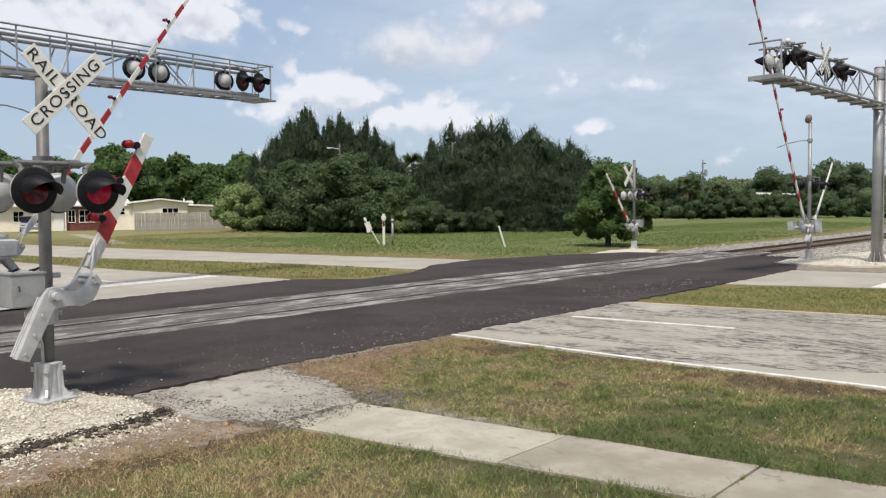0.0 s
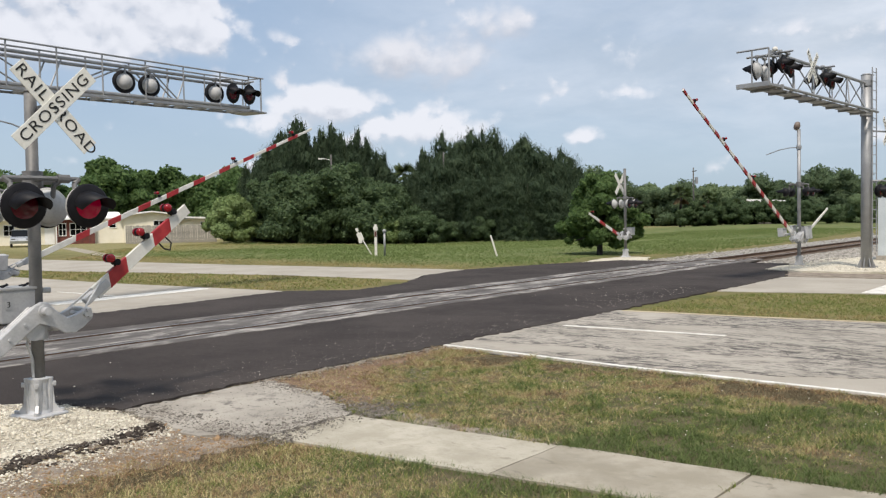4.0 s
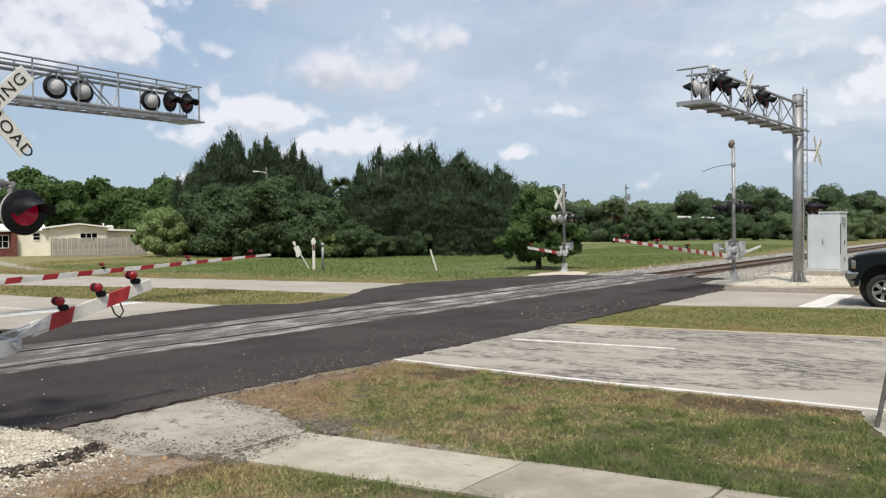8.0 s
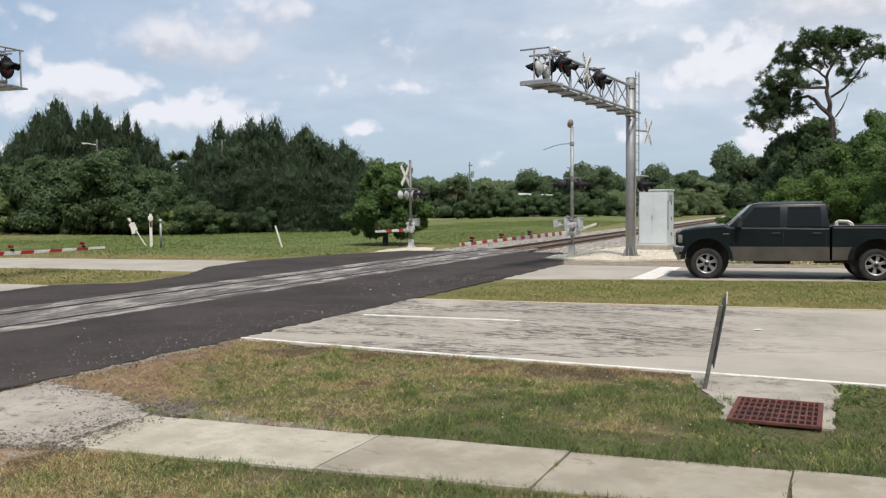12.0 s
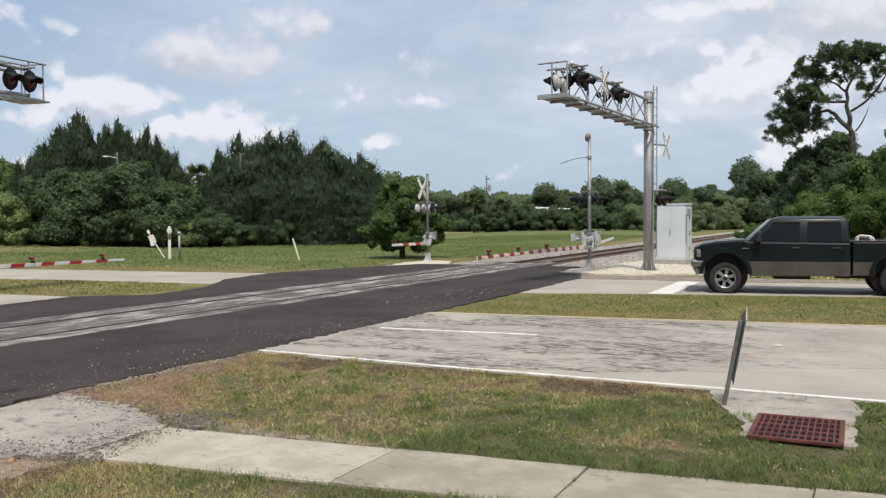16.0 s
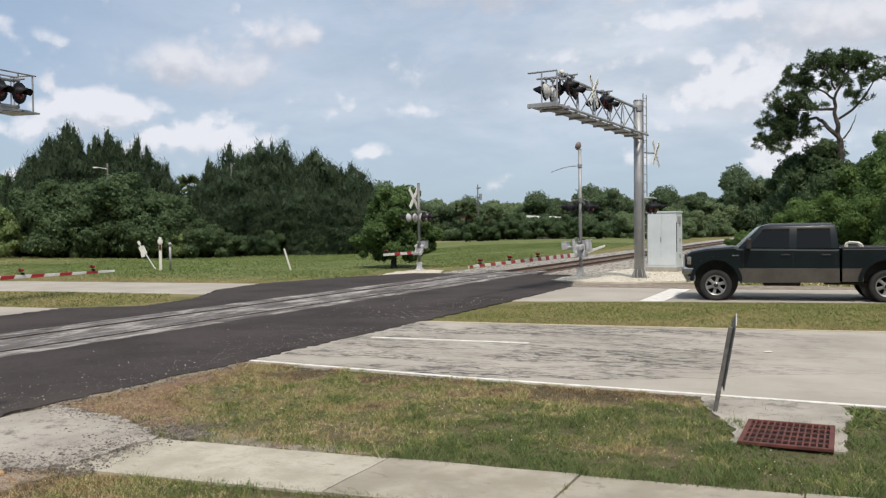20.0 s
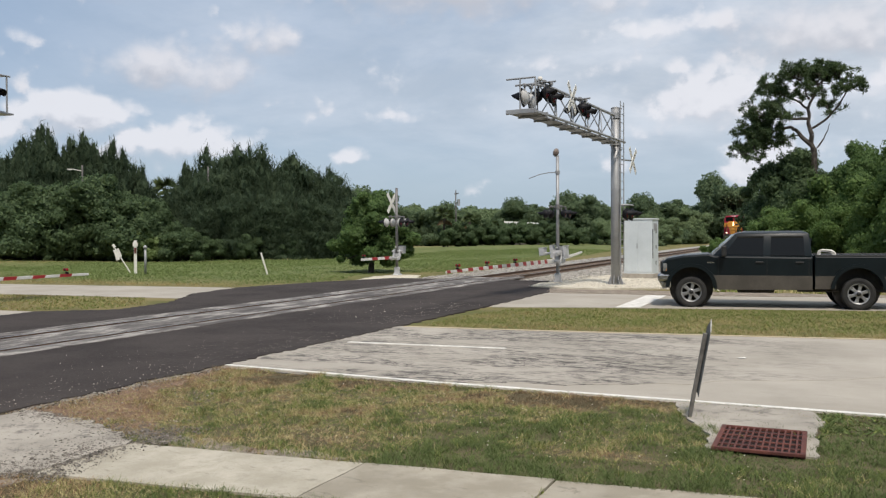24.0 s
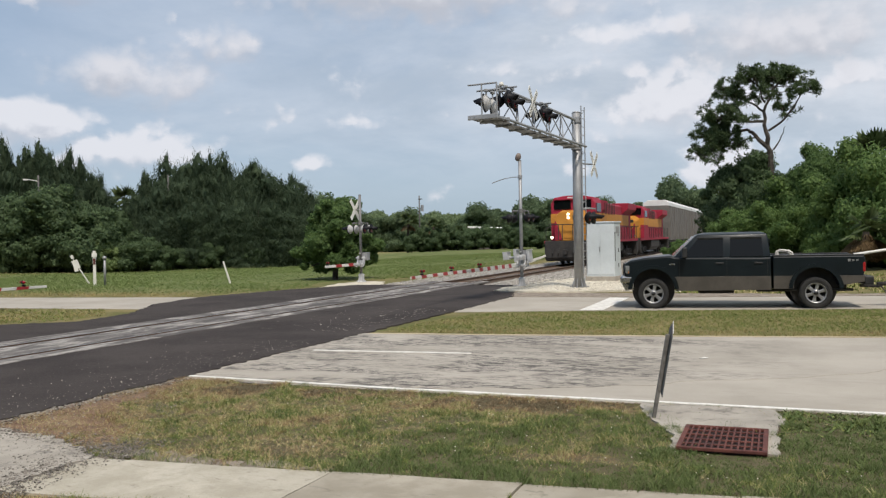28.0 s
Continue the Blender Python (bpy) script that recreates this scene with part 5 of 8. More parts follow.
def trailer():
    t = thing("boat_trailer", "light trailer hitched behind the truck with white tongue", "trailer", pose(-1.633, 24.12, 0.012, 0, 0, 187.5))
    bm = B()
    pipe(bm, [(-3.66, 0, 0.56), (-4.6, 0.35, 0.62), (-8.4, 0.75, 0.62)], 0.05, 8)
    pipe(bm, [(-3.66, 0, 0.56), (-4.6, -0.35, 0.62), (-8.4, -0.75, 0.62)], 0.05, 8)
    for x in (-5.2, -6.6, -8.2):
        rod(bm, (x, -0.6, 0.62), (x, 0.6, 0.62), 0.04)
    pipe(bm, [(-3.7, 0.1, 0.5), (-3.8, 0.25, 0.28), (-4.0, 0.3, 0.25), (-4.2, 0.3, 0.5)], 0.012, 6)
    pipe(bm, [(-3.7, -0.05, 0.5), (-3.85, 0.1, 0.33), (-4.05, 0.15, 0.3), (-4.3, 0.2, 0.5)], 0.012, 6)
    part("frame", bm, M["under"], t, "dark trailer frame and safety chains")
    bm = pipe(B(), [(-2.95, 0.55, 1.34), (-4.2, 0.5, 1.52), (-6.0, 0.45, 1.72)], 0.035, 8)
    part("boom", bm, M["white"], t, "white boom reaching over the tailgate")
    for s in (1, -1):
        wh = part("wheel", lathe(B(), [(0.16, -0.09), (0.3, -0.1), (0.33, -0.05), (0.33, 0.05), (0.3, 0.1), (0.16, 0.09), (0.0, 0.05)], 24), M["tyre"], t, "small trailer wheel", True, pose(-7.2, s * 0.95, 0.33, 90, 0, 0))
    rod_bm = rod(B(), (-7.2, -0.9, 0.33), (-7.2, 0.9, 0.33), 0.04)
    box(rod_bm, (0.06, 0.9, 0.28), (-7.2, 0, 0.47))
    part("axle", rod_bm, M["under"], t)
    return t


trailer()
load = thing("tool_frame", "white bent-tube frame standing in the truck bed", "cargo", pose(-1.633, 24.12, 0.012, 0, 0, 187.5))
bm_ = pipe(B(), [(-1.16, 0.3, 1.05), (-1.17, 0.3, 1.44), (-1.22, 0.3, 1.48), (-1.42, 0.3, 1.46), (-1.52, 0.3, 1.41), (-1.62, 0.3, 1.05)], 0.026, 8)
pipe(bm_, [(-1.16, 0.0, 1.05), (-1.17, 0.0, 1.42), (-1.22, 0.0, 1.45), (-1.42, 0.0, 1.43), (-1.52, 0.0, 1.38), (-1.62, 0.0, 1.05)], 0.026, 8)
for x_ in (-1.22, -1.45):
    rod(bm_, (x_, 0.0, 1.44), (x_, 0.3, 1.47), 0.022, seg=8)
part("frame", bm_, M["white"], load, "white bent tube")

# ---- train ----
M["t_red"] = plain("locomotive_red", (0.26, 0.006, 0.026), (0.34, 0.012, 0.04), 1.0, 0.7, 0, 0.05, 15.0)
M["t_yellow"] = plain("locomotive_yellow", (0.48, 0.2, 0.02), (0.58, 0.26, 0.032), 1.0, 0.6, 0, 0.05, 15.0)
M["t_dark"] = plain("running_gear", (0.018, 0.017, 0.016), (0.045, 0.04, 0.037), 2.0, 0.85)
M["t_glass"] = M["glass"]
M["t_lamp"] = glowing("headlight", (1.0, 0.84, 0.55), 5.0)
M["rack_side"] = plain("autorack_panels", (0.12, 0.11, 0.098), (0.17, 0.155, 0.14), 0.6, 0.7, 0.1, 0.1, 12.0)
M["rack_roof"] = plain("autorack_roof", (0.6, 0.6, 0.58), (0.72, 0.72, 0.7), 0.6, 0.5, 0, 0.05, 12.0)


def bogie(parent, x, axles, wheel_r=0.53, spread=1.75):
    bm = B()
    n = axles
    for s in (1, -1):
        box(bm, (spread * (n - 1) + 1.1, 0.14, 0.32), (x, s * 1.08, 0.62), bevel=0.04)
        for i in range(n):
            box(bm, (0.34, 0.2, 0.36), (x + (i - (n - 1) / 2) * spread, s * 1.12, 0.56), bevel=0.04)
            if i < n - 1:
                rod(bm, (x + (i - (n - 1) / 2 + 0.5) * spread, s * 1.12, 0.3), (x + (i - (n - 1) / 2 + 0.5) * spread, s * 1.12, 0.72), 0.12)
    b = part("bogie", bm, M["t_dark"], parent, "dark grey bogie frame")
    for i in range(n):
        xa = x + (i - (n - 1) / 2) * spread
        bm = rod(B(), (xa, -0.75, wheel_r), (xa, 0.75, wheel_r), 0.08)
        for s in (1, -1):
            rod(bm, (xa, s * 0.7, wheel_r), (xa, s * 0.84, wheel_r), wheel_r, seg=24)
        part("wheelset", bm, M["t_dark"], b)


def locomotive(label, lit=True):
    t = thing("locomotive", label, "locomotive", None, "locomotives")
    # deck, pilot, tank
    bm = box(B(), (21.4, 3.0, 0.22), (0, 0, 1.5), bevel=0.03)
    for s in (1, -1):
        prism(bm, [(s * 10.7, 1.5), (s * 10.75, 0.5), (s * 10.35, 0.25), (s * 10.1, 0.25), (s * 10.1, 1.5)], -1.5, 1.5, "y", 0.03)
        rod(bm, (s * 10.6, 0, 0.88), (s * 11.3, 0, 0.88), 0.12)
        box(bm, (0.3, 0.24, 0.34), (s * 11.25, 0, 0.88), bevel=0.03)
        for y in (-0.9, -0.5, 0.5, 0.9):
            pipe(bm, [(s * 10.72, y, 1.15), (s * 10.95, y, 0.8), (s * 10.85, y, 0.6)], 0.03, 6)
        for y in (-1.3, 1.3):
            for k in range(4):
                box(bm, (0.28, 0.4, 0.04), (s * 10.45, y, 0.4 + k * 0.33))
    part("frame", bm, M["t_dark"], t, "black frame, pilot and couplers")
    part("fuel_tank", prism(B(), [(-1.1, 0.35), (1.1, 0.35), (1.45, 0.75), (1.45, 1.35), (-1.45, 1.35), (-1.45, 0.75)], -3.0, 3.0, "x", 0.05), M["t_dark"], t, "dark fuel tank")
    bogie(t, 6.9, 3)
    bogie(t, -6.9, 3)
    # deck side sill stripe
    for s in (1, -1):
        part("sill", box(B(), (21.3, 0.03, 0.2), (0, s * 1.515, 1.52)), M["t_red"], t, "red side sill")
    # nose
    bm = B()
    sec = lambda x, w, top: [bm.verts.new(p) for p in ((x, -w, 1.6), (x, w, 1.6), (x, w, top - 0.35), (x, w * 0.62, top), (x, -w * 0.62, top), (x, -w, top - 0.35))]
    r0, r1 = sec(10.0, 0.95, 3.55), sec(8.5, 1.25, 3.75)
    bm.faces.new(r0), bm.faces.new(r1[::-1])
    for i in range(6):
        bm.faces.new((r0[i], r0[(i + 1) % 6], r1[(i + 1) % 6], r1[i]))
    bmesh.ops.recalc_face_normals(bm, faces=bm.faces[:])
    bmesh.ops.bevel(bm, geom=bm.edges[:], offset=0.05, segments=2, affect="EDGES")
    nose = part("nose", bm, M["t_yellow"], t, "yellow sloped nose")
    part("nose_door", box(B(), (0.03, 0.62, 1.2), (10.02, 0.0, 2.4), bevel=0.02), M["t_yellow"], nose)
    for y in (-0.62, -0.36, 0.36, 0.62):
        part("grab_iron", rod(B(), (10.3, y, 1.65), (10.3, y, 2.75), 0.03, seg=6), M["t_dark"], nose)
    part("nose_rail", rod(B(), (10.3, -1.3, 2.72), (10.3, 1.3, 2.72), 0.03, seg=6), M["t_dark"], nose)
    part("nose_emblem", box(B(), (0.02, 0.5, 0.26), (10.005, 0.55, 3.2), bevel=0.005), M["t_dark"], nose, "dark emblem")
    part("brow", box(B(), (0.16, 2.7, 0.1), (8.68, 0, 4.5), bevel=0.02), M["t_red"], nose)
    for s in (1, -1):
        part("nose_flash", prism(B(), [(s * 0.42, 1.65), (s * 0.94, 1.65), (s * 0.94, 2.95), (s * 0.86, 2.95), (s * 0.6, 2.3)], 10.005, 10.02, "x"), M["t_red"], nose, "red flash on the nose")
    # cab
    bm = prism(B(), [(-1.55, 1.6), (1.55, 1.6), (1.55, 4.2), (1.3, 4.62), (0.6, 4.74), (-0.6, 4.74), (-1.3, 4.62), (-1.55, 4.2)], 5.9, 8.62, "x", 0.05)
    cab = part("cab", bm, M["t_red"], t, "red driver's cab with wide windows")
    part("cab_band", prism(B(), [(-1.56, 2.85), (1.56, 2.85), (1.56, 3.5), (-1.56, 3.5)], 5.92, 8.63, "x"), M["t_yellow"], cab, "yellow band")
    for s in (1, -1):
        part("windscreen", box(B(), (0.03, 1.18, 0.62), (8.64, s * 0.72, 4.1), (0, 0, 0), 0.05), M["t_glass"], cab, "dark windscreen")
        part("side_window", box(B(), (1.5, 0.03, 0.62), (7.3, s * 1.555, 3.9), bevel=0.03), M["t_glass"], cab, "dark side window")
    part("number_board", box(B(), (0.06, 0.7, 0.16), (8.62, 0, 4.56), bevel=0.01), M["white"], cab, "lit number boards")
    # headlights
    bm = B()
    for y in (-0.13, 0.13):
        rod(bm, (9.85, 0.0, 3.3 + y), (10.06, 0.0, 3.3 + y), 0.085, seg=14)
    part("headlight", bm, M["t_lamp"] if lit else M["headlamp"], t, "pair of lit headlights" if lit else "pair of unlit headlights")
    for s in (1, -1):
        part("ditch_light", rod(B(), (10.55, s * 1.0, 1.85), (10.68, s * 1.0, 1.85), 0.085, seg=14), M["t_lamp"] if lit else M["headlamp"], t, "ditch light")
    # long hood
    bm = prism(B(), [(-0.95, 1.6), (0.95, 1.6), (0.95, 4.3), (0.7, 4.45), (-0.7, 4.45), (-0.95, 4.3)], -10.2, 5.92, "x", 0.03)
    hood = part("hood", bm, M["t_red"], t, "long red engine hood")
    part("hood_band", prism(B(), [(-0.965, 2.75), (0.965, 2.75), (0.965, 3.62), (-0.965, 3.62)], -9.0, 5.9, "x"), M["t_yellow"], hood, "yellow band along the hood")
    part("radiator", prism(B(), [(-0.95, 3.7), (-1.5, 4.1), (-1.5, 4.62), (1.5, 4.62), (1.5, 4.1), (0.95, 3.7)], -10.0, -5.6, "x", 0.03), M["t_red"], hood, "flared radiator housing")
    part("blower", prism(B(), [(-0.95, 3.6), (-1.35, 3.8), (-1.35, 4.5), (1.35, 4.5), (1.35, 3.8), (0.95, 3.6)], 2.8, 5.6, "x", 0.03), M["t_red"], hood)
    for i in range(9):
        for s in (1, -1):
            part("vent", box(B(), (0.9, 0.03, 0.7), (-8.9 + i * 1.55, s * 0.975, 2.3), bevel=0.01), M["t_red"], hood)
    bm = rod(B(), (-1.0, 0, 4.4), (-1.0, 0, 4.62), 0.3, 0.22, 12)
    rod(bm, (-3.4, 0, 4.4), (-3.4, 0, 4.55), 0.55, seg=16)
    box(bm, (0.5, 0.3, 0.22), (6.6, 0.0, 4.74), bevel=0.04)
    box(bm, (0.9, 1.2, 0.16), (7.4, 0, 4.73), bevel=0.04)
    part("roof_gear", bm, M["rim"], t, "pale air conditioner, horn and stack")
    # walkway rails
    for s in (1, -1):
        bm = B()
        pipe(bm, [(5.6, s * 1.46, 2.62), (-10.4, s * 1.46, 2.62)], 0.022, 6)
        pipe(bm, [(10.5, s * 1.45, 1.2), (10.45, s * 1.45, 2.5), (9.0, s * 1.45, 2.6)], 0.025, 6)
        part("handrail", bm, M["t_dark"], t, "dark walkway handrail")
        for i in range(13):
            part("stanchion", rod(B(), (5.5 - i * 1.3, s * 1.47, 1.6), (5.5 - i * 1.3, s * 1.47, 2.62), 0.022, seg=6), M["t_dark"], t)
        bm = B()
        for i in range(7):
            box(bm, (0.06, 0.05, 0.85), (4.6 - i * 0.62, s * 1.49, 3.9))
        part("grab_irons", bm, M["t_dark"], t)
    return t


def autorack(label):
    t = thing("autorack_car", label, "freight car", None, "autorack cars")
    bm = box(B(), (27.0, 2.7, 0.35), (0, 0, 1.15), bevel=0.03)
    for s in (1, -1):
        rod(bm, (s * 13.4, 0, 0.88), (s * 14.0, 0, 0.88), 0.12)
        box(bm, (0.3, 0.24, 0.34), (s * 13.95, 0, 0.88), bevel=0.03)
    part("frame", bm, M["t_dark"], t, "dark flat car frame")
    part("body", prism(B(), [(-1.5, 1.25), (1.5, 1.25), (1.5, 5.3), (-1.5, 5.3)], -13.3, 13.3, "x", 0.03), M["rack_side"], t, "grey-brown slatted sides")
    part("roof", prism(B(), [(-1.53, 5.25), (1.53, 5.25), (1.5, 5.6), (1.0, 5.95), (-1.0, 5.95), (-1.5, 5.6)], -13.35, 13.35, "x", 0.03), M["rack_roof"], t, "white roof")
    for i in range(12):
        for s in (1, -1):
            part("rib", box(B(), (0.14, 0.08, 4.0), (-12.9 + i * 2.345, s * 1.52, 3.25)), M["rack_side"], t)
    part("end_door", box(B(), (0.06, 2.8, 4.0), (13.33, 0, 3.3), bevel=0.02), M["rack_side"], t)
    bogie(t, 9.4, 2)
    bogie(t, -9.4, 2)
    return t


TRAIN = [(locomotive("red and yellow diesel locomotive with lit headlights"), 0.0), (locomotive("second red and yellow diesel locomotive behind the first", False), 22.8)]
for i_ in range(3):
    TRAIN.append((autorack("white-roofed enclosed autorack freight car"), 48.2 + 28.2 * i_))


# ---- plants ----
M["leaf_dark"] = leaf("dark_broad_leaves", (0.07, 0.112, 0.054), (0.15, 0.215, 0.094), 0.6, 0.48)
M["leaf_mid"] = leaf("green_leaves", (0.075, 0.135, 0.046), (0.17, 0.26, 0.085), 0.6, 0.5)
M["leaf_bright"] = leaf("light_green_leaves", (0.09, 0.158, 0.046), (0.19, 0.282, 0.086), 0.6, 0.48)
M["leaf_light"] = leaf("pale_green_leaves", (0.19, 0.26, 0.1), (0.34, 0.44, 0.19), 0.6, 0.48)
# the next two: distance haze put into the leaf colour, paler and greyer
M["leaf_hazy"] = leaf("hazy_green_leaves", (0.14, 0.2, 0.1), (0.26, 0.33, 0.165), 0.7, 0.5)
M["leaf_far"] = leaf("hazy_dark_green_leaves", (0.1, 0.15, 0.082), (0.19, 0.255, 0.128), 0.7, 0.5)
M["needle"] = leaf("casuarina_needles", (0.036, 0.061, 0.034), (0.074, 0.104, 0.053), 0.8, 0.32)
M["pine"] = leaf("pine_needles", (0.05, 0.08, 0.036), (0.13, 0.185, 0.075), 0.7, 0.28)
M["palm"] = leaf("palm_fronds", (0.0339, 0.0565, 0.0169), (0.113, 0.147, 0.0565), 0.5, 0.2)
M["palm_dead"] = leaf("dead_fronds", (0.0791, 0.0508, 0.0226), (0.181, 0.124, 0.0621), 0.8, 0.1)


def leaf_quads(centres, normals, along, length, width, rnd):
    """Small folded leaf clumps: one kite of two faces each."""
    n = len(centres)
    along = along - normals * np.sum(along * normals, 1, keepdims=True)
    along /= np.linalg.norm(along, axis=1, keepdims=True) + 1e-9
    side = np.cross(normals, along)
    L, Wd = length[:, None], width[:, None]
    fold = normals * (Wd * 0.35)
    base, tip = centres - along * L * 0.5, centres + along * L * 0.5
    l, r = centres + side * Wd * 0.5 - fold, centres - side * Wd * 0.5 - fold
    v = np.stack([base, l, tip, r], 1).reshape(-1, 3)
    i = np.arange(n)[:, None] * 4
    f = np.concatenate([i + np.array([[0, 2, 1]]), i + np.array([[0, 3, 2]])], 0)
    return v, f


def shell_points(blobs, n, rnd, inner=0.25):
    """Points on and just under the skins of overlapping ellipsoids (x, y, z, rx, ry, rz)."""
    bl = np.array(blobs, float)
    wgt = (bl[:, 3] * bl[:, 4] + bl[:, 5] * bl[:, 4] + bl[:, 3] * bl[:, 5])
    k = rnd.choice(len(bl), n, p=wgt / wgt.sum())
    d = rnd.normal(size=(n, 3))
    d /= np.linalg.norm(d, axis=1, keepdims=True)
    lump = 1 + 0.16 * np.sin(d[:, 0] * 7 + k) * np.sin(d[:, 1] * 6 + 2 * k) + 0.12 * np.sin(d[:, 2] * 11 + d[:, 0] * 9 + k)
    rad = lump * (1 - inner * rnd.random(n) ** 2.2)
    p = bl[k, :3] + d * bl[k, 3:] * rad[:, None]
    nrm = d / bl[k, 3:]
    nrm /= np.linalg.norm(nrm, axis=1, keepdims=True)
    keep = np.ones(n, bool)
    for j, b in enumerate(bl):
        q = np.sum(((p - b[:3]) / b[3:]) ** 2, 1)
        keep &= (q > 0.6) | (k == j)
    keep &= p[:, 2] > 0.02
    return p[keep], nrm[keep]


def crown_mesh(name, blobs, n, size, material, seed, stretch=1.5, up=0.3, inner=0.3, jitter=0.9, droop=0.0, core=7):
    rnd = np.random.default_rng(seed)
    p, nrm = shell_points(blobs, n, rnd, inner)
    m = len(p)
    nn = nrm + rnd.normal(size=(m, 3)) * jitter * 0.6
    nn /= np.linalg.norm(nn, axis=1, keepdims=True)
    al = rnd.normal(size=(m, 3)) + np.array([0, 0, up - droop]) + nrm * 0.5
    s = size * (0.55 + 0.9 * rnd.random(m))
    v, f = leaf_quads(p, nn, al, s * stretch, s, rnd)
    # sparse larger leaves inside close the crown
    q, qn = shell_points([(b[0], b[1], b[2], b[3] * 0.72, b[4] * 0.72, b[5] * 0.72) for b in blobs], max(60, n // core), rnd, 0.3)
    v2, f2 = leaf_quads(q, qn, rnd.normal(size=q.shape), np.full(len(q), size * 4.0), np.full(len(q), size * 3.4), rnd)
    return array_mesh(name, np.concatenate([v, v2]), np.concatenate([f, f2 + len(v)]), material)


def limb(bm, a, b, r0, r1, seg=7, bend=0.0, rnd=random):
    pts = [Vector(a)]
    for i in range(1, 4):
        f = i / 3
        p = Vector(a).lerp(Vector(b), f)
        if i < 3:
            p += Vector((rnd.uniform(-bend, bend), rnd.uniform(-bend, bend), rnd.uniform(-bend, bend) * 0.5))
        pts.append(p)
    for i in range(3):
        rod(bm, pts[i], pts[i + 1], r0 + (r1 - r0) * i / 3, r0 + (r1 - r0) * (i + 1) / 3, seg)


def broad_blobs(rnd, w, h, low=0.12, k=11):
    """Overlapping lobes of unequal size, with hollows between them."""
    bl = [(w * rnd.uniform(-0.05, 0.05), w * rnd.uniform(-0.05, 0.05), h * 0.5, w * 0.3, w * 0.3, h * 0.36)]
    for i in range(k):
        a = 2.399 * i + rnd.uniform(-0.45, 0.45)
        f = (i + 0.5) / k
        z = h * (low + 0.14 + (0.84 - low - 0.14) * f * rnd.uniform(0.88, 1.08))
        r = w * 0.5 * (1 - 0.74 * max(0, f - 0.35)) * rnd.uniform(0.55, 0.95)
        s = w * rnd.uniform(0.11, 0.23)
        bl.append((r * math.cos(a), r * math.sin(a), z, s, s, min(s * rnd.uniform(0.65, 0.95), h * 0.24)))
        q = a + rnd.uniform(-0.6, 0.6)
        s2 = s * rnd.uniform(0.4, 0.6)
        bl.append(((r + s * 0.75) * math.cos(q), (r + s * 0.75) * math.sin(q), z + s * rnd.uniform(-0.2, 0.7), s2, s2, s2 * 0.8))
    return bl


def broad_tree(name, label, w, h, size, n, mat, seed, low=0.12, k=11):
    """A round-crowned tree: trunk with limbs, and a crown of many clumps."""
    rnd = random.Random(seed)
    t = thing(name, label, "tree" if "tree" in name else "bush")
    bl = broad_blobs(rnd, w, h, low, k)
    bm = B()
    rod(bm, (0, 0, -0.1), (0.05, 0, h * 0.3), 0.035 * h, 0.025 * h, 10)
    for b in bl[1:8]:
        limb(bm, (0.05, 0, h * 0.22), (b[0] * 0.8, b[1] * 0.8, b[2]), 0.014 * h, 0.005 * h, 6, 0.2, rnd)
    part("trunk", bm, M["trunk"], t, "grey-brown trunk and limbs")
    me = crown_mesh("crown", bl, n, size, M[mat], seed)
    o = new("crown", me)
    o.parent = t
    return t


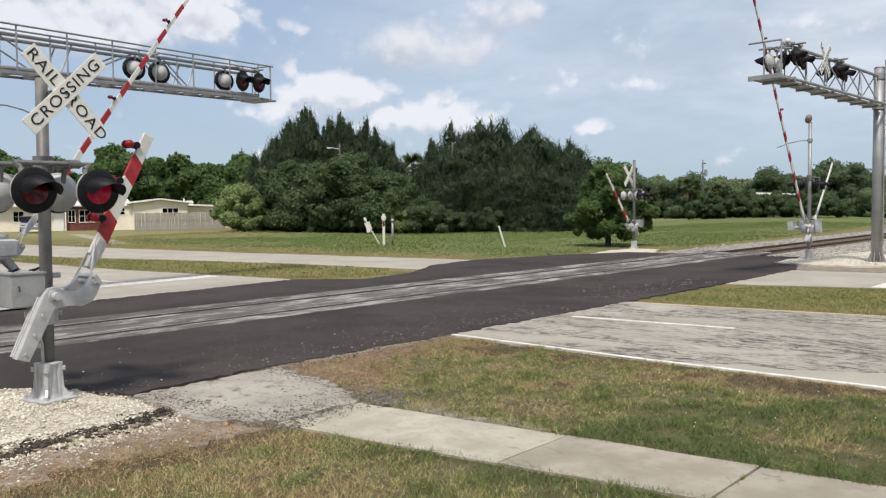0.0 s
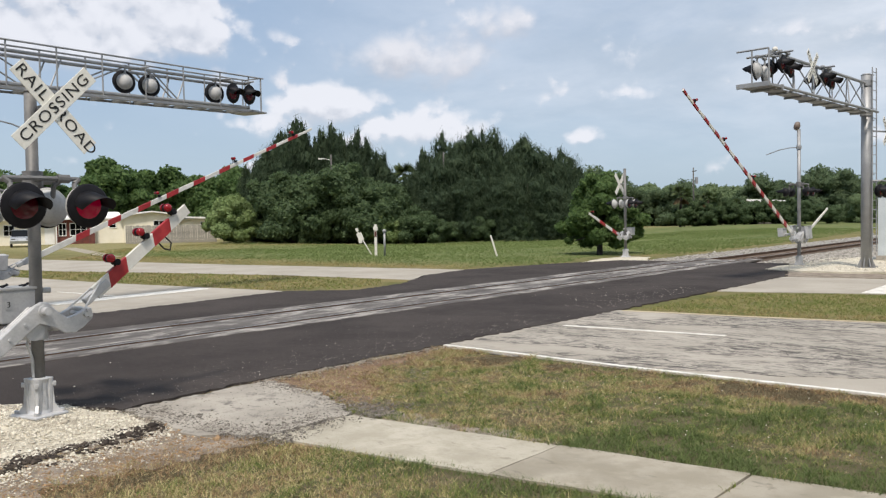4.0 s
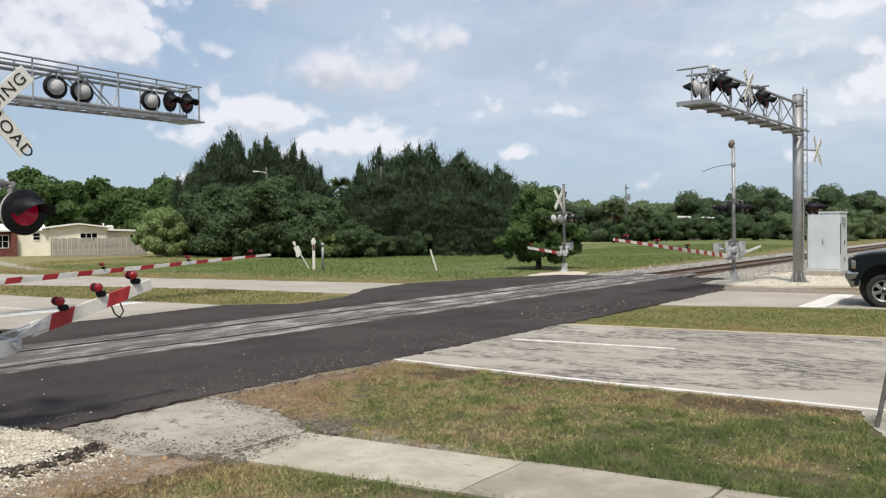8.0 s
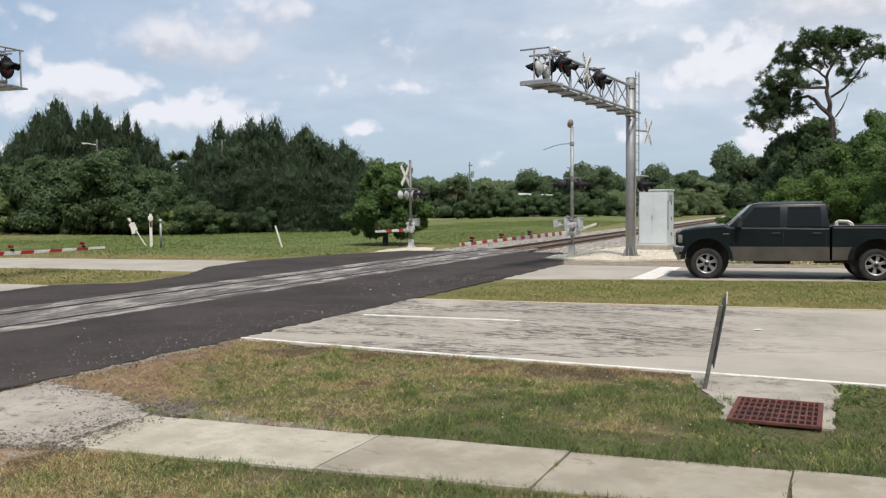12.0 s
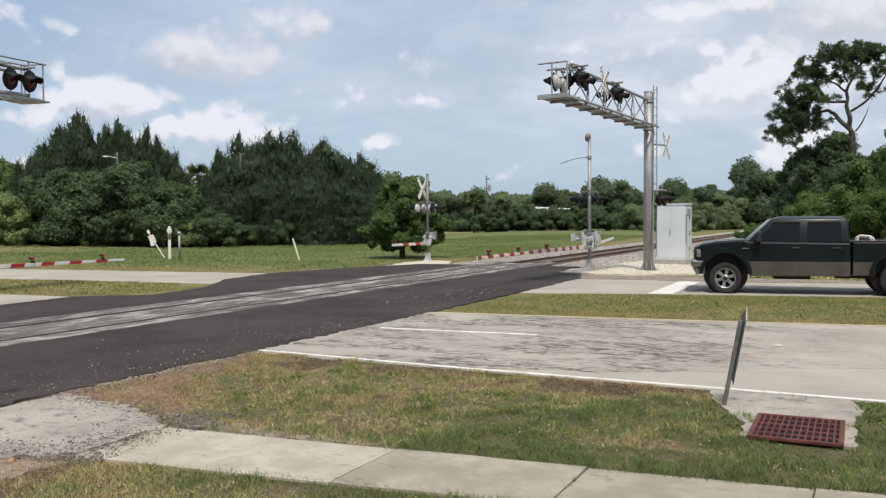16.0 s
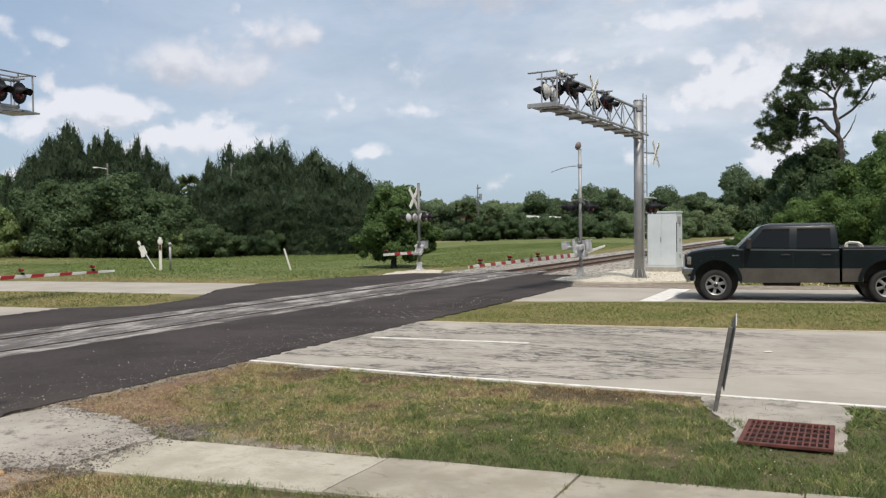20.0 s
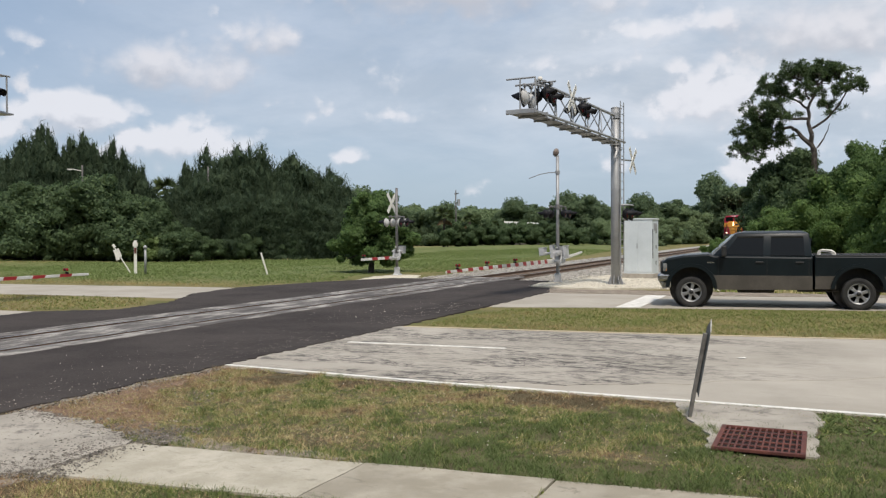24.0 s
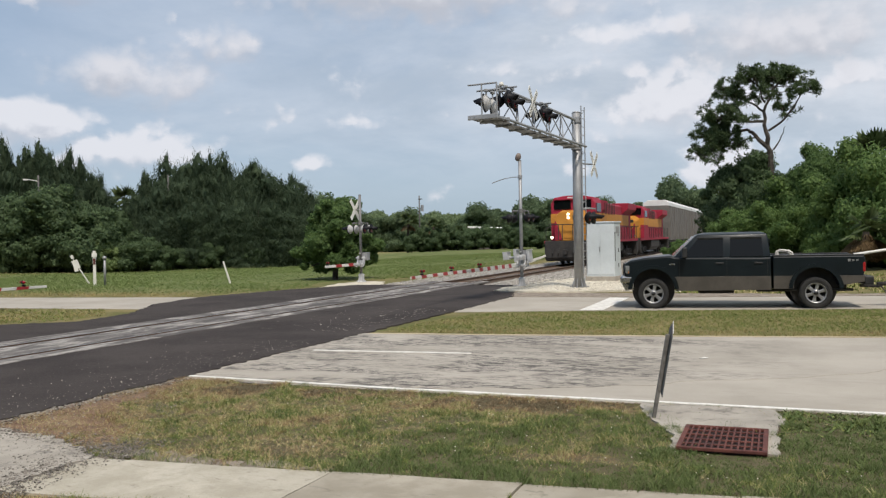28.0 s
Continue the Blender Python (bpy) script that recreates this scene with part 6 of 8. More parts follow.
def casuarina(label, w, h, n, seed, plumes=4, blunt=4.0, lean=0.0):
    """A dark feathery tree: upright plumes of needle sprays, blunt or pointed, over thin trunks."""
    rnd = random.Random(seed)
    t = thing("casuarina_tree", label, "tree", group="casuarinas")
    bl = []
    bm = B()
    rod(bm, (0, 0, -0.1), (0, 0, h * 0.85), 0.018 * h, 0.003 * h, 9)
    for s in range(plumes):
        a = 2.4 * s + rnd.uniform(-0.5, 0.5)
        off = 0 if s == 0 else w * rnd.uniform(0.14, 0.42)
        top = h if s == 0 else h * rnd.uniform(0.7, 0.98)
        cx, cy = off * math.cos(a), off * math.sin(a)
        tx, ty = rnd.uniform(-lean, lean), rnd.uniform(-lean, lean)
        base_r = w * rnd.uniform(0.17, 0.27) * (1.2 if s == 0 else 1.0)
        k = 16
        for i in range(k):
            f = (i / (k - 1)) ** 0.8
            z = top * (0.03 + 0.92 * f)
            r = base_r * (0.82 + 0.18 * math.sin(5 * f + s)) * (1.0 - 0.82 * f ** blunt) * rnd.uniform(0.72, 1.3) + 0.12
            q = rnd.uniform(0, 6.28)
            bl.append((cx + tx * f * f + math.cos(q) * r * 0.4, cy + ty * f * f + math.sin(q) * r * 0.4, z, r, r, top * 0.07))
        limb(bm, (0, 0, h * 0.08), (cx + tx, cy + ty, top * 0.8), 0.012 * h, 0.003 * h, 6, 0.15, rnd)
    part("trunk", bm, M["trunk"], t, "thin dark trunks")
    g = np.random.default_rng(seed)
    p, nrm = shell_points(bl, n, g, 0.55)
    m = len(p)
    p[:, 2] += g.normal(size=m) * 0.3
    al = nrm * np.array([0.5, 0.5, 0.15]) + np.array([0, 0, 1.9]) + g.normal(size=(m, 3)) * 0.3
    nn = nrm + g.normal(size=(m, 3)) * 0.6
    nn /= np.linalg.norm(nn, axis=1, keepdims=True)
    v, f = leaf_quads(p, nn, al, 0.4 + 0.75 * g.random(m) ** 1.7, 0.03 + 0.05 * g.random(m), g)
    q, qn = shell_points([(b[0], b[1], b[2], b[3] * 0.6, b[4] * 0.6, b[5]) for b in bl], n // 8, g, 0.4)
    v2, f2 = leaf_quads(q, qn, np.tile([[0, 0, 1.0]], (len(q), 1)) + g.normal(size=q.shape) * 0.2, np.full(len(q), 1.0), np.full(len(q), 0.4), g)
    o = new("crown", array_mesh("crown", np.concatenate([v, v2]), np.concatenate([f, f2 + len(v)]), M["needle"]))
    o.parent = t
    return t


def palm(label, h, r, n, seed, dead=6, trunk=0.16):
    rnd = random.Random(seed)
    t = thing("palm_tree", label, "palm")
    bm = B()
    for i in range(8):
        z0, z1 = h * i / 8, h * (i + 1) / 8
        rod(bm, (0.02 * i, 0, z0 - (0.1 if i == 0 else 0)), (0.02 * (i + 1), 0, z1), trunk * (1.05 if i % 2 else 0.95), trunk * (0.9 if i % 2 else 1.02), 10)
    part("trunk", bm, M["trunk"], t, "ringed palm trunk")
    for kind, count, mat, lo, hi in (("frond", n, "palm", -10, 80), ("dead_frond", dead, "palm_dead", -75, -35)):
        if not count:
            continue
        vs, fs = [], []
        for i in range(count):
            a, e = rnd.uniform(0, 6.283), radians(rnd.uniform(lo, hi))
            d = Vector((math.cos(a) * math.cos(e), math.sin(a) * math.cos(e), math.sin(e)))
            hub = Vector((0.16, 0, h)) + d * r * 0.45
            side = d.cross(Vector((0, 0, 1))).normalized()
            up = side.cross(d)
            for j in range(13):
                b = radians(-75 + 150 * j / 12)
                tipv = hub + (d * math.cos(b) + side * math.sin(b)) * r * 0.55 + Vector((0, 0, -r * 0.16 * abs(math.sin(b)) - 0.08 * r))
                wv = up * 0.035 * r + (side * math.cos(b) - d * math.sin(b)) * 0.035 * r
                k = len(vs)
                vs += [tuple(hub), tuple(hub.lerp(tipv, 0.5) + wv), tuple(tipv), tuple(hub.lerp(tipv, 0.5) - wv)]
                fs += [(k, k + 1, k + 2), (k, k + 2, k + 3)]
            k = len(vs)
            o_ = Vector((0.16, 0, h))
            vs += [tuple(o_), tuple(hub + side * 0.02), tuple(hub - side * 0.02)]
            fs.append((k, k + 1, k + 2))
        o = new(kind, array_mesh(kind, np.array(vs), np.array(fs), M[mat]))
        o.parent = t
        tagged(o, "fan-shaped green fronds" if kind == "frond" else "hanging dead brown fronds")
    return t


def put(t, x, y, scale=1.0, turn=0.0, zs=1.0):
    t.matrix_basis = pose(x, y, height(x, y), 0, 0, turn)
    t.scale = (scale, scale, scale * zs)
    return t


def again(t, x, y, scale, turn, zs=1.0, label=""):
    o = copy_thing(t, pose(x, y, height(x, y), 0, 0, turn))
    o.scale = (scale, scale, scale * zs)
    return tagged(o, label) if label else o


# casuarinas behind the field
cas = [put(casuarina("tall dark casuarina tree with a narrow pointed crown", 5.4, 12.0, 38000, 11, 6, 11.0, 0.7), -68.7, 58.6, 1.04),
       put(casuarina("broad dark casuarina tree with feathery upright plumes", 8.6, 11.5, 58000, 12, 12, 9.0, 1.0), -55.5, 73.1, 1.02),
       put(casuarina("slender dark casuarina tree", 4.6, 9.5, 28000, 13, 5, 11.0, 0.6), -70.0, 56.0, 0.98),
       put(casuarina("dense dark casuarina tree with blunt feathery plumes", 8.2, 11.0, 56000, 14, 11, 10.0, 1.0), -53.6, 72.4, 1.05)]
# place, height, which of the four
for i_, (x_, y_, h_, k_) in enumerate(((-70.4, 58.0, 11.2, 0), (-69.0, 60.1, 9.3, 2), (-68.0, 61.3, 9.6, 1), (-65.2, 60.3, 11.4, 0), (-64.4, 60.8, 11.9, 0), (-66.7, 64.3, 11.0, 1), (-64.0, 62.9, 11.5, 0), (-63.4, 63.4, 9.4, 2), (-65.2, 66.9, 8.6, 2),
                                      (-62.6, 65.8, 9.2, 2), (-60.6, 68.7, 7.5, 1), (-58.4, 68.2, 9.6, 0))):
    again(cas[k_], x_, y_, h_ / (12.0, 11.5, 9.5, 11.0)[k_], 47 * i_ % 360)
for i_, (x_, y_, h_, k_) in enumerate(((-58.2, 69.5, 8.3, 3), (-55.5, 68.6, 9.4, 3), (-55.8, 71.5, 10.3, 1), (-53.3, 74.0, 11.0, 1), (-52.1, 74.4, 9.1, 3), (-49.8, 72.3, 10.2, 2), (-50.7, 75.9, 8.5, 1), (-49.1, 76.0, 9.5, 3), (-47.3, 75.4, 8.6, 3),
                                      (-45.7, 74.7, 6.8, 1), (-46.8, 79.0, 7.1, 2), (-44.4, 78.1, 6.4, 2), (-55.0, 64.6, 5.6, 3), (-53.9, 66.2, 5.4, 1), (-51.8, 66.9, 6.6, 3), (-50.8, 69.0, 7.4, 1), (-48.4, 68.9, 6.4, 3), (-47.1, 70.1, 6.6, 1), (-45.0, 71.0, 5.6, 3), (-57.6, 63.7, 6.6, 2))):
    again(cas[k_], x_, y_, h_ / (12.0, 11.5, 9.5, 11.0)[k_], 71 * i_ % 360)

mango = put(broad_tree("broad_tree", "dense dark-green broad-leaved tree at the field's edge", 9.0, 7.0, 0.2, 36000, "leaf_dark", 21, 0.02, 24), -62.7, 53.4, 0.9)
mid = put(broad_tree("broad_tree", "dense green broad-leaved tree", 8.0, 8.0, 0.28, 18000, "leaf_mid", 22, 0.04, 16), -100.9, 57.0, 1.3)
shrub = put(broad_tree("bush", "leafy green bush at the field's edge", 4.0, 3.0, 0.13, 15000, "leaf_dark", 23, 0.0, 12), -53.2, 60.6, 1.0)
bright = put(broad_tree("bush", "light green leafy bush beside the fence", 4.4, 4.2, 0.15, 18000, "leaf_light", 24, 0.0, 15), -66.6, 49.6, 1.15)
for x_, y_, s_, a_ in ((-60.4, 55.8, 1.02, 80), (-58.4, 58.0, 0.86, 200), (-67.0, 56.5, 0.82, 150), (-64.4, 58.4, 0.95, 260), (-61.0, 60.5, 0.98, 300), (-58.0, 61.5, 0.75, 20)):
    again(mango, x_, y_, s_, a_)
for x_, y_, s_, a_ in ((-57.3, 58.6, 1.35, 30), (-55.6, 59.6, 1.0, 100), (-51.9, 63.4, 0.75, 150), (-49.8, 66.2, 0.8, 210), (-47.4, 69.2, 0.9, 250), (-45.4, 72.2, 0.85, 280), (-60.2, 52.6, 0.5, 40), (-43.6, 76.0, 0.9, 70), (-36.6, 106.5, 1.05, 10), (-38.6, 105.2, 0.9, 33), (-34.9, 105.6, 0.85, 95), (-42.2, 104.6, 0.9, 170), (-31.6, 106.0, 0.85, 220), (-45.6, 103.4, 0.9, 15), (-29.4, 107.0, 0.8, 75), (-40.4, 107.0, 1.1, 120), (-33.5, 107.5, 1.0, 200), (-44.0, 106.0, 1.2, 300)):
    again(shrub, x_, y_, s_, a_)
for x_, y_, s_, a_ in ((-55.6, 57.8, 0.75, 90), (-54.6, 59.4, 0.6, 210)):
    again(bright, x_, y_, s_, a_)
# trees behind the house
for x_, y_, s_, a_, z_ in ((-112.0, 47.0, 1.25, 10, 1.0), (-101.5, 64.5, 1.2, 70, 1.0), (-95.6, 69.4, 1.15, 130, 1.05), (-88.0, 66.5, 1.05, 200, 1.0), (-106.0, 41.0, 0.85, 250, 1.0), (-92.0, 75.0, 1.1, 300, 1.1), (-84.0, 70.0, 1.0, 20, 1.0), (-122.0, 38.0, 1.1, 20, 1.0),
                           (-80.0, 66.0, 0.9, 110, 1.1), (-118.0, 55.0, 1.2, 160, 1.0), (-78.0, 72.0, 1.1, 40, 1.0)):
    again(mid, x_, y_, s_, a_, z_)
# the small tree beside the far gate
put(broad_tree("small_tree", "small round-crowned green tree beside the pedestrian gate", 3.5, 4.5, 0.1, 32000, "leaf_mid", 31, -0.02, 17), -21.35, 38.2, 1.0)
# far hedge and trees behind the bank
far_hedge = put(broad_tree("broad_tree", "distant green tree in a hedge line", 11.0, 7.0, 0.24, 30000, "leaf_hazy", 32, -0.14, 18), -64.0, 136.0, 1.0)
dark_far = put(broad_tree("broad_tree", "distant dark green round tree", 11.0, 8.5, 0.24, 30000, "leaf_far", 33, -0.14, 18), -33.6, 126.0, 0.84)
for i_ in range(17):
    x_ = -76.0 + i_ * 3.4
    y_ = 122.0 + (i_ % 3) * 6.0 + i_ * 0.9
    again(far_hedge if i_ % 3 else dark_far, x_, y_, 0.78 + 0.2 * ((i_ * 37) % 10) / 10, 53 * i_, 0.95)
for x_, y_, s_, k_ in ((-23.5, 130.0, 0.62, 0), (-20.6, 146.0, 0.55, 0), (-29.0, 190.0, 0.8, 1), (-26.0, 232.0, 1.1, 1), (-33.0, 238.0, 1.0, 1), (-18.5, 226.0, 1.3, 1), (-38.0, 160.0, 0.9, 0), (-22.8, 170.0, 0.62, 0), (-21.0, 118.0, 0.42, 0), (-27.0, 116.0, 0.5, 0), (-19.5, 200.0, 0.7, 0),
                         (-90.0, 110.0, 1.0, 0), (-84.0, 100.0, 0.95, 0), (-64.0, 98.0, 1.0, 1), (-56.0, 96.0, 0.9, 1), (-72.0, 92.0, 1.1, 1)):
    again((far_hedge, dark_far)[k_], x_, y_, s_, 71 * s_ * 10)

# the thicket on the near side of the tracks
thick = put(broad_tree("bush", "tangled green thicket beside the railway", 7.0, 4.2, 0.09, 44000, "leaf_bright", 41, 0.0, 20), -2.6, 72.0, 1.0)
thick2 = put(broad_tree("bush", "light green tangled thicket", 6.0, 3.8, 0.09, 38000, "leaf_bright", 42, 0.0, 16), 1.6, 57.0, 0.95)
tall3 = put(broad_tree("broad_tree", "tall green leafy tree in the thicket", 7.0, 8.0, 0.12, 46000, "leaf_mid", 45, 0.03, 20), 2.6, 60.5, 0.72, 40.0, 1.36)
tall2 = put(broad_tree("broad_tree", "tall dark leafy tree in the thicket", 7.0, 8.0, 0.12, 48000, "leaf_dark", 43, 0.03, 20), -2.2, 63.6, 0.88, 0.0, 1.18)
for i_, (x_, y_, s_, k_) in enumerate(((-3.2, 80.0, 0.8, 0), (-3.6, 90.0, 0.8, 0), (-2.6, 58.6, 0.72, 1), (-1.2, 57.5, 0.8, 0), (4.6, 54.0, 1.05, 0), (7.6, 51.6, 1.1, 1), (11.0, 50.0, 1.2, 0), (15.0, 50.0, 1.2, 0), (1.0, 62.0, 1.15, 0), (5.0, 58.5, 1.2, 0), (9.0, 56.0, 1.3, 0),
                                    (-3.6, 102.0, 0.8, 0), (-4.6, 116.0, 0.8, 0), (-4.9, 70.0, 0.4, 1), (-4.4, 62.0, 0.36, 1), (-5.6, 53.6, 0.42, 1), (-6.3, 55.4, 0.3, 1), (-6.0, 78.0, 0.4, 0), (20.0, 52.0, 1.5, 0), (26.0, 54.0, 1.6, 0), (-5.5, 132.0, 0.85, 0), (-6.0, 150.0, 0.95, 0), (2.4, 52.6, 0.5, 1), (6.0, 49.4, 0.55, 1))):
    again((thick, thick2)[k_], x_, y_, s_, 67 * i_)
for i_, (x_, y_, s_, z_) in enumerate(((1.4, 64.0, 0.78, 1.0), (5.6, 60.0, 0.9, 1.0), (8.6, 58.0, 1.0, 1.05), (-1.4, 76.0, 0.7, 1.0), (13.0, 57.0, 1.1, 1.0), (18.0, 58.0, 1.2, 1.0), (-2.2, 104.0, 0.62, 1.0), (0.4, 70.0, 0.95, 0.95), (-3.6, 128.0, 0.6, 1.0))):
    again(tall3 if x_ > 2 else tall2, x_, y_, s_, 83 * i_, z_)
again(tall3, 5.4, 55.6, 0.62, 130.0, 1.15)
again(thick, 5.6, 51.2, 1.1, 130.0, 1.3)
again(thick2, 8.4, 50.4, 1.2, 30.0, 1.3)
again(thick2, -4.6, 66.0, 0.55, 200.0)
again(thick, -4.8, 74.0, 0.5, 20.0)
again(tall3, 3.2, 57.5, 0.6, 220.0, 1.05)


def big_pine():
    """The old spreading pine: a bare forked trunk, long limbs to one side, twigs that end in needle clumps."""
    t = thing("pine_tree", "tall old pine with bare forked trunk and spreading clumped crown", "tree", pose(-0.95, 62.0, -0.25))
    rnd = random.Random(77)
    bm, tips = B(), []

    def bough(pts, r0, r1, twigs, spread=1.0, first=0.35):
        pts = [Vector(p) for p in pts]
        n = len(pts) - 1
        for i in range(n):
            limb(bm, pts[i], pts[i + 1], r0 + (r1 - r0) * i / n, r0 + (r1 - r0) * (i + 1) / n, 8, 0.1, rnd)
        for k in range(twigs):
            f = (first + (1 - first) * (k + rnd.random()) / twigs) * n
            i = min(int(f), n - 1)
            p = pts[i].lerp(pts[i + 1], f - i)
            d = Vector((rnd.uniform(-1, 1), rnd.uniform(-1.1, 1.1), rnd.uniform(-0.35, 1.0))).normalized() * rnd.uniform(0.5, 1.35) * spread
            limb(bm, p, p + d, 0.035, 0.012, 5, 0.08, rnd)
            tips.append(p + d)
        tips.append(pts[-1])

    bough([(0, 0, -0.2), (0.1, 0, 4.0), (0.07, 0, 7.8)], 0.26, 0.19, 0)
    tips.pop()
    bough([(0.07, 0, 7.7), (-0.17, 0, 9.1), (-0.28, 0, 10.4), (0.3, 0.1, 11.7), (0.95, 0.1, 12.7)], 0.17, 0.03, 22, 0.95, 0.62)
    bough([(0.0, 0, 7.9), (-0.87, 0.2, 8.9), (-1.3, 0.3, 9.3), (-2.45, 0.5, 9.1), (-3.0, 0.6, 8.4), (-4.3, 0.7, 7.9)], 0.15, 0.024, 46, 0.95, 0.6)
    bough([(-2.45, 0.5, 9.1), (-3.3, -0.3, 8.5), (-4.2, -0.5, 7.3)], 0.06, 0.02, 30, 0.8, 0.35)
    bough([(-0.28, 0, 9.75), (-1.4, -0.5, 9.75), (-2.6, -0.6, 10.0), (-3.7, -0.5, 10.1)], 0.1, 0.022, 36, 0.95, 0.42)
    bough([(-2.6, -0.6, 10.0), (-3.6, 0.4, 9.3), (-4.3, 0.5, 8.9)], 0.05, 0.02, 26, 0.8, 0.3)
    bough([(-0.28, 0, 10.4), (-1.05, 0.4, 11.1), (-2.2, 0.6, 11.6), (-2.8, 0.6, 12.0)], 0.08, 0.02, 34, 0.9, 0.4)
    bough([(-0.2, 0, 11.0), (-0.7, -0.5, 12.2), (-1.4, -0.6, 12.7)], 0.06, 0.02, 26, 0.9, 0.35)
    bough([(0.3, 0.1, 11.7), (0.3, 0.6, 12.6), (0.0, 0.8, 12.9)], 0.05, 0.02, 18, 0.85, 0.3)
    bough([(0.0, 0, 9.1), (1.05, -0.2, 9.85), (1.75, -0.3, 10.8), (2.0, -0.3, 11.3), (2.7, -0.4, 11.7)], 0.085, 0.02, 12, 0.6, 0.78)
    bough([(2.0, -0.3, 11.3), (1.7, 0.2, 12.3), (1.1, 0.3, 12.9)], 0.05, 0.016, 16, 0.75, 0.4)
    bough([(1.05, -0.2, 9.85), (0.9, 0.1, 10.6)], 0.04, 0.014, 8, 0.65, 0.4)
    bough([(-0.87, 0.2, 8.7), (-1.7, -0.2, 8.5), (-2.2, -0.3, 8.0)], 0.05, 0.016, 5, 0.6, 0.7)
    bough([(0.3, 0, 7.8), (0.8, 0.2, 8.7), (1.05, 0.2, 9.4)], 0.06, 0.012, 0)
    tips.pop()
    part("trunk", bm, M["trunk"], t, "bare forked trunk and limbs")
    # puffs of needles round the twig ends
    g = np.random.default_rng(78)
    hubs = []
    for p in tips:
        for k in range(3):
            hubs.append((p.x + rnd.uniform(-0.26, 0.26), p.y + rnd.uniform(-0.26, 0.26), p.z + rnd.uniform(-0.12, 0.26)))
    hubs = np.repeat(np.array(hubs), 44, 0)
    n = len(hubs)
    d = g.normal(size=(n, 3)) + np.array([0, 0, 0.35])
    d /= np.linalg.norm(d, axis=1, keepdims=True)
    length = 0.2 + 0.16 * g.random(n)
    v, f = leaf_quads(hubs + d * (length * 0.55)[:, None], np.cross(d, g.normal(size=(n, 3))), d, length, 0.022 + 0.02 * g.random(n), g)
    o = new("crown", array_mesh("crown", v, f, M["pine"]))
    o.parent = t


big_pine()
put(palm("green fan palm above the thicket", 6.1, 1.9, 46, 51, 6), 4.45, 53.6, 1.0)
put(palm("low palm with brown hanging dead fronds", 1.9, 1.45, 14, 52, 110), 3.4, 46.2, 1.0)
again(dark_far, -15.9, 160.0, 1.05, 30.0, 1.3)
fp = put(palm("distant fan palm in the hedge", 4.2, 1.6, 26, 53, 4), -46.0, 103.0, 1.0)
again(fp, -43.0, 104.5, 0.8, 40)
again(fp, -67.2, 74.4, 1.6, 40)
again(fp, -40.0, 106.0, 0.6, 90)

# unseen trees added behind the viewer: they close the place and darken reflections
for i_ in range(15):
    x_ = -70.0 + i_ * 10.0
    again((far_hedge, dark_far)[i_ % 2], x_, -34.0 - (i_ % 3) * 5, 1.25, 61 * i_)
for i_ in range(7):
    again((far_hedge, dark_far)[i_ % 2], 52.0 + (i_ % 2) * 6, -24.0 + i_ * 11.0, 1.2, 61 * i_)


# ---- house, fence, poles, posts, cabinet, drain ----
M["stucco"] = plain("cream_stucco", (0.76, 0.71, 0.57), (0.84, 0.79, 0.66), 1.2, 0.9, 0, 0.2, 30.0)
M["roofing"] = plain("white_roof", (0.74, 0.73, 0.69), (0.84, 0.83, 0.8), 1.0, 0.7)
M["brick"] = plain("dark_red_brick", (0.11, 0.035, 0.028), (0.18, 0.06, 0.045), 3.0, 0.85)
M["fence"] = plain("weathered_fence", (0.24, 0.225, 0.2), (0.37, 0.345, 0.305), 1.5, 0.9, 0, 0.3)
M["cabinet"] = plain("white_cabinet", (0.52, 0.565, 0.58), (0.6, 0.645, 0.66), 1.0, 0.45, 0, 0.04)
M["sign_back"] = plain("dull_aluminium", (0.1, 0.095, 0.085), (0.19, 0.18, 0.165), 9.0, 0.7, 0.0)


def window_unit(parent, m, w, h, cols=2):
    fr = B()
    for a, b in ((-w / 2 - 0.07, -w / 2), (w / 2, w / 2 + 0.07)):
        prism(fr, [(a, -h / 2 - 0.07), (b, -h / 2), (b, h / 2), (a, h / 2 + 0.07)] if a < 0 else [(a, -h / 2), (b, -h / 2 - 0.07), (b, h / 2 + 0.07), (a, h / 2)], -0.03, 0.03, "y")
    for a, b in ((-h / 2 - 0.07, -h / 2), (h / 2, h / 2 + 0.07)):
        prism(fr, [(-w / 2 - 0.07, a), (w / 2 + 0.07, a), (w / 2, b), (-w / 2, b)] if a < 0 else [(-w / 2, a), (w / 2, a), (w / 2 + 0.07, b), (-w / 2 - 0.07, b)], -0.03, 0.03, "y")
    bmesh.ops.remove_doubles(fr, verts=fr.verts[:], dist=0.0005)
    o = part("window", fr, M["roofing"], parent, "white-framed window", at=m)
    for i in range(1, cols):
        part("mullion", box(B(), (0.05, 0.05, h), (-w / 2 + w * i / cols, 0, 0)), M["roofing"], o)
    part("glazing_bar", box(B(), (w, 0.04, 0.04), (0, -0.008, 0.0)), M["roofing"], o)
    for i in range(cols):
        part("pane", box(B(), (w / cols, 0.02, h), (-w / 2 + w * (i + 0.5) / cols, 0.02, 0)), M["glass"], o, "dark window pane")


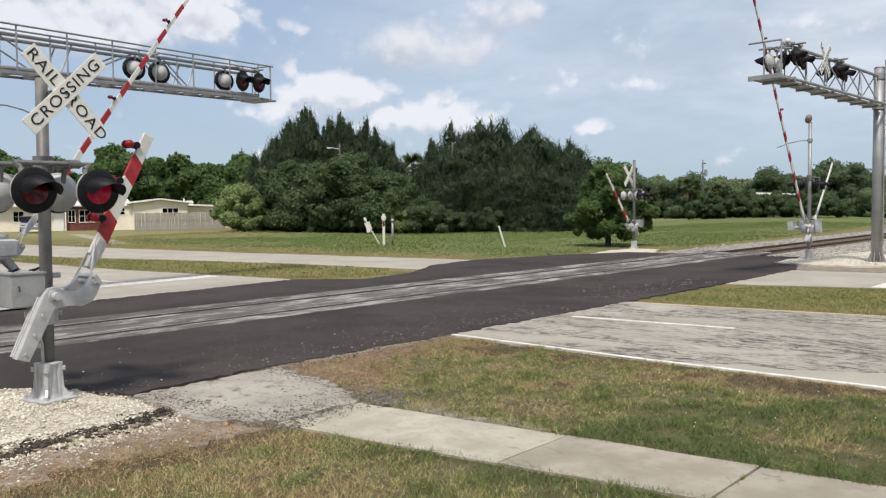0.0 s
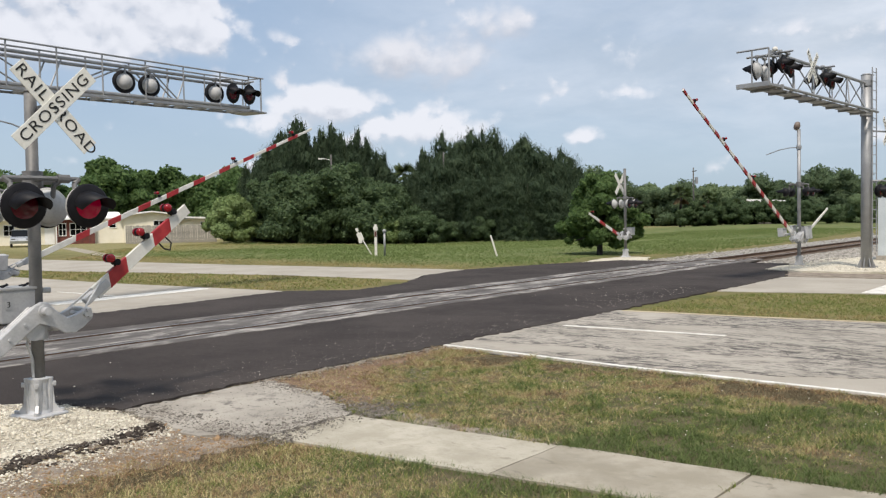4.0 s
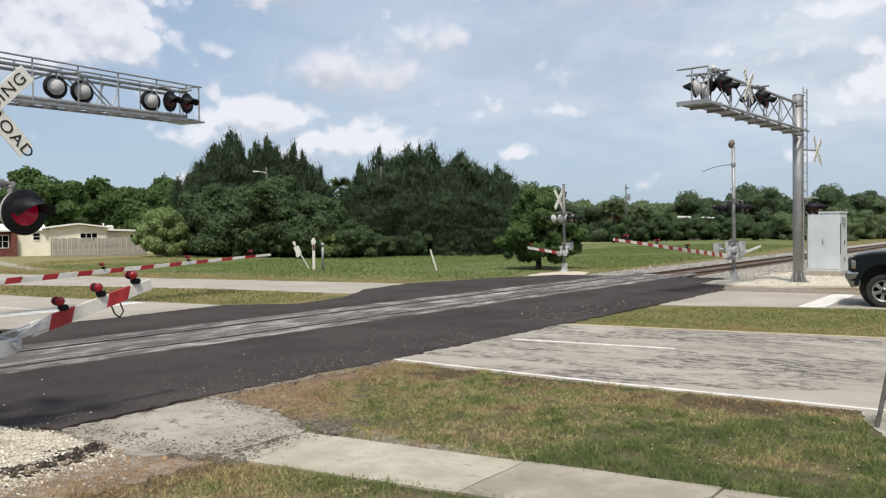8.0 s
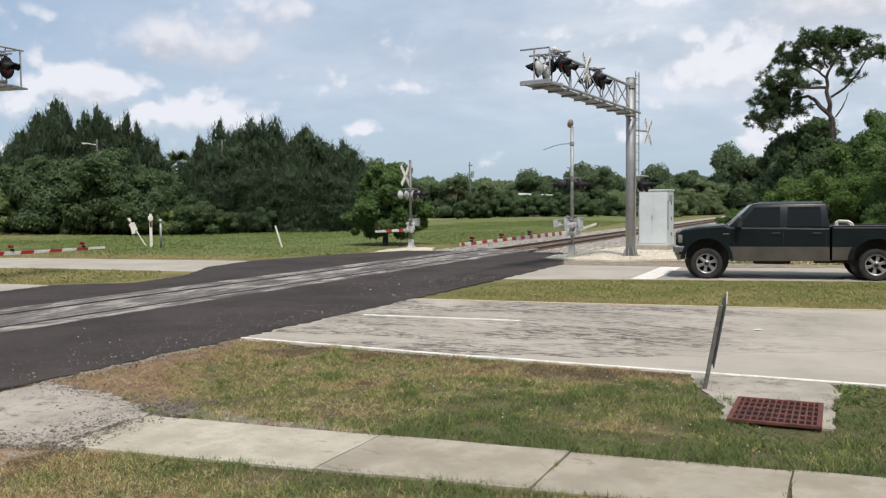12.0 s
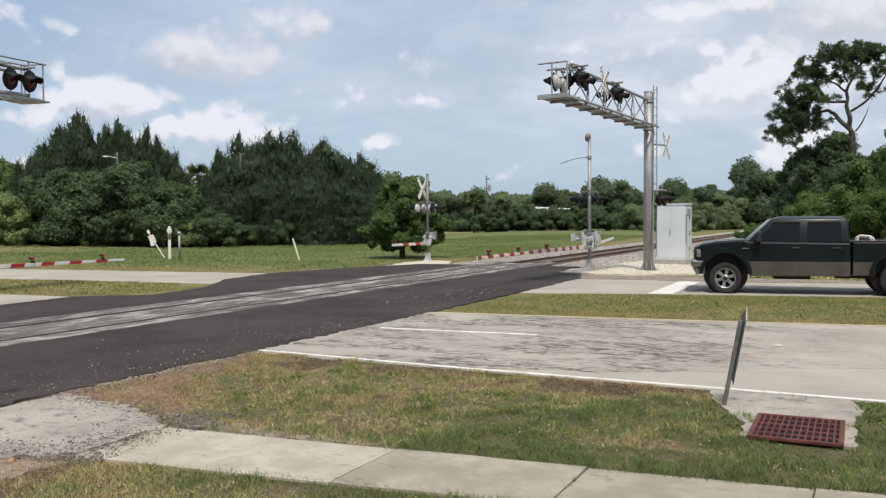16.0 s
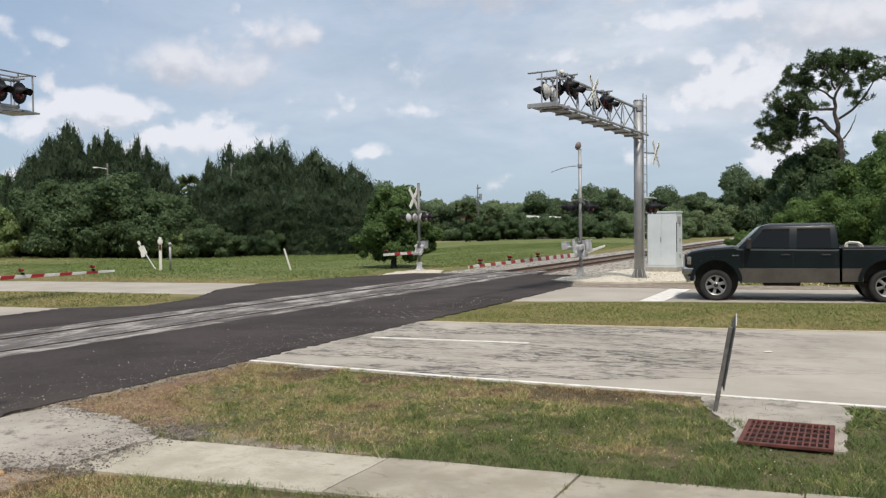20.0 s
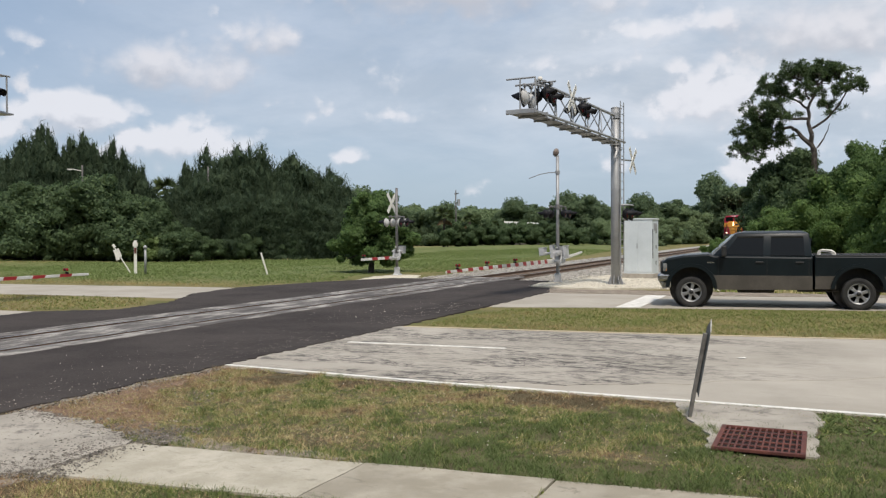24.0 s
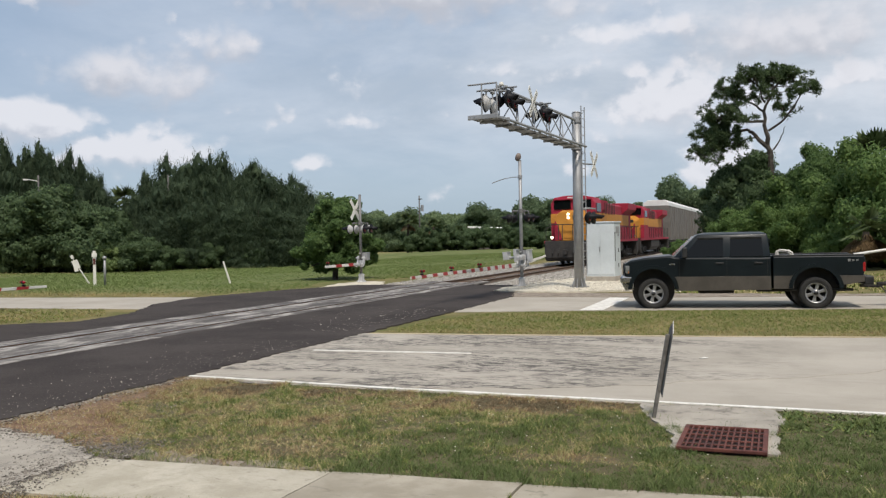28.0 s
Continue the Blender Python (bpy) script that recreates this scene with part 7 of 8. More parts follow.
def house():
    h = thing("house", "single-storey cream house with low white roof", "house", pose(-80.6, 53.0, 0.0, 0, 0, 66))
    # local x runs along the front, -y looks at the road
    L = 5.6
    part("wall", box(B(), (L, 8.0, 2.75), (-L / 2 - 0.2, 4.0, 1.375)), M["stucco"], h, "cream front wall")
    part("gable", prism(B(), [(-L - 0.2, 2.75), (-0.2, 2.75), (-L / 2 - 0.2, 3.12)], 0.02, 7.98, "y"), M["stucco"], h)
    for a, b in (((-L - 0.8, 2.72), (-L / 2 - 0.2, 3.16)), ((-L / 2 - 0.2, 3.16), (0.4, 2.72))):
        part("roof", prism(B(), [a, b, (b[0], b[1] + 0.14), (a[0], a[1] + 0.14)], -0.5, 8.5, "y"), M["roofing"], h, "low white roof slope")
    window_unit(h, pose(-2.0, -0.02, 1.75), 1.6, 0.95, 3)
    part("annex", box(B(), (5.4, 6.0, 2.4), (2.5, 7.0, 1.2)), M["stucco"], h, "lower cream annex")
    part("roof", box(B(), (6.0, 6.8, 0.2), (2.5, 7.0, 2.52), (0, 2, 0), 0.03), M["roofing"], h, "flat pale annex roof")
    window_unit(h, pose(3.4, 3.98, 1.7), 1.1, 0.6, 2)
    unit = box(B(), (0.7, 0.6, 0.5), (1.0, 6.0, 2.85), bevel=0.03)
    rod(unit, (0.4, 6.0, 2.6), (0.4, 6.0, 3.35), 0.09)
    part("roof_unit", unit, M["roofing"], h, "roof vent unit")
    # long left wing
    part("side_wall", box(B(), (3.1, 6.0, 2.6), (-7.2, 3.2, 1.3)), M["stucco"], h, "cream wall beside the brick")
    window_unit(h, pose(-6.9, 0.17, 1.95), 0.6, 0.65, 1)
    part("brick_wall", box(B(), (3.6, 6.0, 2.6), (-10.5, 3.6, 1.3)), M["brick"], h, "dark red brick wall under the eave")
    part("brick_wall", box(B(), (0.5, 1.2, 2.3), (-8.95, 0.2, 1.15)), M["brick"], h)
    part("wing_wall", box(B(), (14.0, 6.0, 2.5), (-19.2, 3.8, 1.25)), M["stucco"], h, "cream wall of the long wing")
    part("roof", prism(B(), [(0.0, 2.5), (0.0, 2.66), (3.8, 3.3), (7.6, 2.66), (7.6, 2.5)], -25.6, -5.9, "x"), M["roofing"], h, "low white roof of the wing")
    window_unit(h, pose(-10.2, 0.57, 1.5), 1.5, 1.2, 3)
    window_unit(h, pose(-11.7, 0.57, 1.5), 0.6, 1.2, 2)
    for x in (-14.4, -16.6, -19.2, -22.0):
        window_unit(h, pose(x, 0.77, 1.5), 0.9, 1.0, 2)
    part("door", box(B(), (0.95, 0.08, 2.0), (-12.9, 0.74, 1.0), bevel=0.02), M["roofing"], h, "white front door")
    part("post", box(B(), (0.12, 0.12, 2.5), (-12.3, 0.2, 1.25)), M["roofing"], h)
    return h


house()


def fence():
    f = thing("fence", "weathered grey wooden board fence", "fence", pose(-76.3, 44.1, 0.0, 0, 0, 57.3))
    me = None
    n = 52
    rnd = random.Random(5)
    for i in range(n):
        x = i * 0.163
        if me is None:
            bm = prism(B(), [(-0.075, 0.03), (0.075, 0.03), (0.075, 1.72), (0.05, 1.78), (-0.05, 1.78), (-0.075, 1.72)], -0.012, 0.012, "y")
            o = part("board", bm, M["fence"], f)
            me = o.data
        else:
            o = new("board", me)
            o.parent = f
        o.matrix_basis = pose(x, rnd.uniform(-0.01, 0.01), rnd.uniform(-0.04, 0.03), 0, rnd.uniform(-0.8, 0.8), 0)
    for z in (0.4, 1.4):
        part("rail", box(B(), (n * 0.163, 0.05, 0.09), (n * 0.163 / 2 - 0.08, 0.04, z)), M["fence"], f)
    for i in range(5):
        part("post", box(B(), (0.1, 0.1, 1.8), (i * 2.1, 0.1, 0.9)), M["fence"], f)


fence()


def utility_pole(label, x, y, h, lamp=None, arm=True, lean=0.0):
    p = thing("utility_pole", label, "pole", pose(x, y, height(x, y) - 0.05, 0, lean, 0))
    part("pole", rod(B(), (0, 0, 0), (0, 0, h), 0.13, 0.075, 12), M["wood_pole"], p, "grey wooden pole", True)
    if arm:
        bm = box(B(), (0.1, 1.8, 0.12), (0.12, 0, h - 0.5), (0, 0, 40))
        part("crossarm", bm, M["wood_pole"], p)
        part("transformer", rod(B(), (0.3, 0.3, h - 2.2), (0.3, 0.3, h - 1.3), 0.2, seg=12), M["galv"], p, "grey transformer can")
    if lamp:
        bm = pipe(B(), [(0, 0, h - 0.55), (-0.5, -0.55, h - 0.4), (-0.65, -0.7, h - 0.4)], 0.035, 6)
        box(bm, (0.22, 0.4, 0.14), (-0.7, -0.8, h - 0.43), (0, 0, -38), 0.04)
        part("luminaire", bm, M["white"], p, "pale street light on a bracket")
    return p


utility_pole("wooden pole with a street light above the trees", -63.0, 58.8, 9.0, True, False)
utility_pole("grey wooden utility pole leaning in the trees", -55.5, 67.1, 9.2, None, False, 1.5)
utility_pole("grey wooden utility pole beyond the bank", -47.4, 110.5, 8.0)
utility_pole("distant wooden utility pole in the trees", -44.7, 134.0, 6.6)
utility_pole("utility pole behind the house", -96.0, 71.5, 10.4)
hut = thing("distant_house", "distant low building with white roof behind the hedge", "house", pose(-38.2, 112.5, height(-38.2, 112.5) - 0.9, 0, 0, 20))
part("wall", box(B(), (4.6, 4.0, 3.6), (0, 0, 1.8)), M["sign_back"], hut, "dull grey wall")
part("roof", box(B(), (5.2, 4.6, 0.3), (0, 0, 3.8), (0, 3, 0), 0.05), M["roofing"], hut, "white metal roof")


def marker_posts():
    p = thing("marker_post", "white flat marker post with lettered top in the grass", "post", pose(-31.9, 32.9, 0.0, 0, 0, 40))
    part("post", box(B(), (0.14, 0.03, 1.72), (0, 0, 0.86), bevel=0.006), M["white"], p)
    part("cap", box(B(), (0.24, 0.05, 0.2), (0, -0.01, 1.5), bevel=0.01), M["white"], p)
    part("sticker", box(B(), (0.11, 0.006, 0.3), (0, -0.021, 1.2)), M["rust"], p, "faded red sticker")
    q = thing("vent_pipe", "grey standpipe in the grass", "pipe", pose(-31.3, 32.95, 0.0))
    part("pipe", rod(B(), (0, 0, 0), (0, 0, 1.35), 0.06, seg=12), M["galv"], q, "", True)
    part("cap", lathe(B(), [(0.0, 1.47), (0.06, 1.45), (0.1, 1.38), (0.1, 1.3), (0.06, 1.3)], 14), M["galv"], q, "", True)
    s = thing("leaning_sign", "broken white sign leaning over in the grass", "sign", pose(-33.6, 34.3, 0.0, 0, -30, 40))
    part("post", rod(B(), (0, 0, -0.05), (0, 0, 1.5), 0.035, seg=8), M["white"], s)
    part("plate", box(B(), (0.3, 0.02, 0.46), (-0.02, -0.04, 1.2), (0, 8, 0), 0.01), M["white"], s, "white sign plate")
    part("plate", box(B(), (0.2, 0.02, 0.22), (-0.14, -0.045, 0.98), (0, 20, 0), 0.01), M["white"], s)
    part("finial", box(B(), (0.14, 0.03, 0.2), (0.02, -0.02, 1.62), (0, 0, 0), 0.01), M["white"], s)
    r = thing("leaning_post", "white plastic post leaning in the grass", "post", pose(-25.36, 34.92, 0.0, 0, -16, 40))
    part("post", box(B(), (0.085, 0.04, 1.15), (0, 0, 0.55), bevel=0.015), M["white"], r)


marker_posts()


def cabinet():
    c = thing("signal_cabinet", "tall white metal signal equipment cabinet beside the tracks", "cabinet", pose(-7.33, 36.2, 0.2, 0, 0, -5))
    part("body", box(B(), (1.2, 1.0, 2.3), (0, 0, 1.17), bevel=0.02), M["cabinet"], c, "white cabinet body")
    part("roof", box(B(), (1.26, 1.06, 0.06), (0, 0, 2.33), bevel=0.01), M["cabinet"], c)
    for x in (-0.3, 0.3):
        part("door", box(B(), (0.56, 0.012, 2.1), (x, -0.506, 1.18), bevel=0.004), M["cabinet"], c)
    part("hinge", box(B(), (0.03, 0.04, 1.2), (0.605, -0.42, 1.3)), M["truck_trim"], c, "dark vertical hinge")
    for z in (0.5, 1.15, 1.8):
        part("hinge", box(B(), (0.02, 0.05, 0.16), (0.607, 0.1, z), bevel=0.004), M["truck_trim"], c, "dark hinge")
    part("vent", box(B(), (0.012, 0.5, 0.3), (0.604, 0.0, 2.0), bevel=0.004), M["mech"], c, "louvred side vent")
    part("latch", box(B(), (0.03, 0.03, 0.22), (-0.02, -0.525, 1.2), bevel=0.006), M["galv"], c, "steel door latch")
    part("plinth", box(B(), (1.3, 1.1, 0.24), (0, 0, -0.06), bevel=0.01), M["apron"], c, "concrete plinth")
    b2 = thing("junction_box", "low grey pedestal box beside the cabinet", "box", pose(-6.3, 35.4, 0.0, 0, 0, 0))
    part("body", box(B(), (0.25, 0.25, 0.75), (0, 0, 0.37), bevel=0.03), M["apron"], b2)


cabinet()


def drain():
    d = thing("storm_drain", "rusty red iron storm drain grate in a concrete collar", "drain", pose(-0.9, 8.34, 0.022) @ Matrix.Diagonal((1.0, 0.84, 1.0, 1.0)))
    # flat sheet, no hole: the shade of the depth is its dark colour
    part("pit", box(B(), (0.72, 1.06, 0.02), (0, 0, -0.008)), M["pit"], d, "dark sheet standing for the shaded opening")
    fr = B()
    for x in (-0.365, 0.365):
        box(fr, (0.045, 1.12, 0.04), (x, 0, 0.014), bevel=0.006)
    for y in (-0.545, 0.545):
        box(fr, (0.775, 0.045, 0.03), (0, y, 0.019), bevel=0.006)
    part("frame", fr, M["rust"], d, "rusty iron frame")
    for i in range(12):
        part("bar", box(B(), (0.017, 1.06, 0.016), (-0.308 + i * 0.056, 0, 0.023), bevel=0.003), M["rust"], d)
    for j in range(4):
        part("cross_bar", box(B(), (0.7, 0.03, 0.014), (0, -0.33 + j * 0.22, 0.021), bevel=0.003), M["rust"], d)


drain()


def edge_sign():
    s = thing("marker_sign", "leaning grey metal marker sign seen nearly edge on", "sign", pose(-1.66, 9.21, 0.0, 2, 10, 15))
    bm = box(B(), (0.04, 0.045, 1.0), (0, 0, 0.42), bevel=0.006)
    part("post", bm, M["sign_back"], s, "dull steel channel post")
    part("plate", prism(B(), [(-0.13, 0.27), (0.14, 0.32), (0.14, 0.97), (0.0, 1.05), (-0.13, 0.93)], 0.026, 0.032, "x"), M["sign_back"], s, "bent aluminium marker plate")
    # paler piece laid on the plate: light on its tip given as colour
    part("tip", prism(B(), [(-0.1, 0.95), (0.13, 0.97), (0.02, 1.07)], 0.034, 0.04, "x"), M["alu"], s, "bent tip of the plate, silver for the light on it")


edge_sign()


def parked_car():
    c = thing("parked_car", "silver car parked in front of the cream house", "car", pose(-81.6, 36.4, 0.0, 0, 0, -24))
    body = [(-2.1, 0.35), (2.1, 0.35), (2.2, 0.6), (2.1, 0.85), (1.3, 0.98), (-2.0, 1.02), (-2.2, 0.7)]
    part("body", prism(B(), body, -0.88, 0.88, "y", 0.06), M["car_paint"], c, "silver painted body")
    part("cabin", prism(B(), [(-1.9, 0.98), (0.95, 0.95), (0.35, 1.55), (-1.5, 1.6)], -0.76, 0.76, "y", 0.06), M["glass"], c, "dark glazed cabin")
    part("roof", box(B(), (1.75, 1.4, 0.05), (-0.6, 0, 1.6), bevel=0.02), M["car_paint"], c)
    for x in (1.35, -1.35):
        for s in (1, -1):
            w = part("wheel", rod(B(), (x, s * 0.7, 0.33), (x, s * 0.9, 0.33), 0.33, seg=20), M["tyre"], c)
            part("rim", rod(B(), (x, s * 0.9, 0.33), (x, s * 0.905, 0.33), 0.2, seg=16), M["rim"], w)
    for s in (1, -1):
        part("headlight", box(B(), (0.1, 0.35, 0.15), (2.12, s * 0.62, 0.75), bevel=0.02), M["headlamp"], c)


M["car_paint"] = plain("silver_car_paint", (0.4, 0.42, 0.44), (0.5, 0.52, 0.54), 2.0, 0.3, 0.4, 0.02)
parked_car()


def road_litter():
    p = thing("litter", "small crumpled white paper lying on the road", "litter", pose(-1.51, 13.78, 0.02, 0, 0, 20))
    bm = B()
    rnd = random.Random(6)
    ring = [bm.verts.new((0.075 * math.cos(0.7 * i), 0.04 * math.sin(0.7 * i), rnd.uniform(0.0, 0.015))) for i in range(9)]
    top = bm.verts.new((0.02, 0.0, 0.022))
    for i in range(9):
        bm.faces.new((ring[i], ring[(i + 1) % 9], top))
    part("paper", bm, M["white"], p)


road_litter()


# ---- small ground cover ----
def leaf_blade_mat(name, a, b):
    n = Nodes(name, 0.8, 0.0, 0.15)
    n.color(n.mix(n.island(), a, b))
    return n.m


M["blade_green"] = leaf_blade_mat("green_blades", (0.118, 0.158, 0.036), (0.255, 0.288, 0.088))
M["blade_dry"] = leaf_blade_mat("dry_blades", (0.31, 0.26, 0.122), (0.55, 0.475, 0.25))
M["blade_brown"] = leaf_blade_mat("dead_blades", (0.2, 0.125, 0.07), (0.4, 0.27, 0.155))
M["blade_field"] = leaf_blade_mat("field_blades", (0.13, 0.18, 0.056), (0.175, 0.222, 0.078))
M["blade_median"] = leaf_blade_mat("median_blades", (0.135, 0.17, 0.048), (0.215, 0.24, 0.08))
M["blade_median_dry"] = leaf_blade_mat("median_dry_blades", (0.27, 0.23, 0.1), (0.38, 0.325, 0.15))
M["blade_lush"] = leaf_blade_mat("lush_blades", (0.064, 0.1, 0.032), (0.152, 0.19, 0.069))
M["blade_dead"] = leaf_blade_mat("dark_dead_blades", (0.095, 0.075, 0.046), (0.2, 0.155, 0.095))
M["stone_white"] = leaf_blade_mat("white_stones", (0.4, 0.355, 0.28), (0.84, 0.79, 0.67))
M["stone_grey"] = leaf_blade_mat("grey_stones", (0.2, 0.185, 0.16), (0.48, 0.45, 0.4))
M["stone_dark"] = leaf_blade_mat("dark_grit", (0.09, 0.08, 0.068), (0.3, 0.27, 0.235))
M["clod"] = leaf_blade_mat("dark_clods_loose", (0.018, 0.015, 0.013), (0.1, 0.08, 0.065))


def wave(x, y, s):
    """Smooth random field in 0..1."""
    return 0.5 + 0.25 * (np.sin(1.7 * x * s + 1.3) * np.cos(2.1 * y * s + 0.4) + np.sin(3.9 * x * s - 2.3 * y * s + 2.0) * 0.6 + np.cos(6.1 * y * s + 4.4 * x * s) * 0.4)


def fbm(x, y, scale, seed, octaves=4):
    """Value noise in several octaves, about 0..1."""
    g = np.random.default_rng(seed)
    out, amp, tot = np.zeros(len(x)), 1.0, 0.0
    for o in range(octaves):
        t = g.random((64, 64))
        u, v = x * scale * 2 ** o + 17.3 * o, y * scale * 2 ** o + 5.1 * o
        i, j = np.floor(u).astype(int), np.floor(v).astype(int)
        fu, fv = u - i, v - j
        fu, fv = fu * fu * (3 - 2 * fu), fv * fv * (3 - 2 * fv)
        q = lambda a, b: t[(i + a) % 64, (j + b) % 64]
        out += amp * ((q(0, 0) * (1 - fu) + q(1, 0) * fu) * (1 - fv) + (q(0, 1) * (1 - fu) + q(1, 1) * fu) * fv)
        tot += amp
        amp *= 0.6
    return out / tot


def inside(poly, x, y):
    px, py = np.array(poly).T
    r = np.zeros(len(x), bool)
    j = len(px) - 1
    for i in range(len(px)):
        hit_ = ((py[i] > y) != (py[j] > y)) & (x < (px[j] - px[i]) * (y - py[i]) / (py[j] - py[i] + 1e-12) + px[i])
        r ^= hit_
        j = i
    return r


def tufts(name, label, poly, per_m2, hgt, wid, dry, seed, bare=None, mats=("blade_green", "blade_dry", "blade_brown"), z0=0.0, curve=0.5, steps=(0.45, 0.85), spread=0.22, tall=None):
    """Grass: blades of one triangle each, in tufts; dry(x, y) gives how dry the place is."""
    g = np.random.default_rng(seed)
    p = np.array(poly)
    lo, hi = p.min(0), p.max(0)
    n = int(per_m2 * np.prod(hi - lo))
    x, y = g.uniform(lo[0], hi[0], n), g.uniform(lo[1], hi[1], n)
    cl = g.normal(size=(n, 2)) * 0.02
    k = g.integers(0, max(1, n // 6), n)
    x, y = x[k] + cl[:, 0], y[k] + cl[:, 1]
    keep = inside(poly, x, y)
    if bare is not None:
        keep &= g.random(n) > bare(x, y)
    x, y = x[keep], y[keep]
    n = len(x)
    d = np.clip(dry(x, y) + g.normal(size=n) * spread, 0, 1)
    kind = np.digitize(d, steps)
    a = g.uniform(0, 6.283, n)
    h = hgt * g.uniform(0.4, 1.25, n) * (0.7 + 0.6 * wave(x, y, 1.9)) * np.where(kind >= len(mats) - 1, 0.6, 1)
    if tall is not None:
        h = h * tall(x, y)
    w = wid * g.uniform(0.6, 1.4, n)
    lean = g.normal(size=(n, 2)) * curve * h[:, None]
    zz = np.array([height(float(q), float(r)) for q, r in zip(x, y)]) if z0 is None else np.full(n, z0)
    A = np.stack([x - np.cos(a) * w, y - np.sin(a) * w, zz], 1)
    Bv = np.stack([x + np.cos(a) * w, y + np.sin(a) * w, zz], 1)
    C = np.stack([x + lean[:, 0], y + lean[:, 1], zz + h], 1)
    for q, mat in enumerate(mats):
        s = kind == q
        if s.sum() < 3:
            continue
        v = np.stack([A[s], Bv[s], C[s]], 1).reshape(-1, 3)
        f = np.arange(len(v)).reshape(-1, 3)
        o = new(name, array_mesh(name, v, f, M[mat]))
        tagged(o, label, "grass", kind="stuff")


def stones(name, label, x, y, z, size, mat, seed, flat=0.6):
    """Loose stones: squashed, turned octahedra, joined."""
    g = np.random.default_rng(seed)
    n = len(x)
    base = np.array([[1, 0, 0], [0, 1, 0], [-1, 0, 0], [0, -1, 0], [0, 0, 1], [0, 0, -1]], float)
    F = np.array([[0, 1, 4], [1, 2, 4], [2, 3, 4], [3, 0, 4], [1, 0, 5], [2, 1, 5], [3, 2, 5], [0, 3, 5]])
    v = np.repeat(base[None], n, 0) * (1 + g.normal(size=(n, 6, 1)) * 0.2)
    v *= np.stack([np.ones(n), g.uniform(0.6, 1.0, n), g.uniform(flat * 0.6, flat, n)], 1)[:, None, :]
    a = g.uniform(0, 6.28, n)
    c, s = np.cos(a)[:, None], np.sin(a)[:, None]
    v = np.stack([v[..., 0] * c - v[..., 1] * s, v[..., 0] * s + v[..., 1] * c, v[..., 2]], 2) * size[:, None, None]
    v += np.stack([x, y, z + size * flat * 0.25], 1)[:, None, :]
    f = (F[None] + np.arange(n)[:, None, None] * 6).reshape(-1, 3)
    o = new(name, array_mesh(name, v.reshape(-1, 3), f, M[mat]))
    return tagged(o, label, "stones", kind="stuff")


g_ = np.random.default_rng(9)
# bare soil and shell rock
sheet("ground_patch", rough_edge([(-8.62, 6.68), (-7.5, 6.6), (-6.5, 6.42), (-6.2, 6.6), (-6.9, 7.1), (-7.7, 7.7), (-8.0, 8.6), (-8.2, 9.6), (-8.6, 10.1)], 0.09, 0.11, 12), 0.006, 0.02, M["soil_red"], "bare reddish soil along the asphalt edge", "soil")
sheet("ground_patch", rough_edge([(-6.3, 6.12), (-5.2, 6.2), (-4.0, 6.3), (-3.95, 6.4), (-4.5, 6.52), (-5.3, 6.44), (-6.2, 6.52)], 0.08, 0.1, 13), 0.006, 0.02, M["dirt"], "bare soil beside the sidewalk", "soil")
sheet("ground_patch", rough_edge([(-11.5, 2.6), (-10.3, 3.45), (-9.3, 4.4), (-8.4, 4.72), (-7.75, 4.6), (-7.5, 4.1), (-7.6, 3.2), (-7.4, 2.3), (-7.6, 1.2), (-9.5, 0.6), (-12.0, 0.8)], 0.2, 0.07, 14), 0.02, 0.04, M["shell"], "white crushed shell rock round the gate mast", "gravel")
sheet("ground_patch", rough_edge([(-8.3, 4.72), (-7.4, 4.9), (-6.5, 4.95), (-6.2, 4.75), (-6.2, 4.1), (-6.5, 3.4), (-6.3, 2.6), (-6.2, 1.2), (-7.4, 1.0), (-7.3, 2.3), (-7.6, 3.2), (-7.7, 4.2)], 0.09, 0.12, 15), 0.01, 0.02, M["dirt"], "trodden soil beside the shell rock", "soil")
sheet("pavement", rough_edge([(-10.0, 29.5), (-8.6, 28.75), (-7.2, 28.75), (-5.6, 29.9), (-3.4, 30.4), (-3.2, 31.2), (-5.2, 31.6), (-5.4, 34.8), (-6.0, 38.0), (-9.2, 38.0), (-9.6, 33.6), (-10.2, 31.2)], 0.4, 0.06, 16), 0.07, 0.2, M["shell"], "raised pad of white shell rock round the signal masts", "gravel")
sheet("ground_patch", rough_edge([(-9.6, 27.1), (-8.5, 26.95), (-6.3, 27.15), (-4.5, 27.0), (0.0, 27.95), (6.0, 29.1), (6.0, 29.7), (0.0, 29.0), (-5.2, 29.0), (-7.2, 29.0), (-8.6, 29.0), (-9.8, 29.6)], 0.25, 0.1, 27), 0.014, 0.03, M["dirt"], "bare dirt between the far road and the pad", "soil")
sheet("ground_patch", rough_edge([(-18.2, 30.6), (-16.9, 31.6), (-16.6, 33.6), (-17.6, 36.2), (-19.0, 36.6), (-19.2, 34.4)], 0.3, 0.1, 17), 0.02, 0.06, M["shell"], "pale shell rock round the far gate", "gravel")
sheet("pavement", rough_edge([(-22.0, 6.2), (-17.6, 6.0), (-17.5, 8.9), (-18.3, 9.3), (-22.0, 8.6)], 0.4, 0.05, 18), 0.03, 0.1, M["apron"], "pale pad round the signal masts", "pavement")
sheet("ground_patch", rough_edge([(-9.0, 38.0), (-6.4, 38.0), (-7.2, 60.0), (-9.2, 60.0)], 1.0, 0.15, 19), 0.025, 0.05, M["ballast"], "grey ballast path beside the track", "gravel")
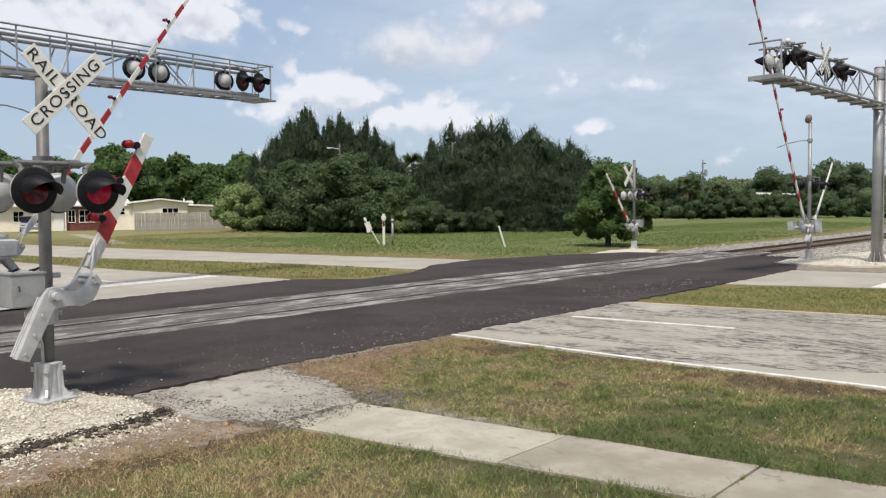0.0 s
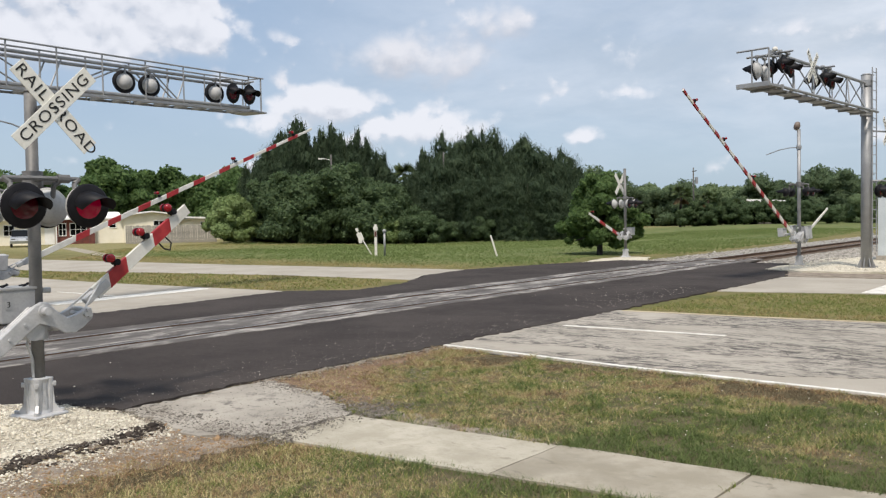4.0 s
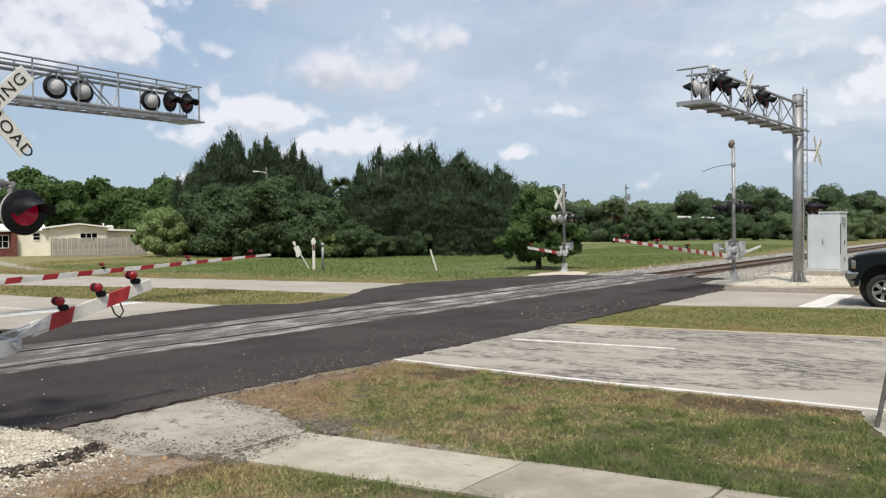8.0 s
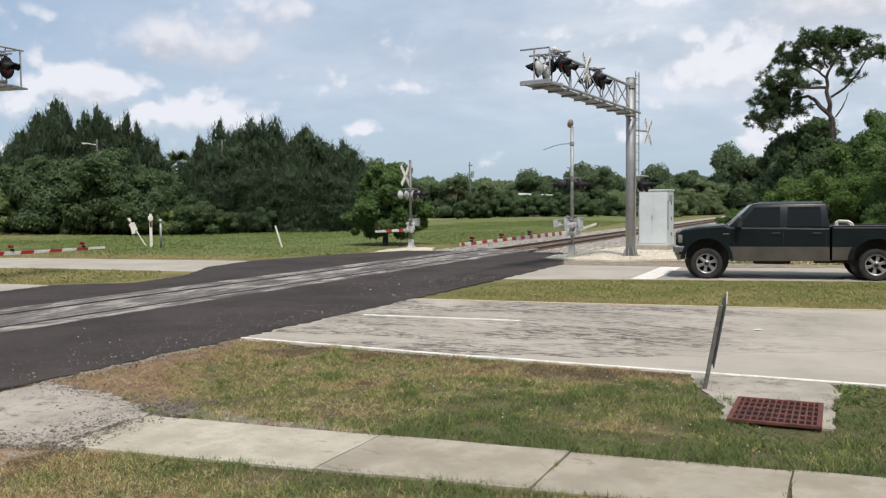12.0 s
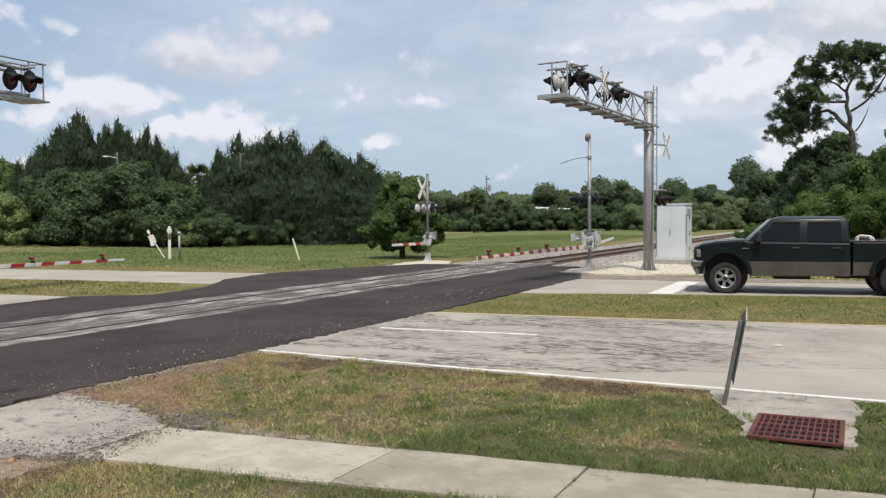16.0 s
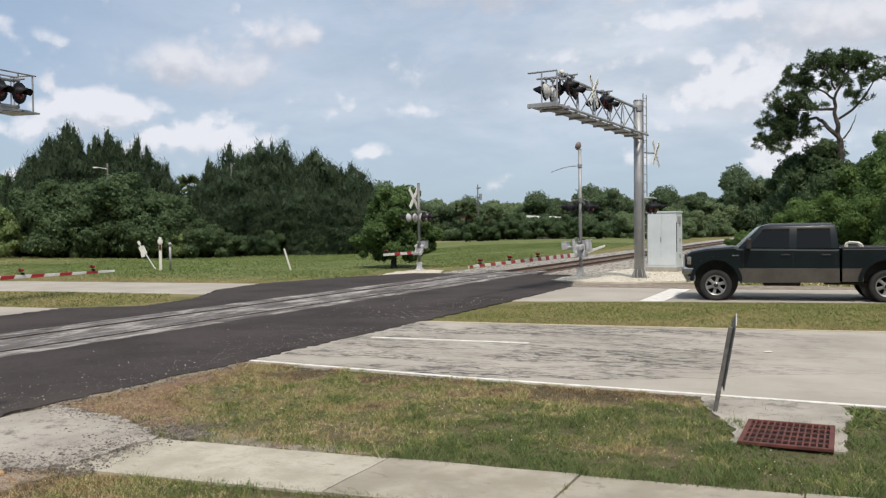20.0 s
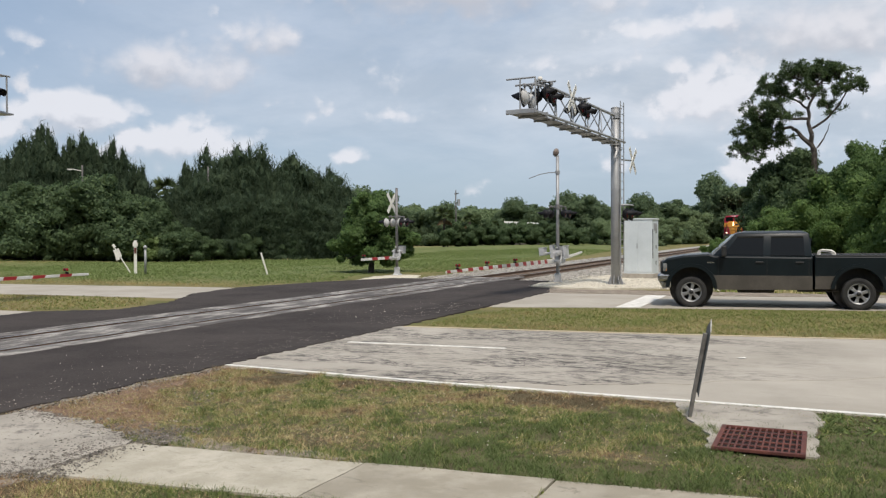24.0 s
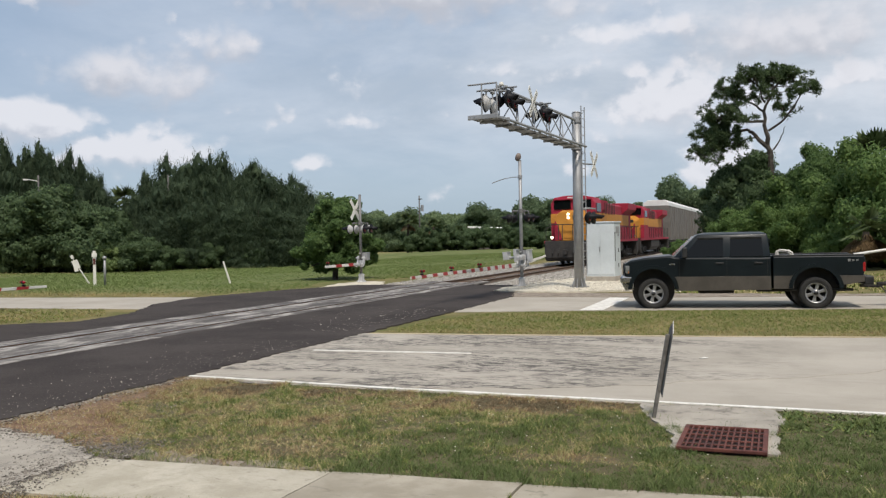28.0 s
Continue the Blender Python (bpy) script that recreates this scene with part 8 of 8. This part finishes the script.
sheet("pavement", [(-72.0, 35.4), (-48.0, 26.4), (-47.6, 27.3), (-71.6, 36.5)], 0.014, 0.05, M["walk"], "pale far sidewalk beside the grass", "pavement")

mound = [(-11.5, 2.6), (-10.3, 3.45), (-9.3, 4.4), (-8.4, 4.72), (-7.5, 4.62), (-7.3, 4.1), (-7.4, 3.4), (-7.3, 2.8), (-7.1, 2.3), (-7.4, 1.2), (-9.5, 0.6), (-12.0, 0.8)]
rise = lambda x, y: 0.055 * np.exp(-(((x + 8.9) / 0.95) ** 2 + ((y - 3.9) / 0.62) ** 2))
hump = new("shell_mound", array_mesh("shell_mound", *(lambda r, a: (np.stack([-9.0 + r * 1.3 * np.cos(a), 3.9 + r * 1.1 * np.sin(a) * np.where(np.sin(a) > 0, 0.62, 1.0), 0.018 + 0.053 * np.exp(-(r * 2) ** 2)], -1).reshape(-1, 3),
                                                                         np.array([(i * 24 + j, i * 24 + (j + 1) % 24, i * 24 + 24 + (j + 1) % 24, i * 24 + 24 + j) for i in range(7) for j in range(24)])))(*np.meshgrid(np.linspace(0.02, 1.0, 8), np.arange(24) * 0.2618, indexing="ij")), M["shell"]))
tagged(hump, "low heap of crushed shell rock at the mast foot", "gravel", kind="stuff")
x_, y_ = g_.uniform(-12, -6.9, 130000), g_.uniform(0.6, 4.9, 130000)
k_ = inside(mound, x_ + g_.normal(size=130000) * 0.06, y_ + g_.normal(size=130000) * 0.06) & (y_ < 4.62 + (x_ + 9.3) * 0.3) & (g_.random(130000) < 0.25 + 2.4 * np.clip(fbm(x_, y_, 2.6, 72) - 0.36, 0, 1))
x_, y_ = x_[k_], y_[k_]
stones("shell_rock", "loose white shell rock fragments round the mast", x_, y_, 0.016 + rise(x_, y_), g_.gamma(1.4, 0.0042, len(x_)) + 0.003, "stone_white", 1)
x_, y_ = g_.uniform(-11.8, -9.3, 9000), g_.uniform(1.6, 4.5, 9000)
k_ = (y_ < 4.5 + (x_ + 9.3) * 0.95) & (y_ > 3.75 + (x_ + 9.3) * 0.95 - g_.gamma(1.5, 0.15, 9000))
stones("grey_gravel", "grey gravel at the asphalt's edge", x_[k_], y_[k_], np.full(k_.sum(), 0.03), g_.gamma(2.0, 0.006, k_.sum()) + 0.006, "stone_grey", 12)
# dark crumbs in a ragged band at the mound's edge
nb = 6500
t_ = g_.random(nb)
wob = 0.5 + fbm(t_ * 9, t_ * 0, 1.0, 3) * 1.0
cx_ = np.interp(t_, [0, 0.2, 0.45, 0.6, 0.8, 1], [-7.55, -7.38, -7.3, -7.33, -7.2, -6.95]) + g_.normal(size=nb) * 0.12 * wob
cy_ = np.interp(t_, [0, 0.2, 0.45, 0.6, 0.8, 1], [4.66, 4.13, 3.45, 3.14, 2.77, 2.3]) + g_.normal(size=nb) * 0.07
k_ = fbm(cx_, cy_, 7.0, 8) > 0.47
cx_, cy_ = cx_[k_], cy_[k_]
stones("soil_clods", "dark clods of broken asphalt and soil", cx_, cy_, np.full(len(cx_), 0.018), g_.gamma(1.1, 0.0062, len(cx_)) + 0.003, "clod", 2)
nb = 4200
t_ = g_.random(nb)
x_ = np.interp(t_, [0, 0.2, 0.45, 0.6, 0.8, 1], [-7.5, -7.3, -7.22, -7.25, -7.12, -6.9]) + g_.gamma(1.3, 0.16, nb)
y_ = np.interp(t_, [0, 0.2, 0.45, 0.6, 0.8, 1], [4.7, 4.13, 3.45, 3.14, 2.77, 2.3]) + g_.normal(size=nb) * 0.08
k_ = fbm(x_, y_, 4.0, 18) > 0.44
stones("soil_litter", "white shell fragments strewn over the soil", x_[k_], y_[k_], np.full(k_.sum(), 0.01), g_.gamma(1.3, 0.0042, k_.sum()) + 0.003, "stone_white", 16)
nb = 6000
x_, y_ = -6.3 - g_.gamma(2.2, 0.3, nb), g_.uniform(1.4, 4.95, nb)
stones("soil_litter", "scattered pale stones on trodden soil", x_, y_, np.full(nb, 0.008), g_.gamma(1.2, 0.0026, nb) + 0.002, "stone_grey", 3)
x_, y_ = -6.2 - g_.gamma(2.2, 0.3, nb), g_.uniform(1.4, 4.95, nb)
stones("soil_litter", "brown soil crumbs on trodden ground", x_, y_, np.full(nb, 0.008), g_.gamma(1.4, 0.004, nb) + 0.003, "blade_brown", 13)
x_ = -8.7 - g_.gamma(1.2, 0.55, 900)
y_ = g_.uniform(4.6, 14.5, 900)
stones("road_grit", "small white stones scattered on the asphalt", x_, y_, np.full(900, 0.034), g_.gamma(1.2, 0.0024, 900) + 0.0015, "stone_white", 4)
x_, y_ = -8.8 - g_.gamma(1.5, 0.6, 420), g_.uniform(16.0, 22.0, 420)
stones("road_grit", "small white stones scattered on the asphalt", x_, y_, np.full(420, 0.034), g_.gamma(1.2, 0.0034, 420) + 0.002, "stone_white", 5)
x_, y_ = g_.uniform(-8.7, -6.2, 1500), g_.uniform(6.3, 10.2, 1500)
k_ = x_ < -6.0 - (y_ - 6.3) * 0.55
stones("soil_litter", "scattered pale stones on bare soil", x_[k_], y_[k_], np.full(k_.sum(), 0.008), g_.gamma(1.6, 0.003, k_.sum()) + 0.002, "stone_grey", 6)
x_, y_ = g_.uniform(-8.4, -5.9, 26000), g_.uniform(4.6, 6.8, 26000)
k_ = (y_ > 4.66 + (x_ + 8.4) * 0.05) & (g_.random(26000) < (0.35 + 1.3 * np.clip(fbm(x_, y_, 3.0, 71) * 2.0 - 0.7, 0, 1)) * ( 0.03 + np.exp(-((x_ + 6.4) / 0.35) ** 2) + np.exp(-((y_ - 4.9) / 0.22) ** 2) * 0.9 + 0.7 * np.exp(-((y_ - 6.5 + 0.2 * (x_ + 7.5)) / 0.14) ** 2)))
stones("soil_litter", "grit on the broken concrete apron", x_[k_], y_[k_], np.full(k_.sum(), 0.027), g_.gamma(1.4, 0.003, k_.sum()) + 0.003, "stone_dark", 7)
nb = 3500
y_ = g_.uniform(6.6, 10.4, nb)
x_ = np.interp(y_, [6.6, 9.0, 10.4], [-8.62, -8.57, -8.56]) + g_.normal(size=nb) * 0.06 + g_.gamma(1.0, 0.06, nb)
stones("asphalt_crumbs", "dark crumbs broken from the asphalt's edge", x_[::3] + np.abs(g_.normal(size=len(x_[::3]))) * 0.1, y_[::3], np.full(len(x_[::3]), 0.01), g_.gamma(1.3, 0.0036, len(x_[::3])) + 0.002, "clod", 17)
stones("edge_grit", "pale grit and soil along the edge of the asphalt", x_, y_, np.full(nb, 0.012), g_.gamma(1.3, 0.0035, nb) + 0.002, "stone_grey", 15)
n_st = 15000
x_, y_ = TRACK_X + g_.uniform(-3.4, 5.0, n_st), 33.8 + g_.gamma(1.3, 14.0, n_st)
x_ = np.where(np.abs(x_ - TRACK_X) < 1.35, TRACK_X + 1.4 + np.abs(x_ - TRACK_X) * 2.4, x_)
z_ = np.interp(x_ - TRACK_X, [-3.6, -1.75, -1.3, 1.3, 1.8, 4.6, 5.2], [-0.04, -0.05, -0.08, -0.08, -0.04, 0.02, -0.04])
stones("ballast", "grey crushed stone ballast beside the rails", x_, y_, z_, g_.gamma(3.0, 0.009, n_st) + 0.012, "stone_grey", 8)
x_, y_ = g_.uniform(-10.0, -3.4, 5000), g_.uniform(28.8, 37.5, 5000)
k_ = (y_ > 29.6 - 0.3 * np.abs(x_ + 8)) & (y_ < 31.0 + np.maximum(0, -5.3 - x_) * 6)
stones("shell_rock", "white shell rock fragments on the raised pad", x_[k_], y_[k_], np.full(k_.sum(), 0.068), g_.gamma(2.0, 0.007, k_.sum()) + 0.006, "stone_white", 10)

# grass
lo_ = lambda x: 4.98 + (x + 6.27) * 0.125
hi_ = lambda x: 6.06 + (x + 6.27) * 0.1


def dry_verge(x, y):
    """0 lush green .. 1 dead: straw by the tracks, green along the sidewalk, dark dead thatch along the road."""
    d = 0.42 - 0.035 * (x + 3.5) * (x < 1) + 0.75 * (fbm(x, y, 0.9, 5) - 0.5) + 1.0 * (fbm(x, y, 3.2, 6) - 0.5) + 0.7 * (fbm(x, y, 9.0, 66) - 0.5)
    d -= 0.42 * np.exp(-((x + 2.6) / 2.0) ** 2 - ((y - 6.6) / 0.5) ** 2) + 0.12 * np.clip((x + 5.2) / 1.6, 0, 1) * (y < 9.3) + 0.3 * np.clip((x + 0.6) / 0.8, 0, 1) * (y > 8.2)
    thatch = np.clip((fbm(x, y, 1.7, 67) - 0.42) / 0.14, 0, 1)
    d += 0.85 * thatch * np.exp(-((y - 9.6) / 0.42) ** 2) * np.clip((-1.0 - x) / 2.0, 0, 1) * np.clip((x + 7.9) / 0.8, 0, 1)
    d += 0.4 * np.exp(-((x + 4.6) / 0.7) ** 2 - ((y - 6.9) / 0.45) ** 2) + 0.45 * np.exp(-((x + 2.1) / 0.8) ** 2 - ((y - 7.35) / 0.16) ** 2) + 0.5 * np.exp(-((x + 5.1) / 0.22) ** 2 - ((y - 8.1) / 0.25) ** 2)
    return d


def bare_verge(x, y):
    b = 0.06 + 0.86 * np.clip((-7.45 - x + (8.0 - y) * 0.3 + 1.9 * (fbm(x, y, 2.2, 7) - 0.5)) / 0.9, 0, 1) * (y < 9.9)
    b = np.maximum(b, 0.8 * np.exp(-((x + 5.2) / 1.0) ** 2 - ((y - 6.28) / 0.13) ** 2))
    b = np.maximum(b, 0.8 * np.exp(-((x + 4.6) / 0.5) ** 2 - ((y - 6.95) / 0.34) ** 2))
    b = np.maximum(b, ((x > -1.27) & (x < -0.5) & (y > 7.93) & (y < 8.86)) * 0.985)
    b = np.maximum(b, ((x > -1.7) & (x < -0.4) & (y > 8.84) & (y < 9.98)) * 0.95)
    return np.clip(b + 1.5 * np.clip(0.47 - fbm(x, y, 3.4, 9), 0, 1) * (x < -1.0) + 0.6 * np.clip(0.42 - fbm(x, y, 2.2, 9), 0, 1), 0, 0.985)


grades = ("blade_lush", "blade_green", "blade_dry", "blade_brown", "blade_dead")
verge = [(-8.6, 6.7), (-6.3, 6.12), (-3.9, hi_(-3.9) - 0.04), (0.0, hi_(0.0) - 0.04), (5.0, hi_(5.0) - 0.04), (9.0, hi_(9.0) - 0.04), (9.0, 9.92), (0.0, 10.01), (-5.0, 10.06), (-8.5, 10.24)]
low_near = lambda x, y: 0.35 + 1.5 * np.clip(fbm(x, y, 3.6, 15) * 2.2 - 0.7, 0, 1) + 0.5 * np.exp(-((y - hi_(x) - 0.1) / 0.25) ** 2) * (x > -4.4)
tufts("verge_grass", "mown grass of the verge, green and dry in patches", verge, 6000, 0.04, 0.0027, dry_verge, 1, bare_verge, grades, 0.0, 0.75, (0.3, 0.5, 0.72, 0.95), 0.16, low_near)
# dead straw lying on the bare places
straw = [(-8.75, 6.55), (-6.5, 6.15), (-6.1, 6.6), (-7.0, 7.5), (-7.7, 8.6), (-8.1, 10.0), (-8.65, 10.2)]
tufts("dead_straw", "dead straw lying on the bare soil", straw, 3600, 0.02, 0.0028, lambda x, y: 0.68 + 0.9 * (fbm(x, y, 2.5, 21) - 0.5), 21, lambda x, y: np.clip(fbm(x, y, 1.8, 22) * 1.2 - 0.2, 0, 0.9), ("blade_dry", "blade_brown", "blade_dead"), 0.006, 3.0, (0.5, 0.85))
straw = [(-5.6, 6.4), (-4.0, 6.4), (-3.9, 7.2), (-4.7, 7.5), (-5.4, 7.0)]
tufts("dead_straw", "pale dead grass in a worn place of the verge", straw, 2400, 0.025, 0.0028, lambda x, y: 0.4 + 0.9 * (fbm(x, y, 2.5, 25) - 0.5), 25, lambda x, y: np.clip(fbm(x, y, 1.8, 26) * 1.4 - 0.2, 0, 0.95), ("blade_dry", "blade_brown", "blade_dead"), 0.006, 2.0, (0.5, 0.85))
lawn = [(-7.0, 1.0), (-6.7, 2.6), (-6.9, 3.6), (-6.8, 4.75), (-6.3, 4.9), (-5.0, lo_(-5.0) + 0.04), (-3.0, lo_(-3.0) + 0.04), (0.0, lo_(0.0) + 0.04), (4.0, lo_(4.0) + 0.04), (4.0, 4.2), (0.5, 2.6), (-2.5, 2.2), (-5.0, 1.0)]
dry_lawn = lambda x, y: 0.5 - 0.06 * (x + 4.0) + 0.9 * (fbm(x, y, 1.1, 31) - 0.5) + 0.9 * (fbm(x, y, 3.5, 32) - 0.5) - 0.3 * np.exp(-((y - lo_(x)) / 0.3) ** 2) * (x > -5.6) + 0.25 * (x < -5.9)
bare_lawn = lambda x, y: np.clip(0.06 + 0.8 * np.clip((-5.7 - x + 1.6 * (fbm(x, y, 1.7, 33) - 0.5)) / 1.1, 0, 1) + 0.8 * np.exp(-((x + 4.15) / 0.25) ** 2 - ((y - 5.0) / 0.3) ** 2) + 0.4 * np.exp(-((x + 3.0) / 0.4) ** 2 - ((y - 4.9) / 0.25) ** 2), 0, 0.97)
tufts("lawn_grass", "patchy mown grass in front of the sidewalk", lawn, 6800, 0.037, 0.0027, dry_lawn, 2, bare_lawn, grades, 0.0, 0.7, (0.3, 0.5, 0.74, 0.97), 0.16, lambda x, y: 0.7 + 0.7 * fbm(x, y, 2.4, 35) + 0.3 * np.exp(-((y - lo_(x)) / 0.3) ** 2))
rest = [(-7.0, 1.0), (-5.0, 1.0), (-2.5, 2.2), (0.5, 2.6), (4.0, 4.2), (9.0, 5.2), (12.0, -8.0), (-10.0, -8.0)]
tufts("lawn_grass", "patchy mown grass round the viewer", rest, 500, 0.04, 0.006, dry_lawn, 41, None, grades, 0.0, 0.7, (0.3, 0.5, 0.74, 0.97), 0.16)
straw = [(-7.6, 1.0), (-7.2, 4.6), (-6.3, 4.95), (-4.0, 5.2), (-4.0, 4.0), (-5.0, 1.0)]
tufts("dead_straw", "dead straw lying on trodden soil", straw, 1800, 0.02, 0.0026, lambda x, y: 0.55 + 0.9 * (fbm(x, y, 2.5, 23) - 0.5), 22, lambda x, y: np.clip(fbm(x, y, 1.8, 24) * 1.2 - 0.25, 0, 0.9), ("blade_dry", "blade_brown", "blade_dead"), 0.008, 3.0, (0.5, 0.85))
median = [(-8.2, 16.4), (-5.6, 16.5), (-1.8, 17.0), (2.0, 17.6), (14.0, 19.3), (14.0, 25.7), (2.0, 23.5), (-1.5, 22.7), (-5.5, 21.8), (-7.6, 20.9), (-8.2, 18.5)]
tufts("median_grass", "mown grass on the median, yellowish green", median, 900, 0.045, 0.006, lambda x, y: 0.3 + 0.7 * (wave(x, y, 0.7) - 0.5) + 0.35 * np.exp(-((y - 16.6 - (x + 8) * 0.14) / 0.5) ** 2) - 0.25 * (y > 21), 3, None, ("blade_median", "blade_median_dry", "blade_brown"))
median2 = [(-19.4, 15.95), (-27.0, 15.2), (-60.0, 14.9), (-60.0, 16.2), (-36.8, 17.4), (-30.1, 19.1), (-24.3, 20.2), (-19.6, 20.4), (-18.0, 18.8), (-17.8, 17.2)]
tufts("median_grass", "mown grass on the median beyond the tracks", median2, 260, 0.06, 0.01, lambda x, y: 0.45 + 0.7 * (wave(x, y, 0.6) - 0.5), 4, None, ("blade_median", "blade_median_dry", "blade_brown"))
strip = [(-4.2, 28.6), (-3.0, 28.9), (3.0, 29.6), (22.0, 34.3), (22.0, 44.0), (3.0, 42.0), (-5.0, 40.0), (-5.1, 31.8)]
tufts("verge_grass", "rough grass behind the far roadside", strip, 70, 0.12, 0.022, lambda x, y: 0.4 + 0.8 * (wave(x, y, 0.5) - 0.5), 5)
fld = [(-20.4, 26.2), (-33.0, 24.8), (-48.0, 23.9), (-62.0, 34.0), (-66.0, 44.0), (-62.0, 50.0), (-54.0, 59.0), (-46.0, 70.0), (-40.0, 90.0), (-20.0, 90.0), (-18.0, 60.0), (-17.6, 40.0), (-20.8, 36.0), (-19.0, 31.0)]
tufts("field_grass", "long green grass of the open field", fld, 170, 0.055, 0.009, lambda x, y: 0.1 + 0.5 * (fbm(x, y, 0.16, 41) - 0.5) + 0.6 * np.exp(-((y - 25.6) / 2.4) ** 2) + 0.4 * np.clip((-46 - x) / 12, 0, 1), 6, None, ("blade_field", "blade_median_dry", "blade_brown"), None, 0.7, (0.45, 0.85), 0.13, lambda x, y: 0.6 + 2.6 * np.clip(fbm(x, y, 0.22, 44) * 2.0 - 0.75, 0, 1) + 0.8 * np.clip((y - 0.75 * (x + 66) - 40) / 9, 0, 1))
edge = [(-65.5, 47.0), (-54.0, 56.0), (-46.0, 65.2), (-42.0, 75.6), (-45.0, 77.0), (-50.0, 68.0), (-57.0, 60.5), (-67.0, 51.5)]
tufts("field_grass", "tall weeds along the foot of the trees", edge, 60, 0.2, 0.022, lambda x, y: 0.15 + 0.6 * (wave(x, y, 0.6) - 0.5), 7, None, ("blade_field", "blade_dry", "blade_brown"), None)
for jx, jd, js in ((-2.3, 900, 8), (-0.68, 500, 9)):
    tufts("joint_weeds", "green weeds in the sidewalk joint", [(jx - 0.03, lo_(jx)), (jx + 0.03, lo_(jx)), (jx + 0.03, hi_(jx)), (jx - 0.03, hi_(jx))], jd, 0.05, 0.005, lambda x, y: 0.2 + 0 * x, js)
weeds = [(-0.42, 8.7), (1.6, 8.9), (2.2, 9.9), (-0.4, 9.96)]
tufts("clover_weeds", "low leafy green weeds beside the storm drain", weeds, 1300, 0.035, 0.012, lambda x, y: 0.1 + 0.25 * fbm(x, y, 2.0, 51), 51, lambda x, y: np.clip(2.2 * fbm(x, y, 2.4, 52) - 0.75 + 0.4 * (x > 0.8) + 0.5 * (y < 9.0), 0, 0.97), ("blade_lush", "blade_green"), 0.01, 1.2, (0.35,))
# broken soil and thatch along the road's edge
nb = 3000
x_ = g_.uniform(-8.2, 0.5, nb)
y_ = np.interp(x_, [-8.5, -5.0, 0.5], [10.2, 10.03, 9.99]) - g_.gamma(1.3, 0.07, nb)
stones("soil_litter", "dark soil crumbs along the edge of the road", x_, y_, np.full(nb, 0.006), g_.gamma(1.3, 0.004, nb) + 0.003, "blade_dead", 14)
# small white flowers in the verge
x_, y_ = g_.uniform(-6.0, 2.0, 130), g_.uniform(6.9, 9.7, 130)
k_ = ~((x_ > -1.8) & (x_ < -0.2) & (y_ > 7.8))
stones("white_flowers", "tiny white flowers dotted in the verge", x_[k_], y_[k_], np.full(k_.sum(), 0.05), np.full(k_.sum(), 0.0085), "stone_white", 11, 0.8)


# ---- motion ----
def motions():
    def swing(arm, z, turn, length, rows):
        more = math.degrees(math.asin(-ARM_DROP / length))  # the board hangs below its pivot
        walk(arm, [(t, pose(0, 0, z, 0, 0, turn) @ pose(0, 0, 0, a + more, 0, 0)) for t, a in rows])

    swing(near_arm, 1.105, 0, 2.07, [(0, 55.0), (1, 47.6), (2, 40.2), (3.3, 33.2), (4.5, 28.0), (5, 26.0), (6, 19.6), (7, 13.2), (8, 7.4), (8.8, 2.5), (9.4, 0.2), (10, 0.0), (28, 0.0)])
    swing(arm_a, 1.25, 0, 9.42, [(0, 52.1), (1, 42.8), (2, 35.1), (3.3, 25.6), (4.5, 17.4), (5, 14.6), (6, 9.3), (7, 4.2), (8, 0.8), (9, -1.7), (10, -1.8), (28, -1.9)])
    swing(arm_a2, 1.25, 180, 3.4, [(0, 44.0), (1, 35.0), (2, 26.0), (3.3, 18.5), (4.5, 12.4), (5, 10.0), (6, 5.6), (7, 2.8), (8, 0.8), (9, 0.0), (10, 0.0), (28, 0.0)])
    swing(arm_b, 1.2, 0, 10.7, [(0, 52.1), (1, 43.4), (2, 35.3), (3.3, 27.0), (4.5, 19.9), (5, 17.3), (6, 12.3), (7, 7.4), (8, 2.7), (8.5, 0.7), (9, -1.2), (10, -1.5), (28, -1.5)])
    swing(arm_b2, 1.2, 180, 3.6, [(0, 41.0), (1, 32.0), (2, 24.0), (3.3, 17.6), (4.5, 12.0), (5, 10.0), (6, 5.0), (7, 2.2), (8, 0.4), (9, -0.6), (10, -0.8), (28, -0.8)])
    swing(arm_c, 1.15, 0, 3.42, [(0, 41.5), (1, 33.6), (2, 26.6), (3.3, 19.2), (4.5, 13.4), (5, 11.4), (6, 7.2), (7, 4.4), (8, 1.2), (9, -2.0), (10, -4.2), (28, -5.0)])

    # the train: where the leading locomotive's headlight is along the track
    head = [(0, 736.0), (12, 442.0), (20, 246.2), (23, 172.8), (24, 148.2), (25, 123.4), (26, 99.6), (27, 77.9), (28, 57.0)]
    for car, back in TRAIN:
        walk(car, [(t, pose(TRACK_X, y + 10.1 + back, 0.055, 0, 0, -90)) for t, y in head])


motions()
